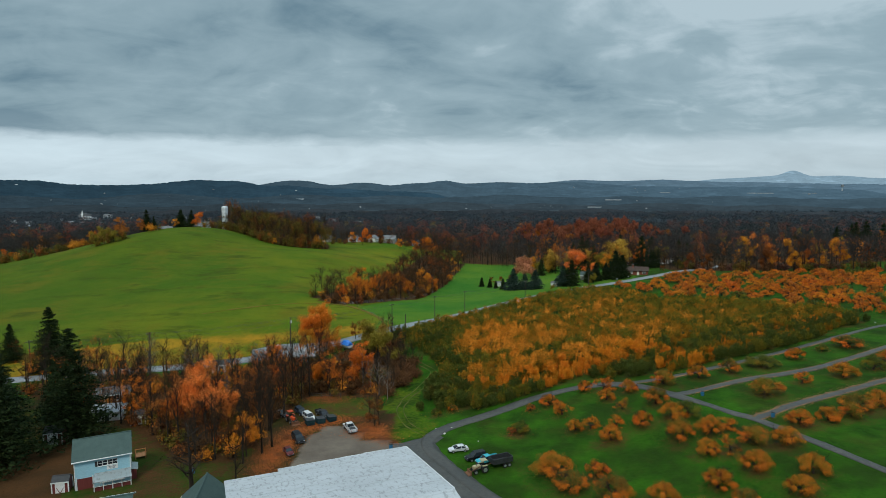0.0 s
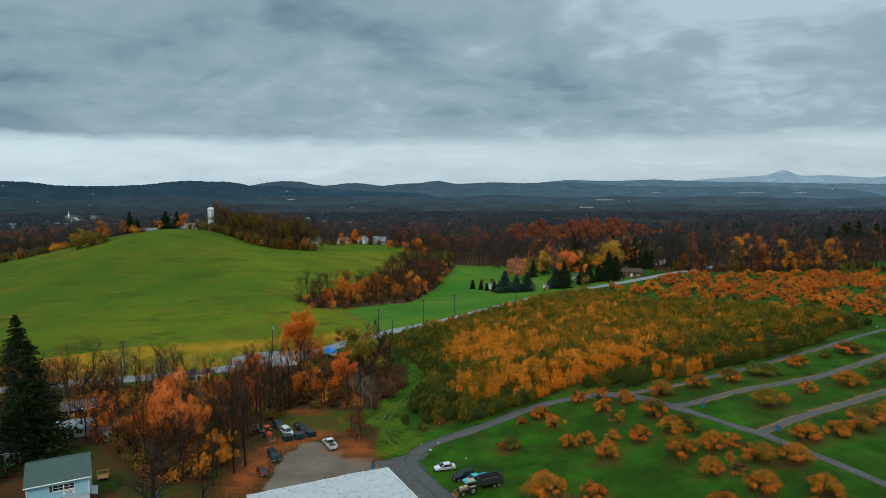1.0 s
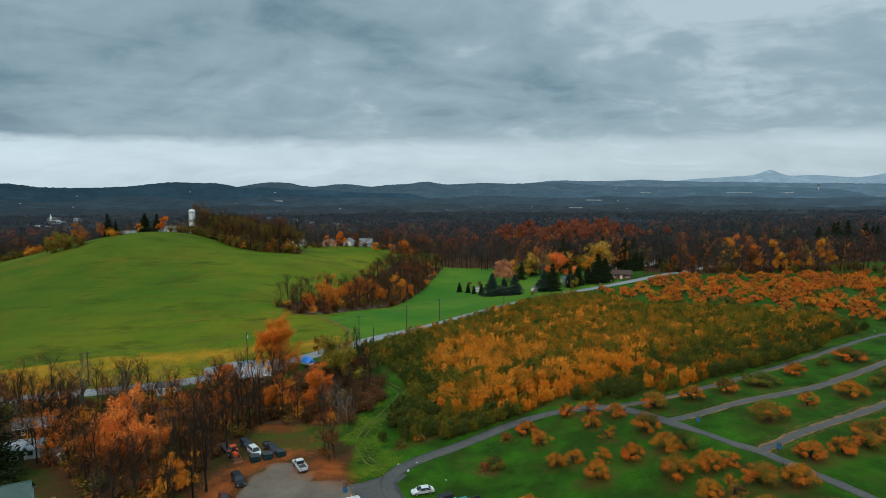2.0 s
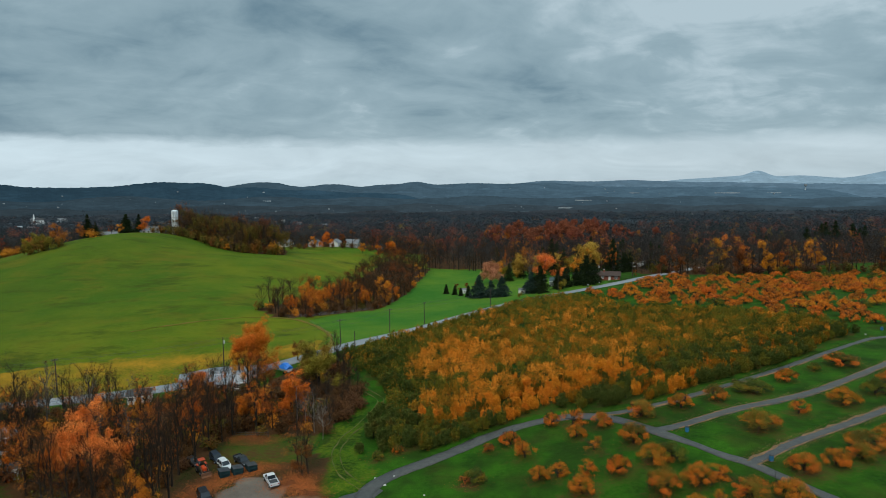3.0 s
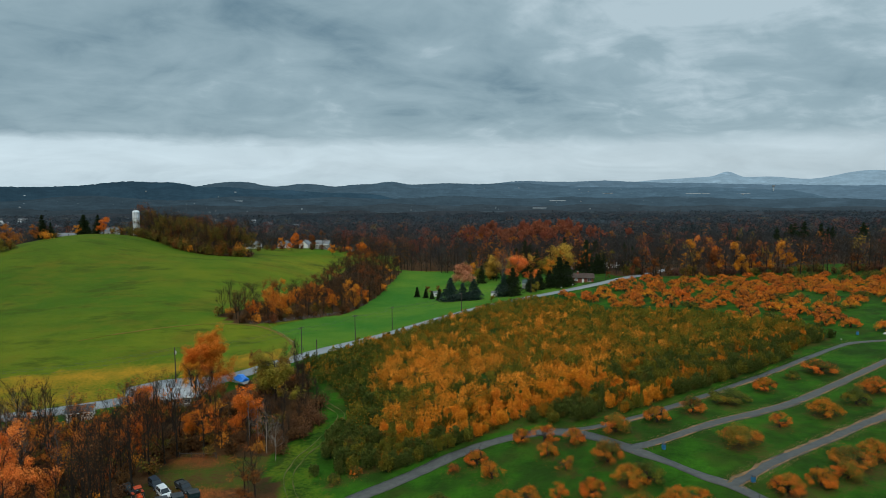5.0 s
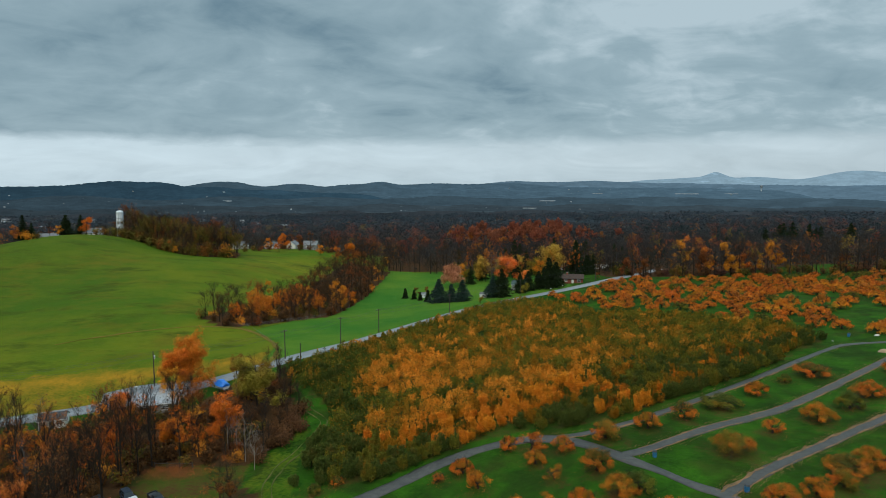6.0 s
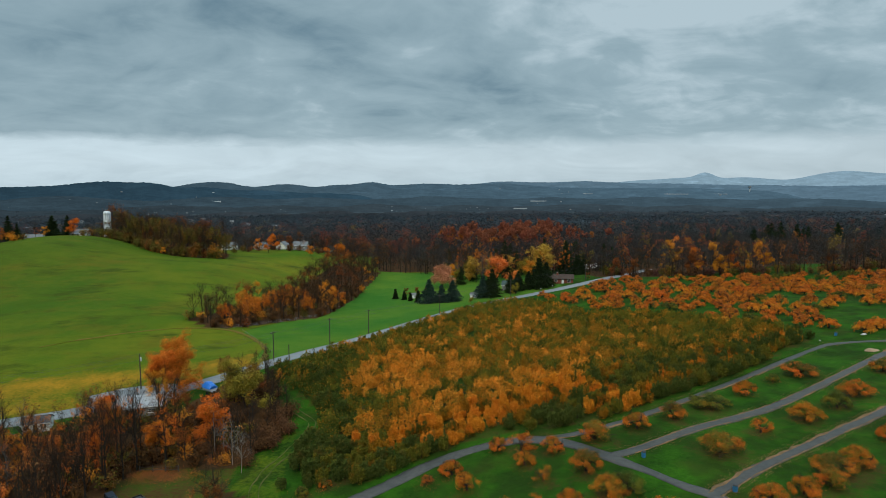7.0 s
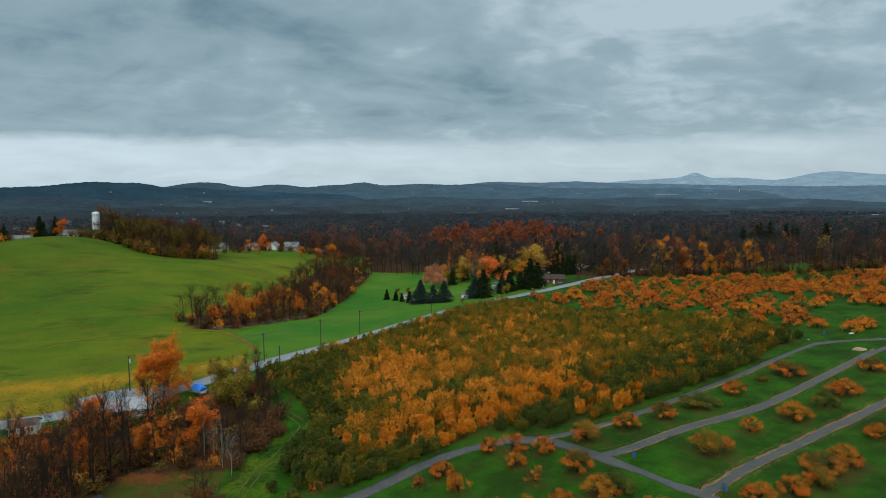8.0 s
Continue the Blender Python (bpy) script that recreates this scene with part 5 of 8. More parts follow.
# turning trees between the hill field and the far houses, and those that stand out in the wood
for x, y, s, form in ((-67.1, 505, 0.75, 1), (-36.2, 505, 0.62, 2), (-22.6, 500, 0.6, 1), (-10.6, 498, 0.9, 1), (-2.7, 496, 0.6, 3), (-74.8, 640, 1.0, 3), (-90.5, 640, 0.8, 3), (-60.6, 600, 0.6, 2), (-34.8, 650, 0.8, 1), (3.1, 620, 0.9, 1), (11, 560, 0.8, 3), (14, 495, 0.55, 2),
                      (240.6, 470, 1.1, 0), (212.1, 388, 0.95, 1), (221.5, 372, 0.75, 2), (225.7, 372, 0.7, 1), (226.2, 360, 0.6, 2), (242.7, 372, 0.95, 5), (246, 370, 0.7, 2), (246.1, 400, 0.95, 5), (271.7, 385, 0.8, 3), (185.9, 440, 0.9, 3), (161.4, 440, 1.1, 4), (155.3, 440, 1.1, 4),
                      (131.7, 480, 0.9, 1), (136.1, 480, 0.8, 1), (160.1, 500, 0.9, 2), (185.8, 520, 0.9, 2), (163.2, 395, 0.7, 3), (87.6, 455, 0.9, 1), (92.8, 440, 0.7, 2)):
    far_maple.plant(form, x, y, s, 1.0, x * 3, MAPLE_LABELS[form])
for x, y, s, form in ((137.6, 470, 1.1, 1), (145.1, 440, 1.15, 0), (167.7, 430, 1.0, 4), (173.6, 430, 0.95, 0), (139.9, 430, 1.0, 0)):
    spruce.plant(form, x, y, s, 1.0, x * 5)

# russet crowns in the wood behind the houses
russet = Kind("maple_tree", [bare_form(151, 17, "russet", 1700, low=0.25, leafsize=0.8, clump=1.5, limbs=7, wide=1.3, lobes=24, joined=True), bare_form(152, 16, "russet", 1500, low=0.3, leafsize=0.8, clump=1.3, limbs=7, wide=1.2, lobes=18, joined=True), bare_form(153, 15, "copper", 1500, low=0.25, leafsize=0.8, clump=1.4, limbs=7, wide=1.2, lobes=20, joined=True)],
              "large tree with a round russet crown in the wood", "tree", "russet trees of the wood")
for k in range(64):
    y = rng.uniform(600, 780)
    x = 0.235 * y + float(np.clip(rng.normal(0, 45), -110, 110))
    russet.plant(int(rng.choice([0, 0, 1, 1, 2])), x, y, rng.uniform(0.95, 1.4), rng.uniform(0.9, 1.1), rng.uniform(0, 360))
for k in range(12):
    y = rng.uniform(420, 560)
    x = rng.uniform(150, 330) * y / 480
    russet.plant(int(rng.choice([0, 1, 2])), x, y, rng.uniform(0.7, 1.0), rng.uniform(0.9, 1.1), rng.uniform(0, 360))

# pines that stand above the wood in the east
for x, y, s in ((364, 560, 1.25), (376, 566, 1.0), (388, 575, 1.3), (398, 584, 1.35), (412, 590, 1.4), (407, 560, 1.35), (420, 568, 1.2), (430, 575, 1.25), (450, 560, 1.3), (456, 566, 1.0), (465, 580, 1.35), (314, 540, 0.95)):
    spruce.plant(4 if s < 1.28 else 1, x, y, s, 0.95, x * 5)

# trees by the houses along the road
for x, y, s, form in ((53, 394, 1.5, 0), (73, 402, 1.45, 1), (85, 386, 1.4, 3), (117, 402, 1.85, 2), (93, 374, 0.65, 3), (88, 425, 1.2, 1), (101, 428, 1.25, 2)):
    oak.plant(form, x, y, s, 0.66 if form == 2 else 0.82, x * 11, OAK_LABELS[form])
for x, y, s, form in ((39.5, 337, 1.4, 2), (45.5, 334.5, 1.05, 2), (51, 332.5, 1.25, 2), (67, 335, 1.3, 2), (71, 333, 1.65, 3), (82, 339, 1.1, 3), (87, 342, 1.2, 3), (98, 343, 1.85, 3), (103, 346, 1.5, 3), (93, 344, 1.1, 3), (128, 390, 1.05, 1), (104, 452, 1.1, 1), (112, 470, 1.0, 4), (150, 440, 1.0, 4), (162, 470, 1.0, 1), (66, 465, 0.9, 4), (138, 395, 0.65, 4)):
    spruce.plant(form, x, y, s, 1.0, x * 13)
for x, y, s in ((23.5, 365, 1.05), (28, 359, 0.95), (31, 352.5, 0.85), (34.5, 345.5, 1.15)):
    cone.plant(0, x, y, s, 1.0, x * 3)
for x, y, s, form in ((30, 371, 0.36, 3), (36, 372, 0.34, 3), (42, 374, 0.36, 3), (58, 318.5, 0.28, 4), (83, 332, 0.5, 4), (88, 366, 0.45, 3), (131, 360, 0.3, 3), (105, 395, 0.75, 4), (96, 410, 0.8, 4)):
    far_maple.plant(form, x, y, s, 0.9, x * 3, MAPLE_LABELS[form])

# garden trees between the houses, and the row behind the hill field
for x, y in scatter([(64, 392), (78, 384), (92, 392), (112, 384), (142, 384), (148, 440), (112, 462), (66, 468), (58, 440)], 7.0):
    pick = rng.random()
    if math.hypot(x - 117, y - 402) < 9 or away(ROAD, x, y) < 8:
        continue
    if pick < 0.6:
        form = int(rng.choice(7))
        bare.plant(form, x, y, rng.uniform(0.85, 1.25), 1.0, rng.uniform(0, 360), BARE_LABELS[form])
    elif pick < 0.85:
        form = int(rng.choice([2, 3, 4, 4]))
        far_maple.plant(form, x, y, rng.uniform(0.6, 0.95), 1.0, rng.uniform(0, 360), MAPLE_LABELS[form])
    else:
        spruce.plant(4, x, y, rng.uniform(0.6, 0.9), 1.0, rng.uniform(0, 360))
for s in np.linspace(0, 1, 26):
    x, y = -92 + 84 * s + rng.normal(0, 1.5), np.interp(s, [0, 0.3, 1], [508, 530, 528]) + rng.normal(0, 4)
    if -72 < x < -38 and rng.random() < 0.3:
        continue
    if rng.random() < 0.3:
        form = int(rng.choice([1, 2, 3]))
        far_maple.plant(form, x, y, rng.uniform(0.5, 0.85), 1.0, rng.uniform(0, 360), MAPLE_LABELS[form])
    else:
        form = int(rng.choice(5, p=[0.4, 0.2, 0.35, 0.03, 0.02]))
        grove.plant(form, x, y + 6, rng.uniform(0.6, 1.0), 1.0, rng.uniform(0, 360), GROVE_LABELS[form])
    hedge.plant(int(rng.choice([0, 1, 2])), x, y - 2, rng.uniform(1.2, 2.2), 1.0, rng.uniform(0, 360))

# front of the woods
front = Kind("woodland_tree", [bare_form(111, 21, "dusk", 300, "bark", "twig_grey", limbs=9, low=0.35, wide=0.8, joined=True), bare_form(112, 22, "brown", 260, limbs=9, low=0.35, wide=0.8, leafsize=0.5, joined=True), bare_form(113, 20, "dusk", 600, "bark", "twig", limbs=9, low=0.3, wide=0.8, joined=True), bare_form(114, 21, "rust", 420, limbs=8, low=0.35, leafsize=0.5, joined=True), bare_form(115, 19, "amber", 900, limbs=8, low=0.2, leafsize=0.6, clump=0.8, joined=True)],
             "tall bare tree at the edge of the wood", "tree", "trees at the edge of the wood")
FRONT_LABELS = ["tall leafless tree at the edge of the wood", "tall tree with thin brown leaves", "tall leafless grey tree", "tall tree with thin rust leaves", "tall tree with amber leaves"]
EDGE = [(150, 376), (164, 381), (200, 367), (219, 354), (236, 343), (256, 332), (282, 337), (318, 350), (372, 395), (440, 445)]
for x, y in resampled(EDGE, 5.0):
    form = int(rng.choice(5, p=[0.36, 0.24, 0.24, 0.10, 0.06]))
    front.plant(form, x + rng.normal(0, 2), y + rng.normal(0, 4) + 3, rng.uniform(0.6, 1.05), rng.uniform(0.85, 1.1), rng.uniform(0, 360), FRONT_LABELS[form])
for x, y in resampled(EDGE, 3.6):
    form = int(rng.choice([0, 1, 1, 3]))
    hedge.plant(form, x + rng.normal(0, 1), y + 5 + rng.normal(0, 2), rng.uniform(1.5, 2.6), rng.uniform(0.8, 1.3), rng.uniform(0, 360), SHRUB_LABELS[form])
for x, y in resampled(EDGE, 22.0):
    form = int(rng.choice([3, 3, 4, 5, 2]))
    if x > 225 and rng.random() < 0.6:
        continue
    far_maple.plant(form, x + rng.normal(0, 4), y + rng.normal(0, 3) + 1, rng.uniform(0.5, 0.95), rng.uniform(0.85, 1.05), rng.uniform(0, 360), MAPLE_LABELS[form])
BACK_EDGE = [(-10, 515), (18, 480), (50, 465), (72, 452), (88, 440)]
for x, y in resampled(BACK_EDGE, 4.5):
    form = int(rng.choice(5, p=[0.42, 0.24, 0.28, 0.04, 0.02]))
    front.plant(form, x + rng.normal(0, 1.5), y + rng.normal(0, 2) + 2, rng.uniform(0.75, 1.0), rng.uniform(0.9, 1.1), rng.uniform(0, 360), FRONT_LABELS[form])

TONES = {"bare": (0.048, 0.041, 0.037), "grey": (0.072, 0.064, 0.058), "brown": (0.060, 0.045, 0.035), "russet": (0.26, 0.075, 0.034), "orange": (0.50, 0.17, 0.024), "gold": (0.32, 0.20, 0.035), "pine": (0.016, 0.034, 0.022), "red": (0.25, 0.058, 0.030)}
TONE_NAMES = list(TONES)


def wooded(name, label, spots, count, size, high, wide, share, seed, mist=(0.048, 0.064, 0.077)):
    """A stretch of woodland in one mesh: trunks, bare crowns of slender rising twigs, leafy crowns of many small sprays."""
    r = np.random.default_rng(seed)
    mass = Bits()
    for x, y in spots:
        patch = noise.noise((x * 0.008, y * 0.012, 5.5)) + 0.4 * noise.noise((x * 0.03, y * 0.03, 1.5))
        p = np.array(share, float)
        p[3] *= max(0.1, 1 + 2.4 * patch)
        p[7] *= max(0.1, 1 + 2.4 * patch)
        if -40 < x < 200 and 560 < y < 860:
            p[3] *= 5.0
            p[7] *= 5.0
        if x > 330 and 560 < y < 820:
            p[6] += 0.5 * max(0.0, 1 + 3 * noise.noise((x * 0.02, y * 0.02, 9.9)))
        p /= p.sum()
        key = TONE_NAMES[int(r.choice(len(TONE_NAMES), p=p))]
        # distance haze painted in: far crowns take more of the mist colour
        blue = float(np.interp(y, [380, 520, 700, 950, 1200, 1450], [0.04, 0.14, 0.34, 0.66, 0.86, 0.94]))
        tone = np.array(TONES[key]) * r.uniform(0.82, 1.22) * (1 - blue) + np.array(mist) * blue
        h, wd, z = high * r.uniform(0.75, 1.15), wide * r.uniform(0.8, 1.25), hgt(x, y)
        leafy = key in ("orange", "gold", "russet", "red")
        if key == "pine":
            t = r.random(count) ** 0.6
            a = r.uniform(0, 6.28, count)
            o = np.column_stack([np.cos(a), np.sin(a), np.full(count, -0.2)])
            c = o * (wd * 0.75 * t)[:, None] + np.array([0, 0, 1]) * (h * (1.02 - 0.85 * t))[:, None]
            v, f = shoots(r, c + (x, y, z), o, size * 1.2, 0.5, 0.0)
        else:
            h *= r.uniform(0.95, 1.1) if leafy else 0.95
            k = 9
            d = r.normal(0, 1, (k, 3))
            d /= np.linalg.norm(d, axis=1)[:, None]
            tight = 0.8 if leafy else 1.0
            clump = d * (wd * 0.62 * tight, wd * 0.62 * tight, h * 0.22) + (0, 0, h * 0.64)
            o = r.normal(0, 1, (count, 3))
            o /= np.linalg.norm(o, axis=1)[:, None]
            c = clump[r.integers(0, k, count)] + o * (wd * 0.5, wd * 0.5, h * 0.15) * r.uniform(0.3, 1.1, (count, 1))
            low = r.random(count) < 0.16
            c[low, 2] *= r.uniform(0.08, 0.7, low.sum())
            c[:, 2] = np.maximum(c[:, 2], 0.3)
            way = c - (0, 0, h * 0.35)
            if size > 2:
                v, f = leaf_quads(r, c + (x, y, z), size * 1.35, out=way * 0.02 + (0, 0, 1.0), wild=0.25)
            elif size > 1.2:
                v, f = leaf_quads(r, c + (x, y, z), size * (1.35 if leafy else 1.2), out=way * 0.06 + (0, 0, 0.9), wild=0.35)
            elif leafy:
                v, f = shoots(r, c + (x, y, z), way + o * wd, size * 1.25, 0.85, 0.15, 0.5)
            else:
                v, f = shoots(r, c + (x, y, z), way, size * 1.3, 0.34, 0.25, 0.5)
        mass.add(v, f)
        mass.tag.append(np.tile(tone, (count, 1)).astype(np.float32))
        if size < 1.2:
            d = r.normal(0, 0.6, 2)
            tube(mass, [(x, y, z - 0.3), (x + d[0], y + d[1], z + h * 0.85)], [0.19, 0.05], 3)
            mass.tag.append(np.tile(np.array((0.075, 0.062, 0.054)) * r.uniform(0.6, 1.5), (3, 1)).astype(np.float32))
    return tagged(new(name, mass.mesh(name, M["woods"])), label, "woodland", kind="stuff")


def belt(y0, y1, gap, reach, keep):
    """Spots of trees between two distances, within the view's wide wedge."""
    out = []
    y = y0
    while y < y1:
        half = reach * y + 40
        for x in np.arange(-half, half, gap):
            q = (x + rng.uniform(-0.45, 0.45) * gap, y + rng.uniform(-0.45, 0.45) * gap)
            if keep(*q):
                out.append(q)
        y += gap
    return out


CLEAR = [(112, 352, 22), (-58, 560, 20), (-62, 590, 12), (-85, 575, 10), (-45, 585, 10), (72, 355, 40), (100, 436, 7), (140, 446, 7), (168, 462, 7), (300, 420, 7), (-258, 500, 16), (-215, 500, 40), (-110, 577, 8), (24, 560, 7), (60, 585, 7)]


rng_town = np.random.default_rng(77)
# far buildings: x, y, length, depth, height, turn, tone
TOWN = []
for bearing, spread_deg, d0, d1, n in ((-33, 3.5, 950, 1420, 18), (-27, 3, 1150, 1420, 5), (-14, 3, 1000, 1400, 6)):
    for _ in range(n):
        a, d = radians(bearing + rng_town.normal(0, spread_deg)), rng_town.uniform(d0, d1)
        TOWN.append((math.sin(a) * d, math.cos(a) * d, rng_town.uniform(5, 9), rng_town.uniform(4, 6), rng_town.uniform(2.8, 4.6), rng_town.uniform(0, 180), int(rng_town.integers(0, 3))))
TOWN += [(-740, 1250, 14, 9, 7, 20, 2), (-700, 1270, 16, 8, 5, 15, 2), (1180, 1180, 40, 14, 6, 10, 0), (1060, 1160, 26, 10, 5, 10, 0)]
TOWN_XY = np.array([(t[0], t[1], max(t[2], 12)) for t in TOWN])


def free(x, y):
    return bool(np.all(np.hypot(TOWN_XY[:, 0] - x, TOWN_XY[:, 1] - y + 12) > TOWN_XY[:, 2] * 0.5 + 16))


def in_wood(x, y):
    if any(math.hypot(x - a, y - b) < r for a, b, r in CLEAR) or away(ROAD, x, y) < 7:
        return False
    if x > 140:
        return y > np.interp(x, [140, 164, 200, 219, 236, 256, 282, 318, 372, 440, 700], [372, 388, 374, 361, 350, 339, 344, 357, 402, 452, 520])
    if x > 60:
        return y > np.interp(x, [60, 90, 140], [464, 446, 410])
    if x > -25:
        return y > np.interp(x, [-25, 18, 60], [530, 486, 466])
    if x > -180:
        return y > 545
    return y > np.interp(x, [-600, -340, -300, -180], [380, 410, 470, 545])


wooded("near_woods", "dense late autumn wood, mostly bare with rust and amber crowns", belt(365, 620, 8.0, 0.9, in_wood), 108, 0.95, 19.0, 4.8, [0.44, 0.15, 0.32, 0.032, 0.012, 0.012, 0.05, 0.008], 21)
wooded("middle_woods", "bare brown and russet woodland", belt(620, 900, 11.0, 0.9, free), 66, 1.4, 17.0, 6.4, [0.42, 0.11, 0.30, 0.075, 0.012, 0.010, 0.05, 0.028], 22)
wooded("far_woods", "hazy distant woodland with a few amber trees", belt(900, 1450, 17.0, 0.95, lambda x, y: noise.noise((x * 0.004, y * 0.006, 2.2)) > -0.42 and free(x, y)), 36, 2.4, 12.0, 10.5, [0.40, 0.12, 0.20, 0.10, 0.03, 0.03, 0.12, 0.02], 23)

# ---- hills and mountain in the distance ----


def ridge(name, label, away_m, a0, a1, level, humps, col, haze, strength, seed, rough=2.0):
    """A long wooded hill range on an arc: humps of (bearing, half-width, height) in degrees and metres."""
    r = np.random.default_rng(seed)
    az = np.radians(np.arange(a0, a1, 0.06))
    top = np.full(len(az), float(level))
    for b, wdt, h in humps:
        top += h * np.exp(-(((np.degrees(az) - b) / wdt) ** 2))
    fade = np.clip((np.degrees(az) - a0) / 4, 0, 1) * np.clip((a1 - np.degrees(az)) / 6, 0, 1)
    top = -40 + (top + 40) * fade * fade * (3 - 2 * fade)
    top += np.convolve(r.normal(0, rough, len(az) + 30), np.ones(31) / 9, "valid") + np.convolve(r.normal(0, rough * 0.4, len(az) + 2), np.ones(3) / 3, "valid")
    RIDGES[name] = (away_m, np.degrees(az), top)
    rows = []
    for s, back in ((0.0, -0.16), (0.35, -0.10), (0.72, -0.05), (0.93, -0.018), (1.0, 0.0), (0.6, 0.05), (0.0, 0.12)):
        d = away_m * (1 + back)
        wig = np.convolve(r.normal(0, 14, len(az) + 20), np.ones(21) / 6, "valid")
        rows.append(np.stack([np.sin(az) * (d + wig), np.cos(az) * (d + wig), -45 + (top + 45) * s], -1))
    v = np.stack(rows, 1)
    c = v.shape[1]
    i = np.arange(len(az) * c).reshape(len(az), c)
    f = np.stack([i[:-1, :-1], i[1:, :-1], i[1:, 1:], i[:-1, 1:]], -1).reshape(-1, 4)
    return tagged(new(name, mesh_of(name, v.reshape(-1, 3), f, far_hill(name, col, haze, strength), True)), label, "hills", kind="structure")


RIDGES = {}
# the second colour of each range is its haze, painted on as glow
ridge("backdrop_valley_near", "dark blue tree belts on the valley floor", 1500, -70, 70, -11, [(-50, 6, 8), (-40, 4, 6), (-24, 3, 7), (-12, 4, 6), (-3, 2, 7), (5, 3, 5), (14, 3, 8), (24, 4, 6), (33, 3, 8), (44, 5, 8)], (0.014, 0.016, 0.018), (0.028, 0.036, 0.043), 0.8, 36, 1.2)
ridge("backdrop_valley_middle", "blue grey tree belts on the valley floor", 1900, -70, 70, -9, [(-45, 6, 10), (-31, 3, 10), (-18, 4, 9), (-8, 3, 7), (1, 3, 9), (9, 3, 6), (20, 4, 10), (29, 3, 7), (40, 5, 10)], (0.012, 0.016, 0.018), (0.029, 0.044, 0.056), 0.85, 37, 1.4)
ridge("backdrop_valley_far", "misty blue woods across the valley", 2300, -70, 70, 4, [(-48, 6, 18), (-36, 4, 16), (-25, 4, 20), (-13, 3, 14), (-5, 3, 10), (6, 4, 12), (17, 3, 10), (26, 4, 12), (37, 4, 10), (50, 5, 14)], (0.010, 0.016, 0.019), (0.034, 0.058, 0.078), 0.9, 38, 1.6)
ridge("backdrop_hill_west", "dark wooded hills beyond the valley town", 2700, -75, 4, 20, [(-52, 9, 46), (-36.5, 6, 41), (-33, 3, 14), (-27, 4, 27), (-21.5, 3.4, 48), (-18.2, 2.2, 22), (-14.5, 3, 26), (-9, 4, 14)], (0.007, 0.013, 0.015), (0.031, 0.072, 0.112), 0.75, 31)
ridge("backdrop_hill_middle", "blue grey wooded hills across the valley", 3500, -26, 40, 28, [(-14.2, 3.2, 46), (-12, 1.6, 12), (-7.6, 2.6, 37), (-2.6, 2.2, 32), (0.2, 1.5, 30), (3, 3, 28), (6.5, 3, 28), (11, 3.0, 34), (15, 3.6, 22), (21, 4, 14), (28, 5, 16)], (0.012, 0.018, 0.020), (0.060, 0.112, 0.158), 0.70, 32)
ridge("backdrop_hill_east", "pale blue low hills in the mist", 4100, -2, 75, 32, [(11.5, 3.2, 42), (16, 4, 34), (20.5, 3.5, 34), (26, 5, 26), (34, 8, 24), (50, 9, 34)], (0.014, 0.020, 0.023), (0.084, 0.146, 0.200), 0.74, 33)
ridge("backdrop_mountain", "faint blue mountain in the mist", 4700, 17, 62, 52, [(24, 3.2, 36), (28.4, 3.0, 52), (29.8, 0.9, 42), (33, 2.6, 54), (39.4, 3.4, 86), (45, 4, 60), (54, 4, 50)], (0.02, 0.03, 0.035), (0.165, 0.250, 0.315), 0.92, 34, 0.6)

# ---- building blocks ----
M["white"] = surface("white_paint", (0.74, 0.74, 0.72), (0.82, 0.82, 0.80), 0.6, 0.55, vary=0.05)
M["blue_siding"] = surface("pale_blue_siding", (0.33, 0.60, 0.72), (0.40, 0.67, 0.79), 0.5, 0.6, stretch=(0.4, 0.4, 6))
M["red_siding"] = surface("barn_red_siding", (0.13, 0.022, 0.020), (0.18, 0.034, 0.028), 0.8, 0.7, stretch=(4, 4, 0.4))
M["green_roof"] = surface("dark_green_shingle", (0.030, 0.058, 0.052), (0.048, 0.082, 0.072), 0.7, 0.75, fine=14)
M["grey_roof"] = surface("grey_shingle", (0.12, 0.125, 0.13), (0.18, 0.185, 0.19), 0.7, 0.8, fine=14)
M["brown_roof"] = surface("brown_shingle", (0.050, 0.036, 0.030), (0.085, 0.060, 0.050), 0.7, 0.95, fine=14)
M["dark_roof"] = surface("charcoal_shingle", (0.035, 0.036, 0.038), (0.06, 0.06, 0.062), 0.7, 0.8, fine=14)
M["barn_roof"] = metal_roof("painted_sheet_roof", (0.50, 0.515, 0.535), (0.27, 0.265, 0.26))
M["porch_roof"] = metal_roof("weathered_sheet_roof", (0.32, 0.37, 0.38), (0.20, 0.19, 0.17))
M["flat_roof"] = metal_roof("pale_grey_sheet_roof", (0.40, 0.42, 0.44), (0.28, 0.28, 0.28))
M["grey_wall"] = surface("grey_boards", (0.20, 0.20, 0.20), (0.28, 0.28, 0.27), 0.6, 0.8, stretch=(3, 3, 0.5))
M["brick_red"] = surface("red_brick", (0.20, 0.065, 0.045), (0.27, 0.095, 0.065), 1.2, 0.85, fine=8)
M["pane"] = glassy("window_glass", (0.020, 0.026, 0.032))
M["wood_new"] = surface("orange_timber", (0.40, 0.16, 0.06), (0.50, 0.22, 0.09), 0.8, 0.8, stretch=(1, 1, 5))
M["pole_wood"] = surface("pole_timber", (0.055, 0.045, 0.038), (0.095, 0.080, 0.068), 0.8, 0.9, stretch=(3, 3, 0.3))
M["fence_wood"] = surface("grey_fence_timber", (0.055, 0.045, 0.036), (0.10, 0.082, 0.066), 0.8, 0.9)
M["dark_metal"] = surface("dark_metal", (0.030, 0.032, 0.035), (0.055, 0.057, 0.06), 1.0, 0.5, 0.3)
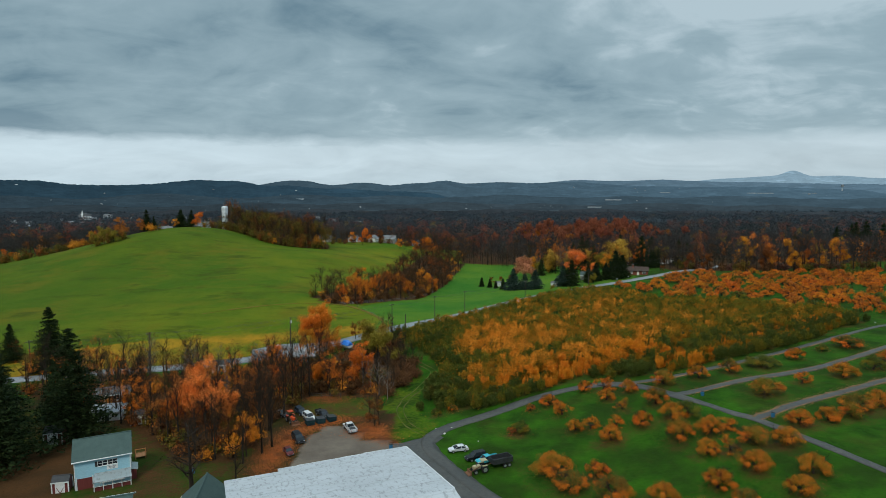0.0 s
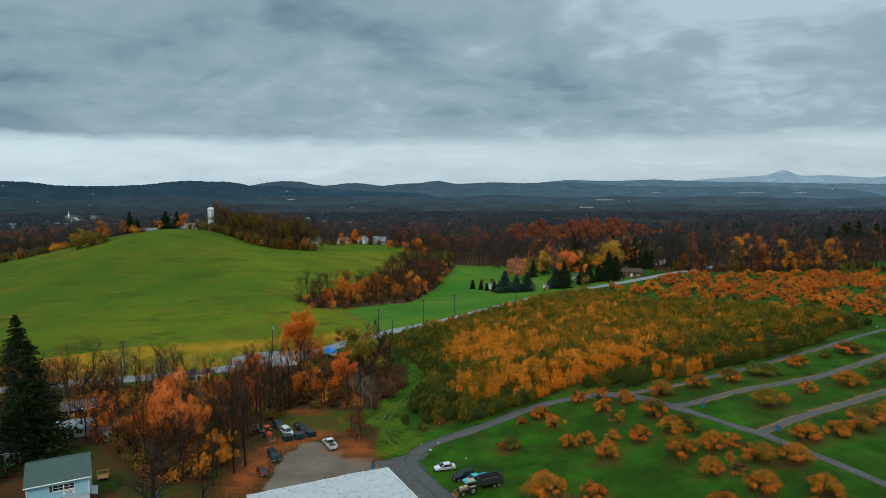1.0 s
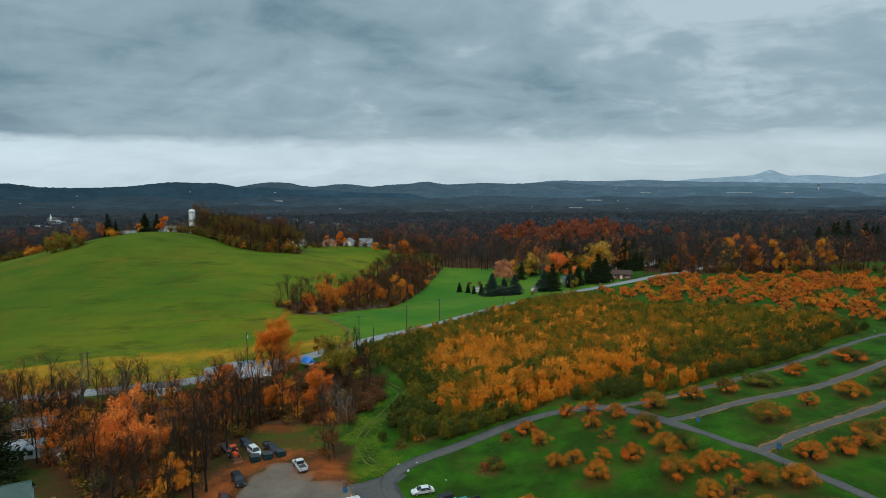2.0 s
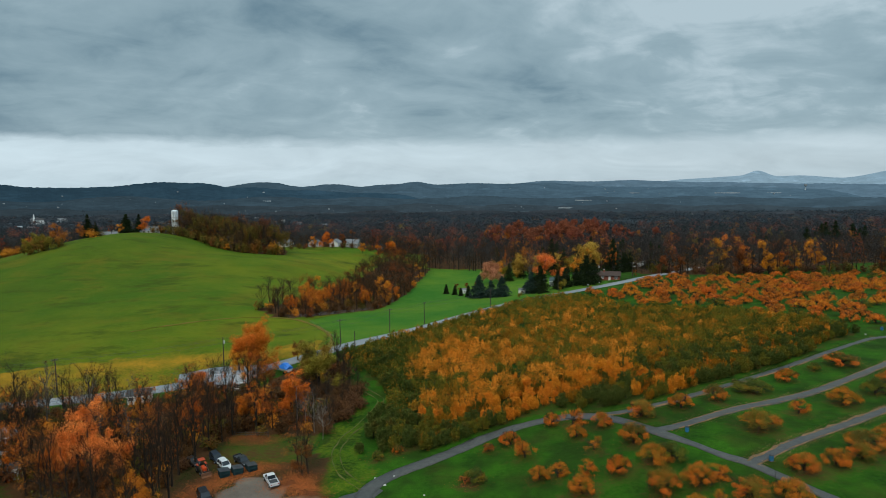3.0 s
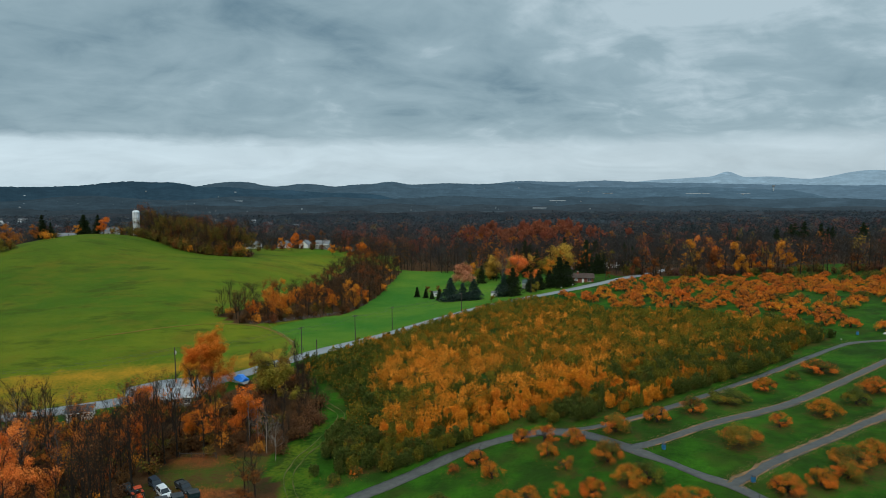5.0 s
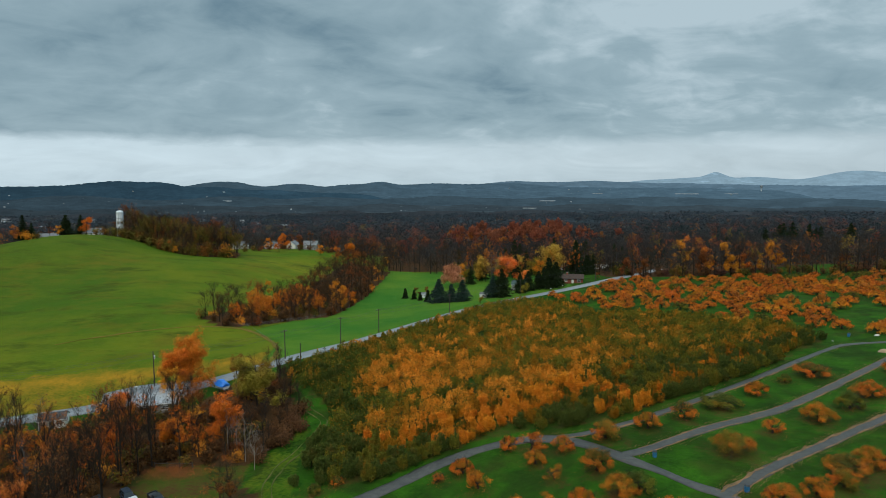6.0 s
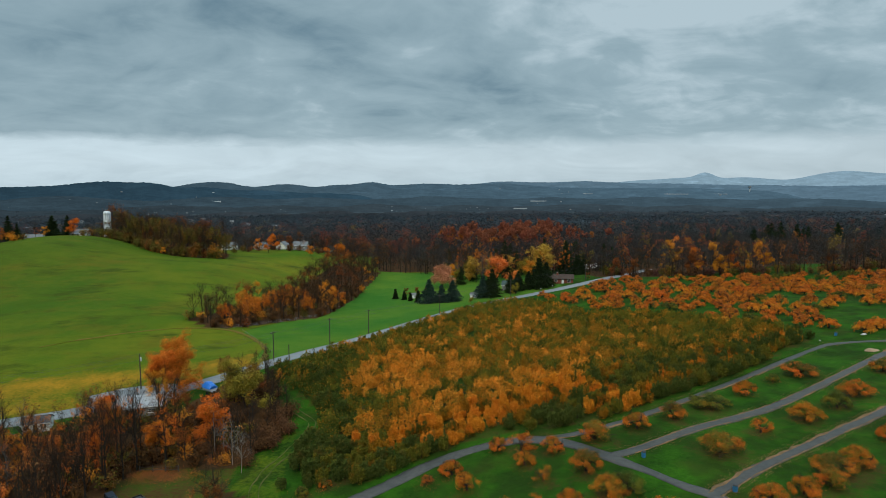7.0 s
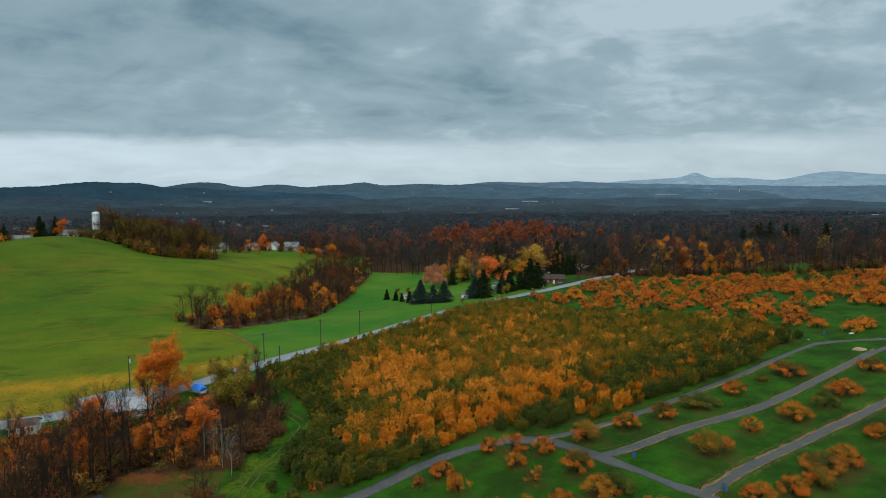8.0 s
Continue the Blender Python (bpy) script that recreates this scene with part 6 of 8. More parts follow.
M["steel"] = surface("galvanised_steel", (0.30, 0.31, 0.32), (0.40, 0.41, 0.42), 1.0, 0.45, 0.6)
M["rubber"] = surface("tyre_rubber", (0.018, 0.018, 0.019), (0.030, 0.030, 0.031), 2.0, 0.85)
M["chrome"] = surface("alloy_rim", (0.42, 0.43, 0.44), (0.52, 0.53, 0.54), 2.0, 0.35, 0.7)
M["lamp"] = glassy("headlight_glass", (0.55, 0.56, 0.56))
M["tail"] = glassy("tail_light", (0.32, 0.015, 0.012))
M["tarp_blue"] = surface("blue_tarpaulin", (0.012, 0.13, 0.52), (0.022, 0.20, 0.66), 0.9, 0.4, bump=0.5, dist=0.05)
M["can_blue"] = surface("blue_plastic", (0.020, 0.13, 0.26), (0.035, 0.18, 0.33), 1.5, 0.45)
M["dumpster"] = surface("dark_teal_steel", (0.012, 0.034, 0.038), (0.024, 0.050, 0.055), 1.0, 0.85, 0.0)
M["rust_metal"] = surface("rusty_steel", (0.12, 0.055, 0.03), (0.20, 0.09, 0.045), 1.2, 0.8, 0.2)
M["tank"] = surface("white_tank_paint", (0.50, 0.55, 0.58), (0.82, 0.86, 0.88), 0.6, 0.5, stretch=(1, 1, 0.25))
M["stone"] = surface("pale_stone", (0.40, 0.38, 0.35), (0.55, 0.53, 0.50), 1.5, 0.9)


def paint(name, col):
    m, nt, N, L, p = shader(name)
    f = noise_fac(nt, 1.2, 0.35, 0.65)
    L(mixed(nt, f, col, tuple(v * 0.82 for v in col)), p.inputs["Base Color"])
    p.inputs["Roughness"].default_value = 0.28
    p.inputs["Coat Weight"].default_value = 0.05
    p.inputs["Specular IOR Level"].default_value = 0.18
    return m


for key, col in (("car_white", (0.66, 0.67, 0.68)), ("car_black", (0.012, 0.013, 0.016)), ("car_grey", (0.028, 0.030, 0.032)), ("car_teal", (0.05, 0.42, 0.52)), ("car_orange", (0.60, 0.075, 0.020)), ("car_navy", (0.025, 0.035, 0.055)), ("car_cream", (0.42, 0.36, 0.22)), ("car_maroon", (0.12, 0.02, 0.02))):
    M[key] = paint(key, col)


def part(name, bm, mat, parent, label=""):
    me = bpy.data.meshes.new(name)
    bmesh.ops.recalc_face_normals(bm, faces=bm.faces)
    bm.to_mesh(me)
    bm.free()
    me.materials.append(mat)
    ob = new(name, me)
    ob.parent = parent
    if label:
        ob["label"] = label
    return ob


def root(name, m, label, category, group=""):
    ob = tagged(new(name), label, category, group)
    ob.matrix_basis = m
    ob.empty_display_size = 0.3
    return ob


def block(size, at=(0, 0, 0), turn=(0, 0, 0), bevel=0.0, bm=None):
    """A box centred at a place, with softened edges."""
    bm = bm or bmesh.new()
    made = bmesh.ops.create_cube(bm, size=1.0, matrix=pose(*at, *turn) @ Matrix.Diagonal((*size, 1)))
    if bevel:
        edges = {e for v in made["verts"] for e in v.link_edges}
        bmesh.ops.bevel(bm, geom=list(edges), offset=bevel, segments=1, affect="EDGES")
    return bm


def rod(a, b, r0, r1=None, sides=8, bm=None):
    """A tapered round bar from a to b."""
    bm = bm or bmesh.new()
    a, b = Vector(a), Vector(b)
    d = b - a
    m = Matrix.Translation((a + b) / 2) @ d.to_track_quat("Z", "Y").to_matrix().to_4x4()
    bmesh.ops.create_cone(bm, cap_ends=True, segments=sides, radius1=r0, radius2=r0 if r1 is None else r1, depth=d.length, matrix=m)
    return bm


def sheet(corners, thick, bm=None):
    """A slab under four or more corners."""
    bm = bm or bmesh.new()
    top = [bm.verts.new(c) for c in corners]
    low = [bm.verts.new((c[0], c[1], c[2] - thick)) for c in corners]
    bm.faces.new(top)
    bm.faces.new(low[::-1])
    n = len(top)
    for i in range(n):
        bm.faces.new((top[i], low[i], low[(i + 1) % n], top[(i + 1) % n]))
    return bm


def extruded(profile, axis_half, taper=None, bm=None):
    """A side profile (x, z) drawn out across y; taper gives each point its own half-width."""
    bm = bm or bmesh.new()
    w = taper or [axis_half] * len(profile)
    a = [bm.verts.new((x, -h, z)) for (x, z), h in zip(profile, w)]
    b = [bm.verts.new((x, h, z)) for (x, z), h in zip(profile, w)]
    bm.faces.new(a)
    bm.faces.new(b[::-1])
    n = len(a)
    for i in range(n):
        bm.faces.new((a[i], b[i], b[(i + 1) % n], a[(i + 1) % n]))
    return bm


def window(parent, at, w, h, facing=0, shutters="", panes=(2, 2)):
    """A window with frame, sill and panes on a wall; facing: degrees about z, 0 looks along -y."""
    m = pose(*at, 0, 0, facing)
    frame_bm = bmesh.new()
    for sx in (-1, 1):
        block((0.09, 0.10, h + 0.18), (sx * (w / 2 + 0.045), -0.05, 0), bm=frame_bm)
        block((w, 0.10, 0.09), (0, -0.05, sx * (h / 2 + 0.045)), bm=frame_bm)
    for k in range(1, panes[0]):
        block((0.06, 0.07, h), (-w / 2 + w * k / panes[0], -0.045, 0), bm=frame_bm)
    for k in range(1, panes[1]):
        block((w, 0.06, 0.05), (0, -0.045, -h / 2 + h * k / panes[1]), bm=frame_bm)
    win = part("window", frame_bm, M["white"], parent)
    win.matrix_basis = m
    part("pane", block((w, 0.03, h), (0, -0.015, 0)), M["pane"], win)
    part("sill", block((w + 0.3, 0.16, 0.06), (0, -0.08, -h / 2 - 0.12)), M["white"], win)
    if shutters:
        for sx in (-1, 1):
            part("shutter", block((0.42, 0.05, h + 0.1), (sx * (w / 2 + 0.32), -0.03, 0), bevel=0.01), M[shutters], win)
    return win


def gabled(name, x, y, turn, w, d, eave, ridge_h, wall, roof, label, category="house", over=0.35, windows=(), door=None, chimney=None, corner="", z=None, group="", roof_trim="white"):
    """A house with its ridge along its width: walls, two roof slopes, openings, chimney. windows: (x along the front, z, w, h[, side])."""
    g = root(name, pose(x, y, hgt(x, y) if z is None else z, 0, 0, turn), label, category, group)
    prof = [(-d / 2, -0.6), (-d / 2, eave), (0, ridge_h - 0.10), (d / 2, eave), (d / 2, -0.6)]
    bm = extruded(prof, w / 2)
    bm.transform(pose(0, 0, 0, 0, 0, 90))
    part("wall", bm, M[wall], g)
    rise = (ridge_h - eave) / (d / 2)
    for s, nm in ((-1, "roof"), (1, "roof")):
        e = s * (d / 2 + over)
        low = eave - rise * over
        c = [(-w / 2 - over, 0, ridge_h + 0.08), (w / 2 + over, 0, ridge_h + 0.08), (w / 2 + over, e, low + 0.08), (-w / 2 - over, e, low + 0.08)]
        r = part(nm, sheet(c if s > 0 else c[::-1], 0.14), M[roof], g)
        part("fascia", block((w + 2 * over, 0.05, 0.22), (0, e + s * 0.028, low - 0.02)), M[roof_trim], r)
    part("ridge_cap", block((w + 2 * over, 0.26, 0.08), (0, 0, ridge_h + 0.10), bevel=0.02), M[roof], g)
    for q in windows:
        wx, wz, ww, wh = q[:4]
        side = q[4] if len(q) > 4 else 0
        at, face = {0: ((wx, -d / 2, wz), 0), 1: ((w / 2, wx, wz), 90), 2: ((wx, d / 2, wz), 180), 3: ((-w / 2, wx, wz), -90)}[side]
        window(g, at, ww, wh, face, q[5] if len(q) > 5 else "", q[6] if len(q) > 6 else (2, 2))
    if door:
        dx, dw, dh, mat = door
        dd = part("door", block((dw, 0.08, dh), (dx, -d / 2 - 0.04, dh / 2)), M[mat], g)
        dd2 = bmesh.new()
        for sx in (-1, 1):
            block((0.1, 0.1, dh + 0.1), (dx + sx * (dw / 2 + 0.05), -d / 2 - 0.05, dh / 2 + 0.05), bm=dd2)
        block((dw + 0.2, 0.1, 0.1), (dx, -d / 2 - 0.05, dh + 0.05), bm=dd2)
        part("door_frame", dd2, M["white"], g)
    if chimney:
        cx, cy, ch = chimney
        ck = part("chimney", block((0.9, 0.7, ch), (cx, cy, ridge_h + ch / 2 - 0.9), bevel=0.02), M["brick_red"], g)
        part("cap", block((1.05, 0.85, 0.12), (cx, cy, ridge_h + ch - 0.87)), M["stone"], ck)
    if corner:
        for sx in (-1, 1):
            for sy in (-1, 1):
                part("corner_board", block((0.16, 0.16, eave), (sx * w / 2, sy * d / 2, eave / 2 - 0.05)), M[corner], g)
    return g


# ---- farm buildings below the start ----


def build_barn():
    """Long low barn: its back eave faces the dirt lot, the roof rises gently towards the start of the flight."""
    turn = 22.0
    g = root("barn", pose(-6.6, 103.6, 0, 0, 0, turn), "long barn with a streaked white sheet metal roof", "barn")
    length, deep, z0, z1 = 22.0, 22.0, 5.9, 8.7
    wall = bmesh.new()
    extr = [(-2.4, -2.2), (-2.4, z0 - 0.25), (-deep, z1 - 0.25), (-2 * deep, z0 - 0.25), (-2 * deep, -2.2)]
    extruded(extr, (length + 7.4) / 2, bm=wall)
    wall.transform(pose(-(length + 7.4) / 2 - 0.3, 0, 0, 0, 0, 90))
    part("wall", wall, M["grey_wall"], g, "grey boarded wall")
    # sheets laid from the right; each course starts a little further back
    starts = [0.0, 3.9, 7.8, 11.6, 15.4, 19.0, 22.2, 30.5]
    backs = [0.0, 0.12, -0.10, -0.32, -0.36, -0.62, -2.0, -2.05]
    for k in range(7):
        x0, x1, b = -starts[k], -starts[k + 1] + 0.01, backs[k]
        zz = z0 + (-b) * (z1 - z0) / deep + 0.012 * (k % 2)
        r = part("roof_sheet", sheet([(x1, b, zz), (x0, b, zz), (x0, -deep, z1 + 0.012 * (k % 2)), (x1, -deep, z1 + 0.012 * (k % 2))], 0.09), M["barn_roof"], g)
        part("roof_edge", block((x0 - x1, 0.06, 0.22), ((x0 + x1) / 2, b + 0.034, zz - 0.10)), M["white"], r)
        n = 6
        for j in range(1, n):
            s = -deep * j / n
            part("seam", block((x0 - x1 - 0.05, 0.12, 0.03), ((x0 + x1) / 2, s + 0.3, z0 + (z1 - z0) * j / n - 0.02), (math.degrees(math.atan2(z0 - z1, deep)), 0, 0)), M["barn_roof"], r)
    part("roof_slope", sheet([(-30.5, -deep - 0.01, z1), (0, -deep - 0.01, z1), (0, -2 * deep, z0), (-30.5, -2 * deep, z0)], 0.09), M["barn_roof"], g)
    part("verge", block((0.10, deep, 0.26), (0.06, -deep / 2, (z0 + z1) / 2 - 0.08), (math.degrees(math.atan2(z0 - z1, deep)), 0, 0)), M["white"], g)


build_barn()


def build_blue_house():
    g = gabled("farm_shop", -62.6, 107.4, 27, 9.4, 8.0, 5.9, 8.5, "blue_siding", "green_roof", "pale blue two-storey farm shop with a dark green roof", "house", 0.4,
               windows=[(0.0, 4.55, 1.5, 0.95, 0, "dark_metal", (2, 2)), (1.68, 4.55, 1.5, 0.95, 0, "", (2, 2)), (1.0, 3.8, 1.0, 1.2, 1), (-1.6, 3.8, 1.0, 1.2, 1)], corner="white", z=-1.65)
    part("signboard", block((1.9, 0.06, 0.75), (1.6, -4.05, 3.45), bevel=0.02), M["white"], g, "white signboard with unreadable lines")
    for k in range(3):
        part("sign_line", block((1.3 - 0.25 * k, 0.02, 0.10), (1.6, -4.09, 3.65 - 0.2 * k)), M["grey_wall"], g)
    part("garage_door", block((2.5, 0.08, 2.2), (-3.1, -4.04, 1.1)), M["red_siding"], g, "dark red sliding door")
    for sx in (-4.45, -1.75):
        part("porch_post", block((0.16, 0.16, 2.5), (sx, -4.1, 1.25)), M["white"], g)
    part("porch_roof", sheet([(-1.5, -4.0, 2.75), (4.7, -4.0, 2.75), (4.9, -6.6, 2.0), (-1.7, -6.6, 2.0)][::-1], 0.10), M["porch_roof"], g, "weathered grey sheet metal porch roof")
    for k in range(5):
        part("porch_post", block((0.14, 0.14, 2.0), (-1.5 + k * 1.55, -6.4, 1.0)), M["white"], g)
    part("shop_front", block((6.0, 0.10, 1.0), (1.6, -6.25, 0.5)), M["red_siding"], g)
    part("porch_rail", block((6.3, 0.08, 0.08), (1.6, -6.48, 1.08)), M["white"], g)
    for k in range(13):
        part("letter_plate", block((0.22, 0.03, 0.2), (-0.4 + k * 0.33, -6.64, 1.82)), M["white"], g)
    part("red_lean_to", block((1.0, 3.2, 2.0), (5.2, -2.3, 1.0), bevel=0.02), M["red_siding"], g)
    part("lean_to_roof", sheet([(4.7, -4.0, 2.4), (6.0, -4.0, 2.05), (6.0, -0.6, 2.05), (4.7, -0.6, 2.4)], 0.08), M["porch_roof"], g)
    part("gutter", block((9.9, 0.12, 0.12), (0, -4.47, 5.62), bevel=0.03), M["white"], g)
    g.matrix_basis = g.matrix_basis @ Matrix.Scale(0.93, 4)
    return g


build_blue_house()


def garden_shed(x, y, turn, s=1.0, label="small dark red garden shed with white trim"):
    g = gabled("garden_shed", x, y, turn, 2.6 * s, 2.2 * s, 2.0 * s, 2.7 * s, "red_siding", "dark_roof", label, "shed", 0.12, corner="white", door=(0, 1.3 * s, 1.7 * s, "white"), group="garden sheds")
    for sx in (-1, 1):
        part("door_brace", block((0.10, 0.04, 1.0 * s), (sx * 0.3 * s, -1.1 * s - 0.10, 0.5 * s), (0, sx * 28, 0)), M["red_siding"], g)
    return g


garden_shed(-67.4, 102.6, 14)
garden_shed(-70.6, 135.9, 24, 1.12, "red garden shed with a white door under trees")
garden_shed(-82.5, 124.5, 12, 1.35, "dark red shed in the shade of spruces")
gabled("farm_cottage", -37.6, 90.3, 100, 7.5, 7.0, 3.2, 6.3, "grey_wall", "green_roof", "small grey building with a dark green roof", "house", 0.5, windows=[(0, 1.8, 1.2, 1.0, 2)])
gabled("farm_stand", -54.8, 89.2, 22, 11.5, 7.5, 3.0, 4.6, "red_siding", "green_roof", "low farm stand with a dark green roof", "house", 0.5, windows=[(-2, 1.6, 1.2, 1.0, 2), (2, 1.6, 1.2, 1.0, 2)])
gabled("road_building", -45.5, 188.6, 10, 9.5, 8.5, 2.6, 3.5, "grey_wall", "flat_roof", "low building beside the road with a pale grey roof", "building", 0.5, windows=[(-2, 1.4, 1.4, 0.9), (2, 1.4, 1.4, 0.9)])
gabled("white_cottage", -68.5, 184.0, 14, 5.6, 4.2, 2.3, 3.3, "white", "dark_roof", "small white cottage behind the trees", "house", 0.3, windows=[(-1.8, 1.5, 1.1, 1.0), (1.6, 1.5, 1.1, 1.0), (0, 1.5, 1.0, 1.0, 1)], door=(0, 0.9, 2.0, "dark_metal"))
gabled("grey_outbuilding", -86, 154, 20, 8, 5, 2.6, 3.8, "brick_red", "grey_roof", "brown outbuilding with a grey roof", "building", 0.3, windows=[(-1.8, 1.5, 1.1, 1.0), (1.6, 1.5, 1.1, 1.0)])
gabled("white_cottage", -79.5, 140, 15, 6.5, 5.0, 2.4, 3.4, "white", "flat_roof", "white outbuilding half hidden by spruces", "house", 0.3, windows=[(-1.6, 1.4, 1.0, 0.9), (1.6, 1.4, 1.0, 0.9)], door=(0, 0.9, 2.0, "dark_metal"))


def picnic_table(x, y, turn):
    g = root("timber_deck", pose(x, y, hgt(x, y), 0, 0, turn), "orange timber deck with a rail beside the shop", "deck")
    for k in range(6):
        part("plank", block((2.0, 0.30, 0.05), (0, -0.8 + k * 0.32, 0.45), bevel=0.01), M["wood_new"], g)
    for sx in (-0.9, 0.9):
        for sy in (-0.85, 0.85):
            part("post", block((0.12, 0.12, 1.4), (sx, sy, 0.7)), M["wood_new"], g)
    for sy in (-0.85, 0.85):
        part("rail", block((1.9, 0.06, 0.10), (0, sy, 1.3)), M["wood_new"], g)


picnic_table(-60.2, 116.0, 27)

# ---- houses along the road and on the hill ----
g = gabled("brick_ranch_house", 113.2, 354, -14, 13.5, 8.0, 2.9, 4.6, "brick_red", "brown_roof", "long red brick ranch house with a brown roof", "house", 0.6,
           windows=[(-5, 1.6, 1.3, 1.1), (-2.4, 1.6, 1.3, 1.1), (4.6, 1.6, 1.8, 1.2)], door=(1.2, 1.0, 2.1, "white"), chimney=(-1.5, -0.8, 2.0), roof_trim="brown_roof")
gabled("roadside_garage", 84, 352, -20, 6.5, 6.0, 2.6, 4.4, "grey_wall", "green_roof", "small garage with a dull green roof", "garage", 0.3, windows=[(0, 1.6, 1.2, 1.0)])
gabled("garden_shed", 33.5, 362, 12, 3.6, 2.8, 2.0, 2.8, "white", "grey_roof", "small white shed behind the evergreens", "shed", 0.15, windows=[(0, 1.2, 0.8, 0.7)])
gabled("garden_shed", 62.5, 337, -20, 3.6, 2.6, 1.9, 2.7, "white", "grey_roof", "small white shed beside the road", "shed", 0.15, windows=[(0, 1.2, 0.8, 0.7)])
WINS = [(-3.6, 1.6, 1.1, 1.3), (3.6, 1.6, 1.1, 1.3), (-3.6, 4.3, 1.1, 1.3), (0, 4.3, 1.1, 1.3), (3.6, 4.3, 1.1, 1.3), (0, 4.3, 1.1, 1.3, 1), (0, 4.3, 1.1, 1.3, 3)]
for x, y, turn, wall, roof, label in (
        (-66, 572, 80, "white", "grey_roof", "white two-storey house with a grey roof"), (-50, 566, -8, "grey_wall", "grey_roof", "grey house with a wide roof"), (-85, 577, 70, "white", "grey_roof", "white gabled house among bare trees"),
        (-112, 577, 30, "white", "grey_roof", "white house behind the hill wood"), (-24, 598, 8, "grey_wall", "dark_roof", "grey house among autumn trees"), (168, 462, 30, "white", "grey_roof", "white house among tall woods"),         (140, 446, -10, "brick_red", "dark_roof", "brick house with a dark roof behind the gold tree"), (100, 436, 0, "brick_red", "grey_roof", "brick house with a grey roof"), (-259, 500, 10, "white", "flat_roof", "pale low house on the hill crest"), (-200, 503, 5, "white", "grey_roof", "white house behind the hill crest"),
        (-231, 503, 5, "white", "grey_roof", "white house behind the hill crest"), (-345, 455, 60, "grey_wall", "grey_roof", "grey house below the hill"), (176, 478, 20, "white", "grey_roof", "white house among autumn woods")):
    low_house = "low" in label
    gabled("house", x, y, turn, 12.0, 8.0, 2.8 if low_house else 5.4, 4.4 if low_house else 8.4, wall, roof, label, "house", 0.4, windows=[q for q in WINS if not low_house or q[1] < 3], door=(0, 1.0, 2.1, "dark_metal"), chimney=(2.5, 0.8, 1.6), z=hgt(x, y) - (2.6 if y < 504 and x < -190 else 0.0))

M["town_roof"] = surface("far_grey_roof", (0.13, 0.155, 0.17), (0.22, 0.245, 0.26), 0.5, 0.9, vary=0.4)
# town walls are a dull blue-grey: the distance haze is put into their colour
M["town_wall"] = surface("hazed_town_wall", (0.20, 0.235, 0.25), (0.36, 0.395, 0.41), 0.5, 0.9, vary=0.5)
TOWN_WALL = ("town_wall", "town_wall", "grey_wall")
for x, y, lx, dy, h, turn, tone in TOWN:
    gabled("town_house", x, y, turn * 0.25, lx, dy, h, h + dy * 0.28, TOWN_WALL[tone], "grey_roof" if tone else "flat_roof", "far pale building in the valley town", "house", 0.3,
           windows=[(lx * k / 3 - lx / 2, h * 0.5, 1.4, 1.6) for k in (1, 2)] if y < 1250 else (), z=hgt(x, y) + 2, group="valley town")


def on_slope(hill, bearing, back):
    """A spot on the near side of a far hill: back is the share of its distance in front of the crest."""
    d, az, top = RIDGES[hill]
    rise = np.interp(back, [-0.16, -0.10, -0.05, -0.018, 0.0], [0.0, 0.35, 0.72, 0.93, 1.0])
    a, r = radians(bearing), d * (1 + back)
    return math.sin(a) * r, math.cos(a) * r, float(-45 + (np.interp(bearing, az, top) + 45) * rise)


for hill, bearing, spread_deg, n, size in (("valley_near", -20, 4, 5, 0.7), ("valley_near", 14, 8, 5, 0.7), ("valley_middle", -19, 3.5, 9, 0.85), ("valley_middle", -9, 4, 7, 0.85), ("valley_middle", 3, 1.6, 9, 0.8), ("valley_middle", 10.5, 1.8, 12, 0.8), ("valley_middle", 24, 5, 5, 0.9),
                                          ("valley_far", -21, 5, 10, 1.0), ("valley_far", -13, 3, 8, 1.0), ("valley_far", -30, 4, 7, 1.0), ("valley_far", 20, 6, 8, 1.1), ("hill_west", -28, 6, 6, 1.0), ("hill_west", -13, 4, 4, 1.0), ("hill_middle", 14, 7, 10, 1.5), ("hill_middle", 26, 5, 8, 1.6)):
    for _ in range(n):
        x, y, z = on_slope("backdrop_" + hill, bearing + rng_town.normal(0, spread_deg), rng_town.uniform(-0.07, -0.02))
        size *= rng_town.uniform(0.45, 1.0)
        lx, dy, h = rng_town.uniform(5, 9) * size, rng_town.uniform(3, 5) * size, rng_town.uniform(1.8, 3.2) * size
        gabled("town_house", x, y, rng_town.uniform(0, 45), lx, dy, h, h + dy * 0.28, TOWN_WALL[int(rng_town.integers(0, 3))], "town_roof" if rng_town.random() < 0.7 else "flat_roof", "far pale building on the valley side", "house", 0.3, z=z, group="valley town")
for hill, bearing, back, lx in (("valley_far", -13.2, -0.045, 26), ("valley_middle", 14.0, -0.03, 40), ("valley_far", 15.6, -0.04, 55), ("hill_middle", 27.5, -0.06, 110), ("hill_middle", 31, -0.05, 60), ("hill_middle", 20, -0.06, 50)):
    x, y, z = on_slope("backdrop_" + hill, bearing, back)
    gabled("long_shed", x, y, -bearing, lx, 8, 1.4, 3.0, "town_wall", "town_roof", "long low pale building far across the valley", "building", 0.3, z=z, group="valley town")
x, y, z = on_slope("backdrop_hill_middle", 33.2, -0.02)
g = root("far_water_tower", pose(x, y, z), "pale blue water tower far across the valley", "water tower")
part("column", rod((0, 0, -4), (0, 0, 18), 3.2, 2.8, 12), M["town_wall"], g)
part("tank", rod((0, 0, 18), (0, 0, 27), 7.0, 6.5, 16), M["town_wall"], g)
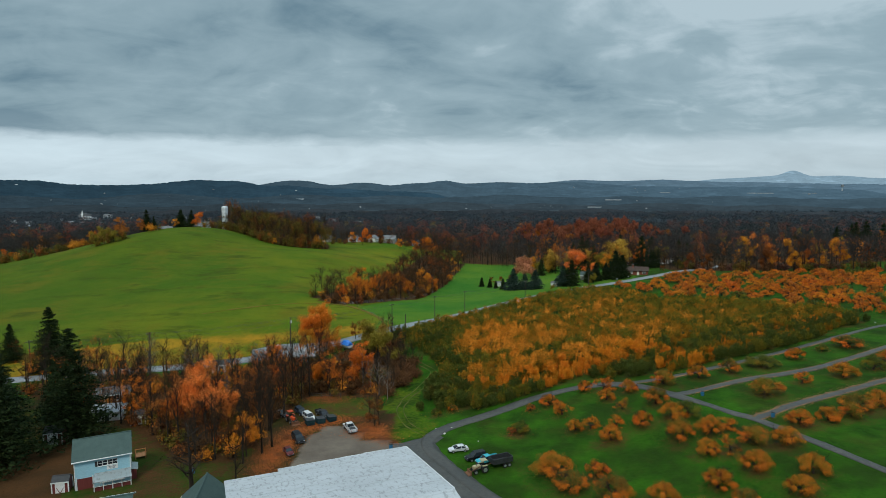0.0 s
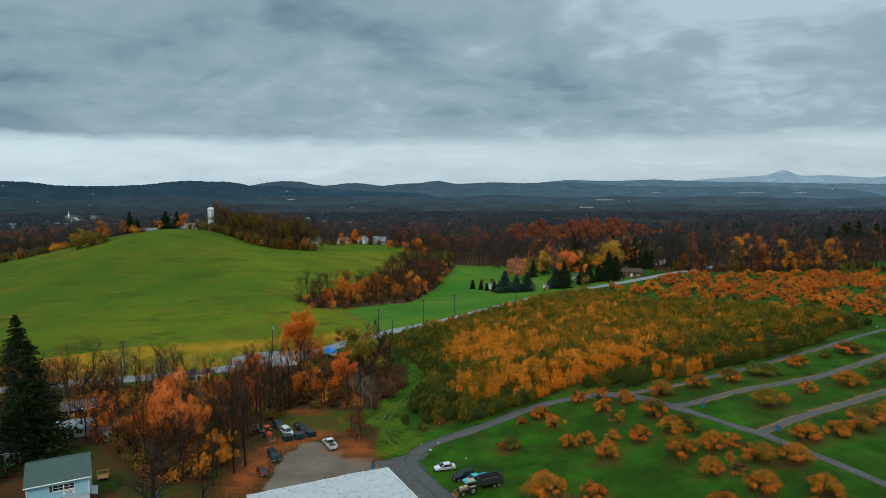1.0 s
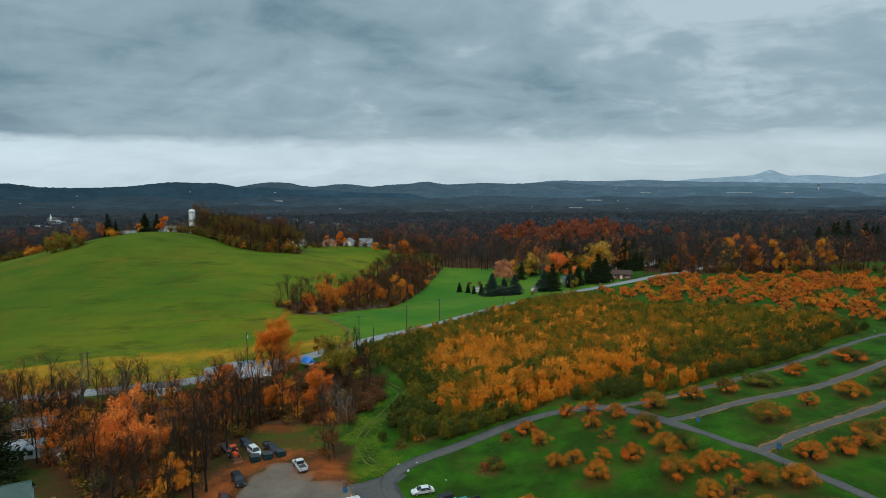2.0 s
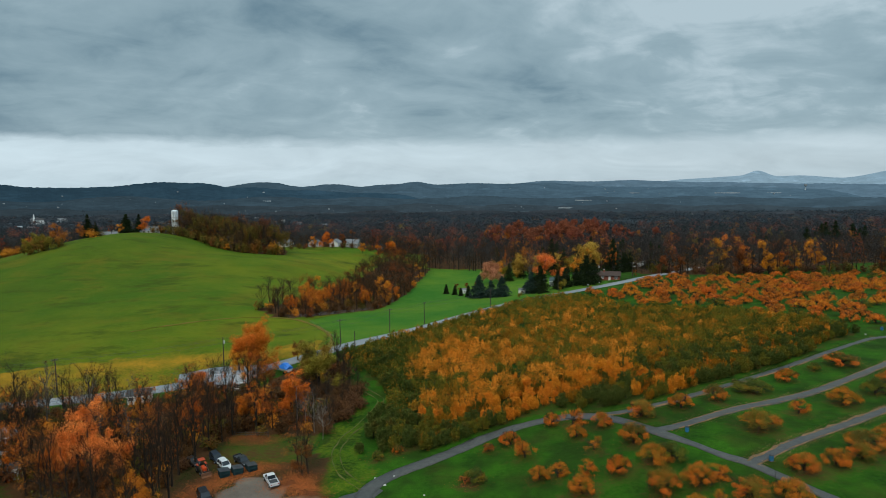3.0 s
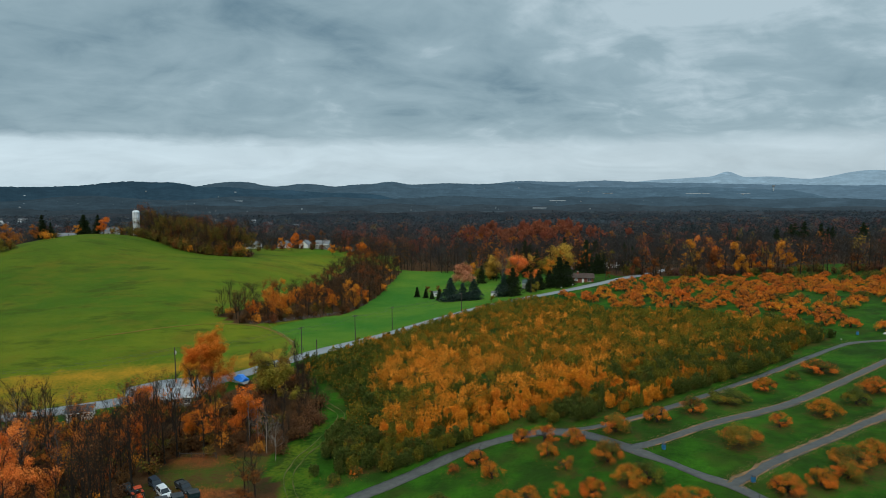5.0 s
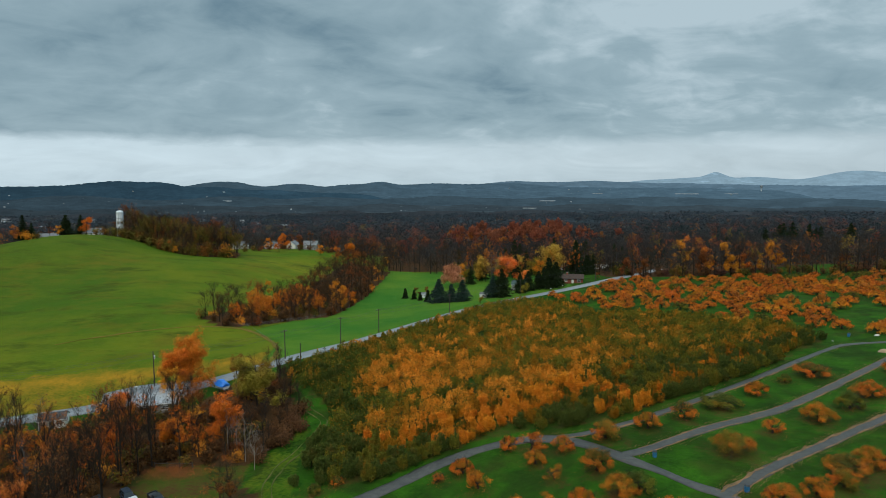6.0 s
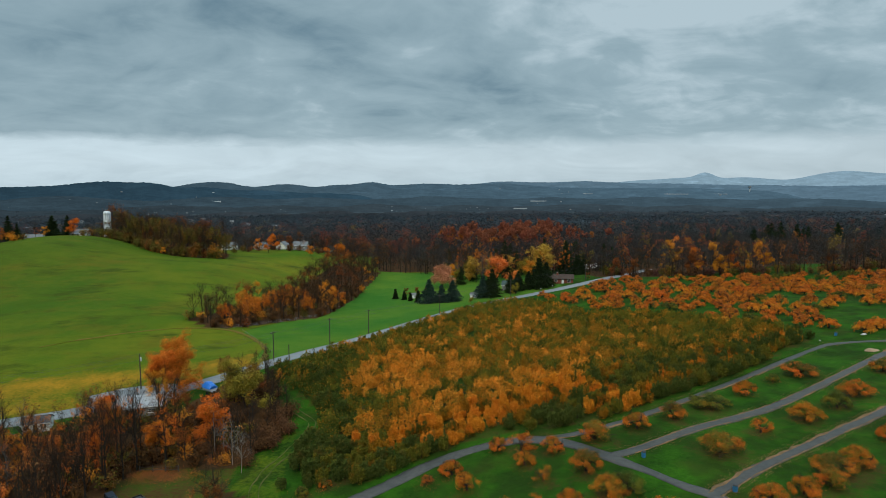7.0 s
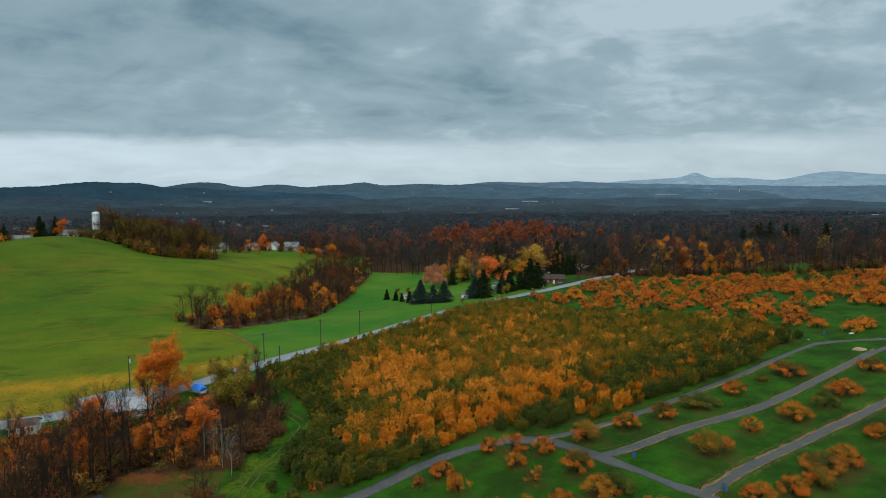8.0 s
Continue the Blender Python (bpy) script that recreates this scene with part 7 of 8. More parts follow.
part("roof", rod((0, 0, 27), (0, 0, 29), 6.5, 1.0, 16), M["grey_roof"], g)


def build_church():
    x, y = -700, 1195
    g = gabled("church", x, y, 30, 14, 9, 7, 11, "white", "dark_roof", "white church with a pointed steeple in the town", "church", 0.3, windows=[(-4, 3.5, 1.2, 3), (0, 3.5, 1.2, 3), (4, 3.5, 1.2, 3)], z=hgt(x, y) + 2)
    part("tower", block((3.6, 3.6, 10), (-8, 0, 5), bevel=0.1), M["white"], g)
    part("steeple", rod((-8, 0, 10), (-8, 0, 19), 1.9, 0.05, 8), M["white"], g)


build_church()


def build_water_tower():
    x, y = -178, 496
    g = root("water_tower", pose(x, y, hgt(x, y)), "tall white water tank on a braced stand", "water tower")
    R, z0, z1 = 2.4, 6.5, 19.0
    k = 8
    for i in range(k):
        a = i * 2 * math.pi / k
        part("leg", rod((R * 1.02 * math.cos(a), R * 1.02 * math.sin(a), -0.4), (R * 0.96 * math.cos(a), R * 0.96 * math.sin(a), z0 + 0.4), 0.16), M["tank"], g)
        b = a + 2 * math.pi / k
        part("brace", rod((R * math.cos(a), R * math.sin(a), 0.4), (R * math.cos(b), R * math.sin(b), z0), 0.06, sides=5), M["tank"], g)
    bm = bmesh.new()
    prof = [(0.1, z0 - 0.6), (R * 0.8, z0 - 0.3), (R, z0), (R, z1 - 1.0), (R * 0.82, z1 - 0.35), (R * 0.4, z1), (0.1, z1 + 0.05)]
    rings = [[bm.verts.new((r * math.cos(j * math.pi / 12), r * math.sin(j * math.pi / 12), z)) for j in range(24)] for r, z in prof]
    for a, b in zip(rings, rings[1:]):
        for j in range(24):
            bm.faces.new((a[j], a[(j + 1) % 24], b[(j + 1) % 24], b[j]))
    part("tank", bm, M["tank"], g)
    for z in (z0 + 3.4, z0 + 6.8, z0 + 10.2):
        bm = bmesh.new()
        bmesh.ops.create_cone(bm, cap_ends=True, segments=24, radius1=R + 0.08, radius2=R + 0.08, depth=0.22, matrix=pose(0, 0, z))
        part("band", bm, M["steel"], g)
    for i in range(12):
        a = i * math.pi / 6
        part("rib", rod(((R + 0.05) * math.cos(a), (R + 0.05) * math.sin(a), z0), ((R + 0.05) * math.cos(a), (R + 0.05) * math.sin(a), z1 - 1), 0.09, sides=4), M["steel"], g)
    for s in (-0.8, 0.7, 1.6):
        part("antenna", rod((s, 0, z1 - 0.3), (s, 0, z1 + 1.6), 0.06), M["steel"], g)


build_water_tower()

# ---- vehicles ----


def wheel(parent, x, y, r, w):
    bm = bmesh.new()
    bmesh.ops.create_cone(bm, cap_ends=True, segments=16, radius1=r, radius2=r, depth=w, matrix=pose(x, y, r, 90, 0, 0))
    bmesh.ops.bevel(bm, geom=[e for e in bm.edges if len(e.link_faces) == 2 and any(len(f.verts) > 4 for f in e.link_faces)], offset=r * 0.12, segments=1, affect="EDGES")
    t = part("wheel", bm, M["rubber"], parent)
    bm = bmesh.new()
    bmesh.ops.create_cone(bm, cap_ends=True, segments=12, radius1=r * 0.6, radius2=r * 0.55, depth=w * 1.06, matrix=pose(x, y, r, 90, 0, 0))
    part("rim", bm, M["chrome"], t)


CARS = {
    "sedan": ([(-2.3, 0.35), (-2.32, 0.78), (-2.1, 0.92), (-1.2, 0.98), (0.95, 0.95), (2.05, 0.80), (2.3, 0.62), (2.3, 0.35)], [(-1.75, 0.93), (-1.05, 1.40), (0.25, 1.43), (1.15, 0.93)], 0.88, 0.32),
    "suv": ([(-2.25, 0.42), (-2.3, 0.95), (-2.2, 1.08), (1.0, 1.06), (2.1, 0.98), (2.32, 0.78), (2.32, 0.42)], [(-2.15, 1.04), (-1.95, 1.72), (0.3, 1.74), (1.15, 1.04)], 0.93, 0.37),
    "pickup": ([(-2.85, 0.5), (-2.85, 1.08), (-0.35, 1.08), (1.1, 1.10), (2.5, 1.05), (2.8, 0.88), (2.8, 0.5)], [(-0.5, 1.06), (-0.35, 1.80), (0.75, 1.80), (1.45, 1.08)], 0.95, 0.40),
}


def car(kind, mat, x, y, turn, label, scale=1.0, topper=False):
    prof, cab, hw, wr = CARS[kind]
    g = root({"sedan": "car", "suv": "suv", "pickup": "pickup_truck"}[kind], pose(x, y, hgt(x, y), 0, 0, turn) @ Matrix.Scale(scale, 4), label, "truck" if kind == "pickup" else "car")
    bm = extruded(prof, hw, [hw * (0.93 if abs(px) > 2.0 else 1.0) for px, pz in prof])
    bmesh.ops.bevel(bm, geom=list(bm.edges), offset=0.06, segments=2, affect="EDGES")
    body = part("body", bm, M[mat], g)
    bm = extruded(cab, hw * 0.86, [hw * 0.93, hw * 0.76, hw * 0.76, hw * 0.93])
    bmesh.ops.bevel(bm, geom=list(bm.edges), offset=0.04, segments=1, affect="EDGES")
    part("glasshouse", bm, M["pane"], g, "dark glass windows")
    (xa, za), (xb, zb) = cab[1], cab[2]
    roof = part("roof", block((xb - xa + 0.16, hw * 1.50, 0.09), ((xa + xb) / 2, 0, (za + zb) / 2 + 0.01), bevel=0.035), M[mat], g)
    for sy in (-1, 1):
        for (p0, p1) in ((cab[0], cab[1]), (cab[3], cab[2])):
            part("pillar", rod((p0[0], sy * hw * 0.925, p0[1]), (p1[0], sy * hw * 0.77, p1[1]), 0.045, sides=5), M[mat], roof)
        part("mid_pillar", rod(((xa + xb) / 2 - 0.1, sy * hw * 0.93, cab[0][1]), ((xa + xb) / 2 - 0.1, sy * hw * 0.77, za), 0.045, sides=5), M[mat], roof)
        part("headlight", block((0.10, 0.36, 0.15), (prof[-2][0] - 0.06, sy * hw * 0.66, prof[-2][1] - 0.04), bevel=0.02), M["lamp"], g)
        part("tail_light", block((0.08, 0.26, 0.18), (prof[1][0] + 0.0, sy * hw * 0.72, prof[1][1] - 0.08), bevel=0.02), M["tail"], g)
        part("mirror", block((0.12, 0.16, 0.12), (cab[3][0] - 0.15, sy * (hw + 0.10), cab[3][1] + 0.08), bevel=0.02), M[mat], g)
        for wx in (-0.60, 0.62):
            wheel(g, wx * abs(prof[0][0]), sy * (hw - 0.10), wr, 0.24)
    part("bumper", block((0.14, hw * 1.8, 0.2), (prof[-1][0] + 0.02, 0, prof[-1][1] + 0.06), bevel=0.03), M["dark_metal"], g)
    part("bumper", block((0.14, hw * 1.8, 0.2), (prof[0][0] - 0.02, 0, prof[0][1] + 0.08), bevel=0.03), M["dark_metal"], g)
    if kind == "pickup":
        part("bed", block((2.0, hw * 1.66, 0.10), (-1.72, 0, 1.05)), M["dark_metal"], g, "dark open load bed")
        for sy in (-1, 1):
            part("bed_side", block((2.3, 0.10, 0.32), (-1.65, sy * hw * 0.92, 1.2), bevel=0.03), M[mat], g)
        part("tailgate", block((0.09, hw * 1.8, 0.5), (-2.82, 0, 1.08), bevel=0.03), M[mat], g)
    return g


car("sedan", "car_white", 3.1, 117.6, 195, "white coupe parked on the lawn beside the lane", 0.88)
car("suv", "car_black", 6.4, 113.9, 205, "black car parked on the lawn", 0.9)
car("pickup", "car_teal", 8.6, 112.4, 207, "turquoise pickup truck parked on the lawn", 0.85)
car("pickup", "car_white", -20.4, 128.3, 118, "white pickup truck with a dark cover on the dirt lot", 0.92)
car("suv", "car_black", -30.4, 122.6, -58, "black car parked at the edge of the dirt lot", 0.95)
car("suv", "car_white", -31.0, 135.6, -52, "white van parked behind the dumpsters", 0.88)
car("pickup", "car_grey", -28.2, 137.4, -50, "grey pickup truck parked behind the dumpsters", 0.86)
car("suv", "car_navy", -33.8, 139.4, -52, "dark blue car parked under the trees", 0.88)
car("sedan", "car_grey", -38.2, 138.5, -40, "grey car parked under the trees", 0.9)
car("sedan", "car_white", -42.2, 193.6, 15, "white car beside the road building")
car("sedan", "car_white", 132, 347.5, 20, "white car beside the brick ranch house")
car("sedan", "car_maroon", -30.9, 116.4, -60, "dark red old car among fallen leaves", 0.8)


def dumpster(x, y, turn, size=1.0, open_lid=False):
    g = root("dumpster", pose(x, y, hgt(x, y), 0, 0, turn) @ Matrix.Scale(size, 4), "dark teal steel dumpster on the dirt lot", "dumpster", "dumpsters")
    bm = extruded([(-0.85, 0.12), (-0.95, 1.35), (0.95, 1.15), (0.75, 0.12)], 1.0)
    part("bin", bm, M["dumpster"], g)
    for sy in (-0.5, 0.5):
        part("lid", block((1.95, 0.96, 0.06), (0, sy, 1.30), (0, 6, 0), bevel=0.02), M["dark_metal"], g)
    for k in (-0.7, 0, 0.7):
        part("rib", block((0.06, 0.08, 1.0), (0.90, k, 0.62), (0, -10, 0)), M["dumpster"], g)
    for sy in (-1, 1):
        part("fork_pocket", block((1.1, 0.14, 0.2), (0, sy * 1.06, 0.7)), M["dumpster"], g)
    part("label_plate", block((0.02, 0.5, 0.35), (0.94, 0.3, 0.75), (0, -10, 0)), M["white"], g)


dumpster(-30.0, 132.0, 30, 1.0)
dumpster(-27.8, 133.0, 30, 1.0)
dumpster(-25.5, 134.2, 34, 0.95)


def tractor(x, y, turn, mat, label, loader=True, size=1.0):
    g = root("tractor", pose(x, y, hgt(x, y), 0, 0, turn) @ Matrix.Scale(size, 4), label, "tractor")
    part("hood", block((1.7, 0.75, 0.75), (0.75, 0, 1.2), bevel=0.10), M[mat], g)
    part("frame_rail", block((3.0, 0.5, 0.35), (0.2, 0, 0.75), bevel=0.04), M["dark_metal"], g)
    for sy in (-1, 1):
        wheel(g, -0.75, sy * 0.85, 0.75, 0.42)
        wheel(g, 1.25, sy * 0.75, 0.48, 0.30)
        part("fender", block((1.1, 0.45, 0.10), (-0.75, sy * 0.80, 1.58), bevel=0.04), M[mat], g)
    part("seat", block((0.45, 0.5, 0.5), (-0.7, 0, 1.55), bevel=0.08), M["rubber"], g)
    part("steering_wheel", rod((-0.05, 0, 1.75), (-0.12, 0, 1.82), 0.22, sides=12), M["rubber"], g)
    part("exhaust", rod((0.9, 0.2, 1.5), (0.9, 0.2, 2.3), 0.05), M["dark_metal"], g)
    for sy in (-1, 1):
        part("roll_bar", rod((-1.15, sy * 0.5, 1.0), (-1.15, sy * 0.5, 2.5), 0.05), M["dark_metal"], g)
    part("canopy", block((1.4, 1.3, 0.07), (-0.75, 0, 2.5), bevel=0.02), M[mat], g)
    if loader:
        for sy in (-1, 1):
            part("loader_arm", rod((0.2, sy * 0.62, 1.5), (2.3, sy * 0.62, 0.75), 0.08, sides=6), M["rust_metal"], g)
        part("bucket", extruded([(2.2, 0.15), (2.25, 0.85), (2.4, 0.85), (2.45, 0.3), (3.0, 0.12), (3.0, 0.05)], 0.95), M["rust_metal"], g, "rusty loader bucket")
    return g


tractor(-34.6, 134.0, -55, "car_orange", "orange tractor with a loader under the trees", True, 0.95)
tractor(6.9, 108.7, 203, "car_cream", "old cream tractor with a rusty loader bucket", True, 0.92)


def trailer(x, y, turn):
    g = root("dump_trailer", pose(x, y, hgt(x, y), 0, 0, turn), "dark steel dump trailer hitched to the tractor", "trailer")
    part("floor", block((4.2, 2.0, 0.12), (0, 0, 0.95)), M["dark_metal"], g)
    for sy in (-1, 1):
        part("side_panel", block((4.2, 0.08, 0.95), (0, sy * 1.0, 1.42), bevel=0.02), M["dark_metal"], g)
        for k in range(5):
            part("stake", block((0.10, 0.10, 1.0), (-1.9 + 0.95 * k, sy * 1.08, 1.40)), M["dark_metal"], g)
        wheel(g, -0.3, sy * 1.12, 0.42, 0.26)
        wheel(g, -1.25, sy * 1.12, 0.42, 0.26)
    part("end_panel", block((0.08, 2.0, 0.95), (2.1, 0, 1.42), bevel=0.02), M["dark_metal"], g)
    part("tailgate", block((0.08, 2.0, 0.95), (-2.1, 0, 1.42), bevel=0.02), M["dark_metal"], g)
    part("drawbar", rod((2.1, 0, 0.9), (3.6, 0, 0.6), 0.08), M["rust_metal"], g)


trailer(11.0, 111.0, 205)

# ---- poles, wires, fences and small things ----


def pole(x, y, h, turn, arm=True, box=False):
    g = root("utility_pole", pose(x, y, hgt(x, y), 0, 0, turn), "weathered wooden utility pole" + (" with a crossarm" if arm else " beside the road"), "utility pole", "utility poles")
    part("shaft", rod((0, 0, -0.5), (0, 0, h), 0.17, 0.12), M["pole_wood"], g)
    if arm:
        part("crossarm", block((2.2, 0.12, 0.14), (0, 0.12, h - 0.5), bevel=0.02), M["pole_wood"], g)
        for s in (-0.95, -0.45, 0.45, 0.95):
            part("insulator", rod((s, 0.12, h - 0.43), (s, 0.12, h - 0.22), 0.05, 0.04), M["steel"], g)
    if box:
        part("transformer", rod((0.36, 0, h - 2.2), (0.36, 0, h - 1.2), 0.28), M["white"], g, "pale grey transformer can")
    return (x, y, hgt(x, y) + h - 0.4)


ends = [pole(-124, 178, 10.5, 60), pole(-94, 190.5, 10.5, 70), pole(-52.5, 205, 10.0, 75, False, True), pole(-18.4, 215.5, 9.0, 50), pole(-3.2, 234.5, 9.8, 40), pole(9.4, 257.5, 9.2, 40), pole(39.6, 289, 8.5, 40), pole(79, 326, 9.0, 60, False), pole(128, 355, 9, 50)]
pole(-13.2, 210.3, 6.0, 50, False)


def cable(a, b, drop, side):
    cv = bpy.data.curves.new("power_cable", "CURVE")
    cv.dimensions, cv.bevel_depth, cv.bevel_resolution = "3D", 0.022, 1
    sp = cv.splines.new("POLY")
    n = 14
    sp.points.add(n)
    d = Vector((b[1] - a[1], a[0] - b[0], 0)).normalized() * side
    for i in range(n + 1):
        t = i / n
        p = Vector(a).lerp(Vector(b), t) + d
        sp.points[i].co = (p.x, p.y, p.z - drop * 4 * t * (1 - t), 1)
    cv.materials.append(M["dark_metal"])
    tagged(new("power_cable", cv), "thin black power cable hung between poles", "cable", "power cables")


for a, b in zip(ends, ends[1:]):
    for side, dz in ((-0.9, 0), (0.9, 0), (0.05, -1.4)):
        cable((a[0], a[1], a[2] + dz), (b[0], b[1], b[2] + dz), 0.7, side)

fence_line = resampled([(-46, 268.5), (-40.3, 270.5), (-34.4, 277.8), (-26.9, 286), (-18.9, 296), (-12, 309), (-5, 340)], 5.0)
g = root("wire_fence", pose(0, 0, 0), "wire fence on grey wooden posts along the copse", "fence")
for i, (x, y) in enumerate(fence_line):
    part("post", rod((x, y, hgt(x, y) - 0.3), (x, y, hgt(x, y) + 1.5), 0.09, 0.08, 6), M["fence_wood"], g)
    if i:
        x0, y0 = fence_line[i - 1]
        for z in (0.5, 0.95, 1.35):
            part("wire", rod((x0, y0, hgt(x0, y0) + z), (x, y, hgt(x, y) + z), 0.015, sides=3), M["steel"], g)
meadow_line = resampled([(-38, 265.5), (-33.5, 257), (-28.6, 246.9), (-24, 233), (-17.5, 219)], 6.0)
g = root("wire_fence", pose(0, 0, 0), "thin wire fence between pasture and meadow", "fence")
for i, (x, y) in enumerate(meadow_line):
    part("post", rod((x, y, hgt(x, y) - 0.3), (x, y, hgt(x, y) + 1.2), 0.06, 0.05, 5), M["fence_wood"], g)
    if i:
        x0, y0 = meadow_line[i - 1]
        part("wire", rod((x0, y0, hgt(x0, y0) + 1.0), (x, y, hgt(x, y) + 1.0), 0.015, sides=3), M["steel"], g)


def rail_fence(line, label):
    g = root("rail_fence", pose(0, 0, 0), label, "fence")
    pts = resampled(line, 2.6)
    for i, (x, y) in enumerate(pts):
        part("post", block((0.13, 0.13, 1.5), (x, y, hgt(x, y) + 0.5)), M["fence_wood"], g)
        if i:
            x0, y0 = pts[i - 1]
            for z in (0.45, 0.95):
                part("rail", rod((x0, y0, hgt(x0, y0) + z), (x, y, hgt(x, y) + z), 0.05, sides=5), M["fence_wood"], g)


rail_fence([(-34, 152.6), (-29, 151.6), (-24, 150.6)], "low dark rail fence at the back of the lot")


def barrel(x, y, label="blue plastic rubbish barrel with a dark lid beside the lane"):
    g = root("rubbish_barrel", pose(x, y, hgt(x, y)), label, "rubbish bin", "rubbish barrels")
    part("drum", rod((0, 0, 0), (0, 0, 0.95), 0.36, 0.38, 14), M["can_blue"], g)
    for z in (0.3, 0.62):
        part("hoop", rod((0, 0, z - 0.03), (0, 0, z + 0.03), 0.395, 0.395, 14), M["can_blue"], g)
    part("lid", rod((0, 0, 0.95), (0, 0, 1.15), 0.41, 0.25, 14), M["dark_metal"], g)


for x, y in ((57.0, 129.4), (64.9, 115.4), (145.5, 193.6), (-10.6, 118.6), (-46.6, 108)):
    barrel(x, y)

g = root("sand_heap", pose(141, 175.6, hgt(141, 175.6)), "low heap of orange sand beside the lane", "sand heap")
bm = bmesh.new()
bmesh.ops.create_icosphere(bm, subdivisions=3, radius=1.0, matrix=Matrix.Diagonal((2.1, 1.2, 0.6, 1)))
for v in bm.verts:
    v.co += Vector((noise.noise(v.co * 0.8), noise.noise(v.co * 0.8 + Vector((5, 0, 0))), noise.noise(v.co * 1.1) * 0.5)) * 0.45
part("heap", bm, M["sand"], g)

for x, y, s in ((1.9, 129.4, 0.28), (-1.6, 129.0, 0.24), (0.3, 126.2, 0.34), (7.4, 122, 0.22), (152.5, 191.5, 0.7), (138, 190.5, 0.3)):
    g = root("boulder", pose(x, y, hgt(x, y), 0, 0, x * 40), "pale boulder on the grass beside the lane", "boulder", "pale boulders")
    bm = bmesh.new()
    bmesh.ops.create_icosphere(bm, subdivisions=2, radius=1.0, matrix=Matrix.Diagonal((s, s * 0.75, s * 0.7, 1)))
    for v in bm.verts:
        v.co += v.co * (0.35 * noise.noise(v.co * 2.2 + Vector((x, y, 0))))
    part("rock", bm, M["stone"], g)


def traffic_cone(x, y):
    g = root("traffic_cone", pose(x, y, hgt(x, y) + 0.05), "orange traffic cone on the asphalt beside the barn", "traffic cone")
    part("base", block((0.42, 0.42, 0.05), (0, 0, 0.03), bevel=0.01), M["car_orange"], g)
    part("cone", rod((0, 0, 0.05), (0, 0, 0.85), 0.19, 0.03, 12), M["car_orange"], g)
    part("collar", rod((0, 0, 0.45), (0, 0, 0.58), 0.118, 0.09, 12), M["white"], g, "white reflective collar")


traffic_cone(-9.2, 116.5)


def mailbox(x, y, turn):
    g = root("mailbox", pose(x, y, hgt(x, y), 0, 0, turn), "white mailbox on a post beside the road", "mailbox", "mailboxes")
    part("post", block((0.12, 0.12, 1.5), (0, 0, 0.45)), M["fence_wood"], g)
    part("box", block((0.7, 0.32, 0.36), (0, 0, 1.35), bevel=0.09), M["white"], g)


for x, y, turn in ((-56.5, 202.8, 20), (96.5, 333, 30), (104, 337.5, 30), (73, 314, 30)):
    mailbox(x, y, turn)


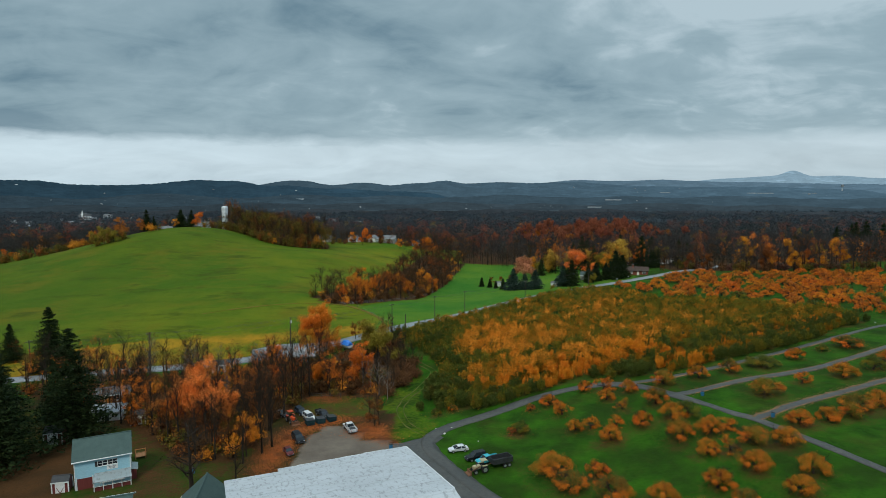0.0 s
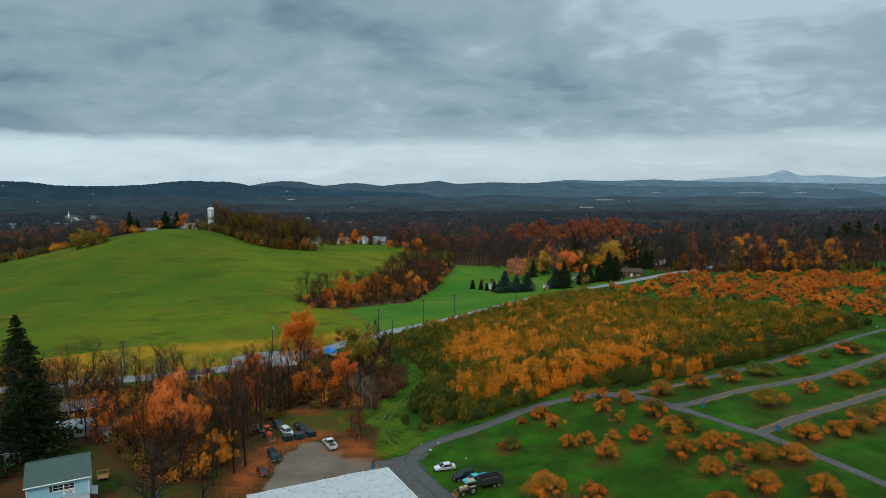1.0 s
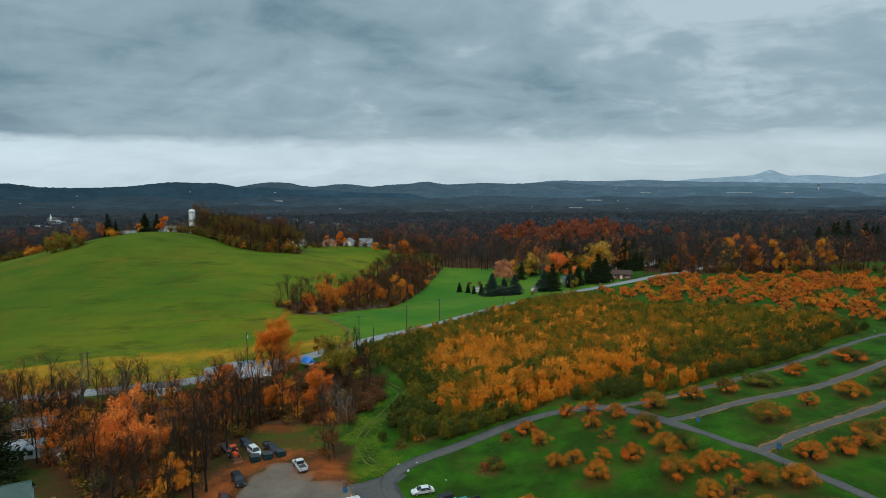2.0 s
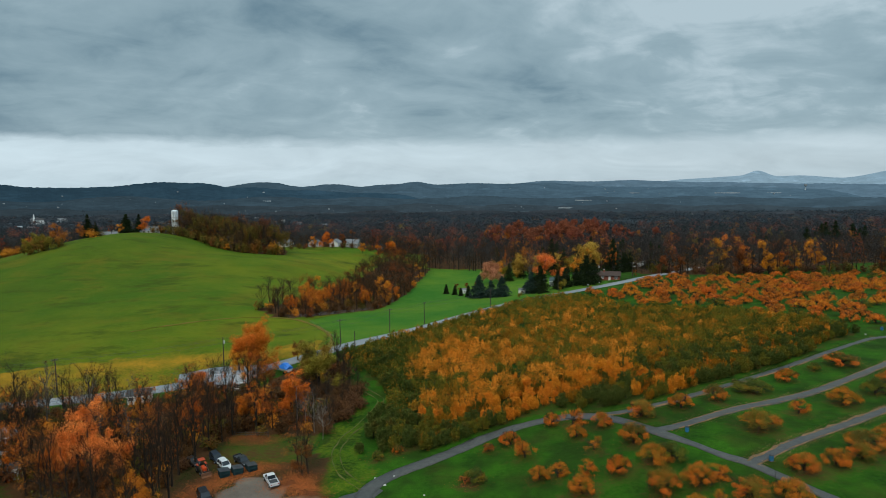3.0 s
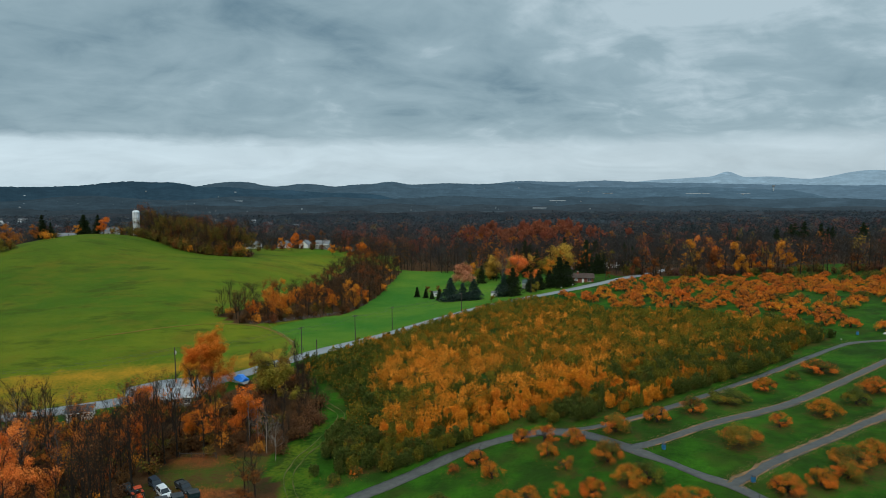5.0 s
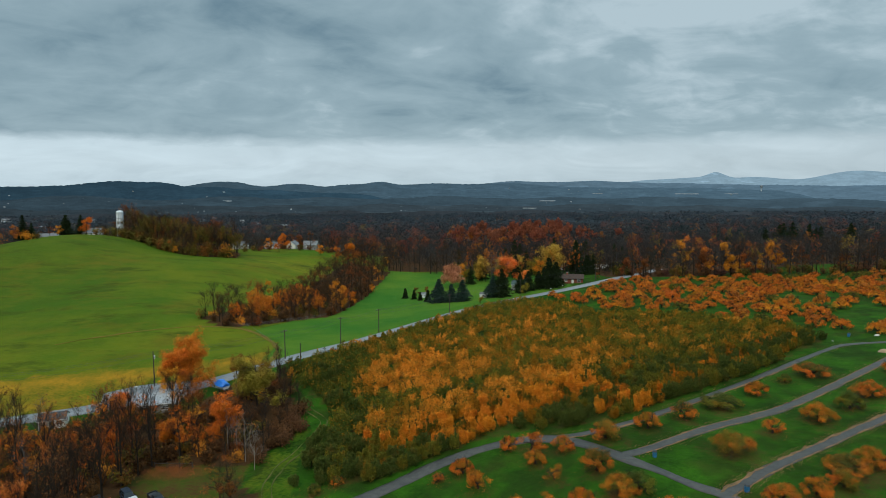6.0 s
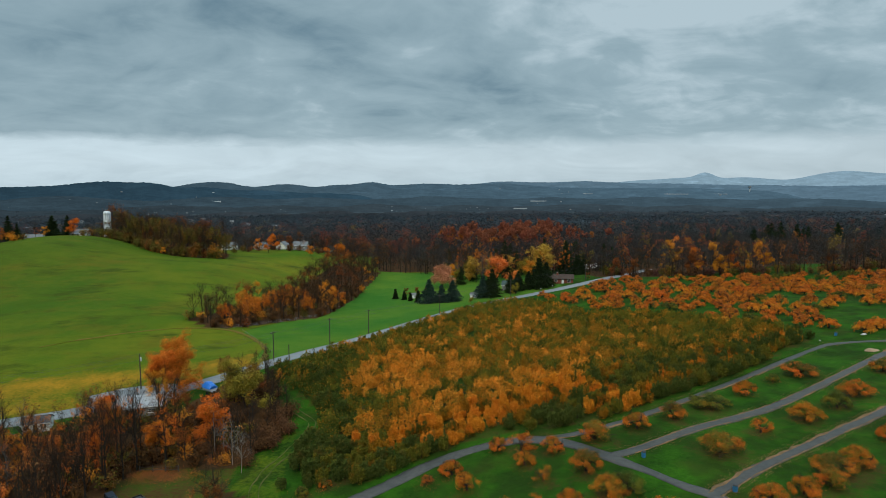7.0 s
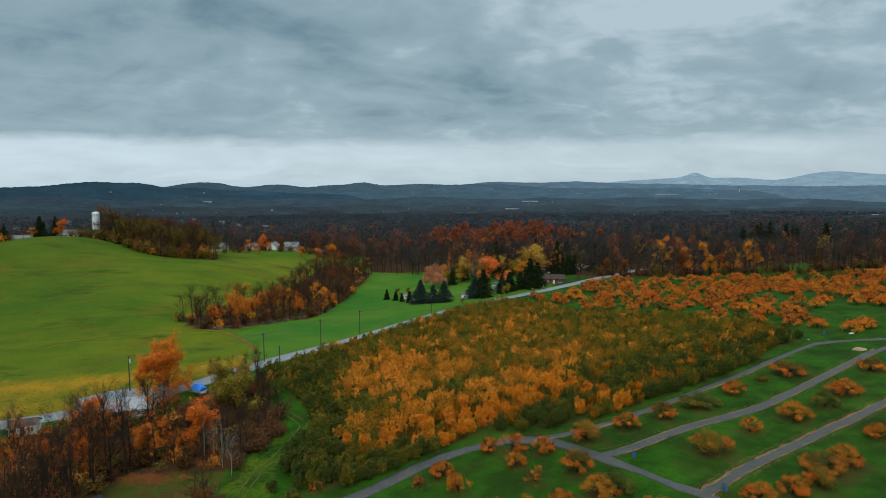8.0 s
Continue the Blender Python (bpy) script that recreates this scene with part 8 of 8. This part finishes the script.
def boat(x, y, turn):
    g = root("covered_boat", pose(x, y, hgt(x, y) + 0.6, 0, 0, turn), "white boat under a blue tarpaulin on a trailer", "boat")
    n, L0 = 11, 4.8
    hull, cover = bmesh.new(), bmesh.new()
    rows_h, rows_c = [], []
    for i in range(n):
        t = i / (n - 1)
        px = -L0 / 2 + L0 * t
        hw = 1.15 * (1 - max(0, (t - 0.45) / 0.55) ** 2.2) + 0.02
        rows_h.append([hull.verts.new((px, s * hw * k, z)) for s, k, z in ((-1, 1, 1.15), (-1, 0.92, 0.75), (-1, 0.5, 0.3), (1, 0.5, 0.3), (1, 0.92, 0.75), (1, 1, 1.15))])
        up = 1.45 + 1.15 * math.sin(math.pi * min(1, t * 1.05 + 0.08)) + 0.08 * math.sin(i * 2.4)
        rows_c.append([cover.verts.new((px * 1.02, s * hw * k, z)) for s, k, z in ((-1, 1.05, 1.02), (-1, 0.98, 1.3), (-1, 0.5, up - 0.12), (0, 0, up), (1, 0.5, up - 0.12), (1, 0.98, 1.3), (1, 1.05, 1.02))])
    for bm, rr in ((hull, rows_h), (cover, rows_c)):
        for a, b in zip(rr, rr[1:]):
            for j in range(len(a) - 1):
                bm.faces.new((a[j], b[j], b[j + 1], a[j + 1]))
        bm.faces.new(rr[0])
        bm.faces.new(rr[-1][::-1])
    part("hull", hull, M["white"], g)
    part("tarpaulin", cover, M["tarp_blue"], g, "bright blue tarpaulin")
    part("trailer_rail", block((5.4, 0.12, 0.12), (0, -0.5, 0.15)), M["steel"], g)
    part("trailer_rail", block((5.4, 0.12, 0.12), (0, 0.5, 0.15)), M["steel"], g)
    for sy in (-1, 1):
        bm = bmesh.new()
        bmesh.ops.create_cone(bm, cap_ends=True, segments=14, radius1=0.34, radius2=0.34, depth=0.2, matrix=pose(-0.8, sy * 0.95, -0.24, 90, 0, 0))
        part("wheel", bm, M["rubber"], g)


boat(-31.9, 194.2, 140)

# ---- leaves on the ground ----


def fallen(name, label, spots, count, spread, seed, mat="fallen"):
    r = np.random.default_rng(seed)
    c = np.array(spots, float)
    pick = r.integers(0, len(c), count)
    q = c[pick] + r.normal(0, 1, (count, 2)) * spread
    pos = np.column_stack([q, land(q[:, 0], q[:, 1]) + 0.12])
    a = r.uniform(0, 6.28, count)
    s = r.uniform(0.04, 0.09, (count, 1))
    d1 = np.column_stack([np.cos(a), np.sin(a), r.normal(0, 0.12, count)]) * s
    d2 = np.column_stack([-np.sin(a), np.cos(a), r.normal(0, 0.12, count)]) * s * 0.7
    v = np.stack([pos - d1, pos - d2, pos + d1, pos + d2], 1).reshape(-1, 3)
    tagged(new(name, mesh_of(name, v, np.arange(4 * count).reshape(-1, 4), M[mat])), label, "fallen leaves", kind="stuff")


def verge(line, off):
    p = resampled(line, 0.6)
    t = np.gradient(p, axis=0)
    t /= np.linalg.norm(t, axis=1)[:, None]
    n = np.stack([-t[:, 1], t[:, 0]], -1)
    return np.vstack([p + n * off, p - n * off])


fallen("fallen_leaves_lane", "strips of orange leaves along the lane edges", np.vstack([verge(BRANCH_A, 1.8), verge(BRANCH_B, 1.7), verge(BRANCH_B, 1.5), verge(BRANCH_C, 1.7)]), 9000, 0.35, 41, "fallen_pale")
fallen("fallen_leaves_lawn", "red brown leaves fallen under the apple trees", [(s[0], s[1]) for s in LAWN_NEAR + LAWN_MID + LAWN_FAR], 9000, 1.3, 42)
fallen("fallen_leaves_lot", "orange leaves round the edge of the dirt lot", np.vstack([resampled([(-33, 112), (-33, 122), (-31, 128), (-26, 134), (-20, 135)], 0.5), resampled([(-20, 127), (-16, 126), (-13, 124), (-11, 122)], 0.5), resampled([(-18, 130), (-14, 129)], 0.4), resampled([(-34, 151), (-25, 149)], 0.5), resampled([(-34, 108), (-34, 124), (-31, 131), (-24, 136)], 0.5), resampled([(-17, 130), (-12.5, 125)], 0.4)]), 42000, 1.7, 43)
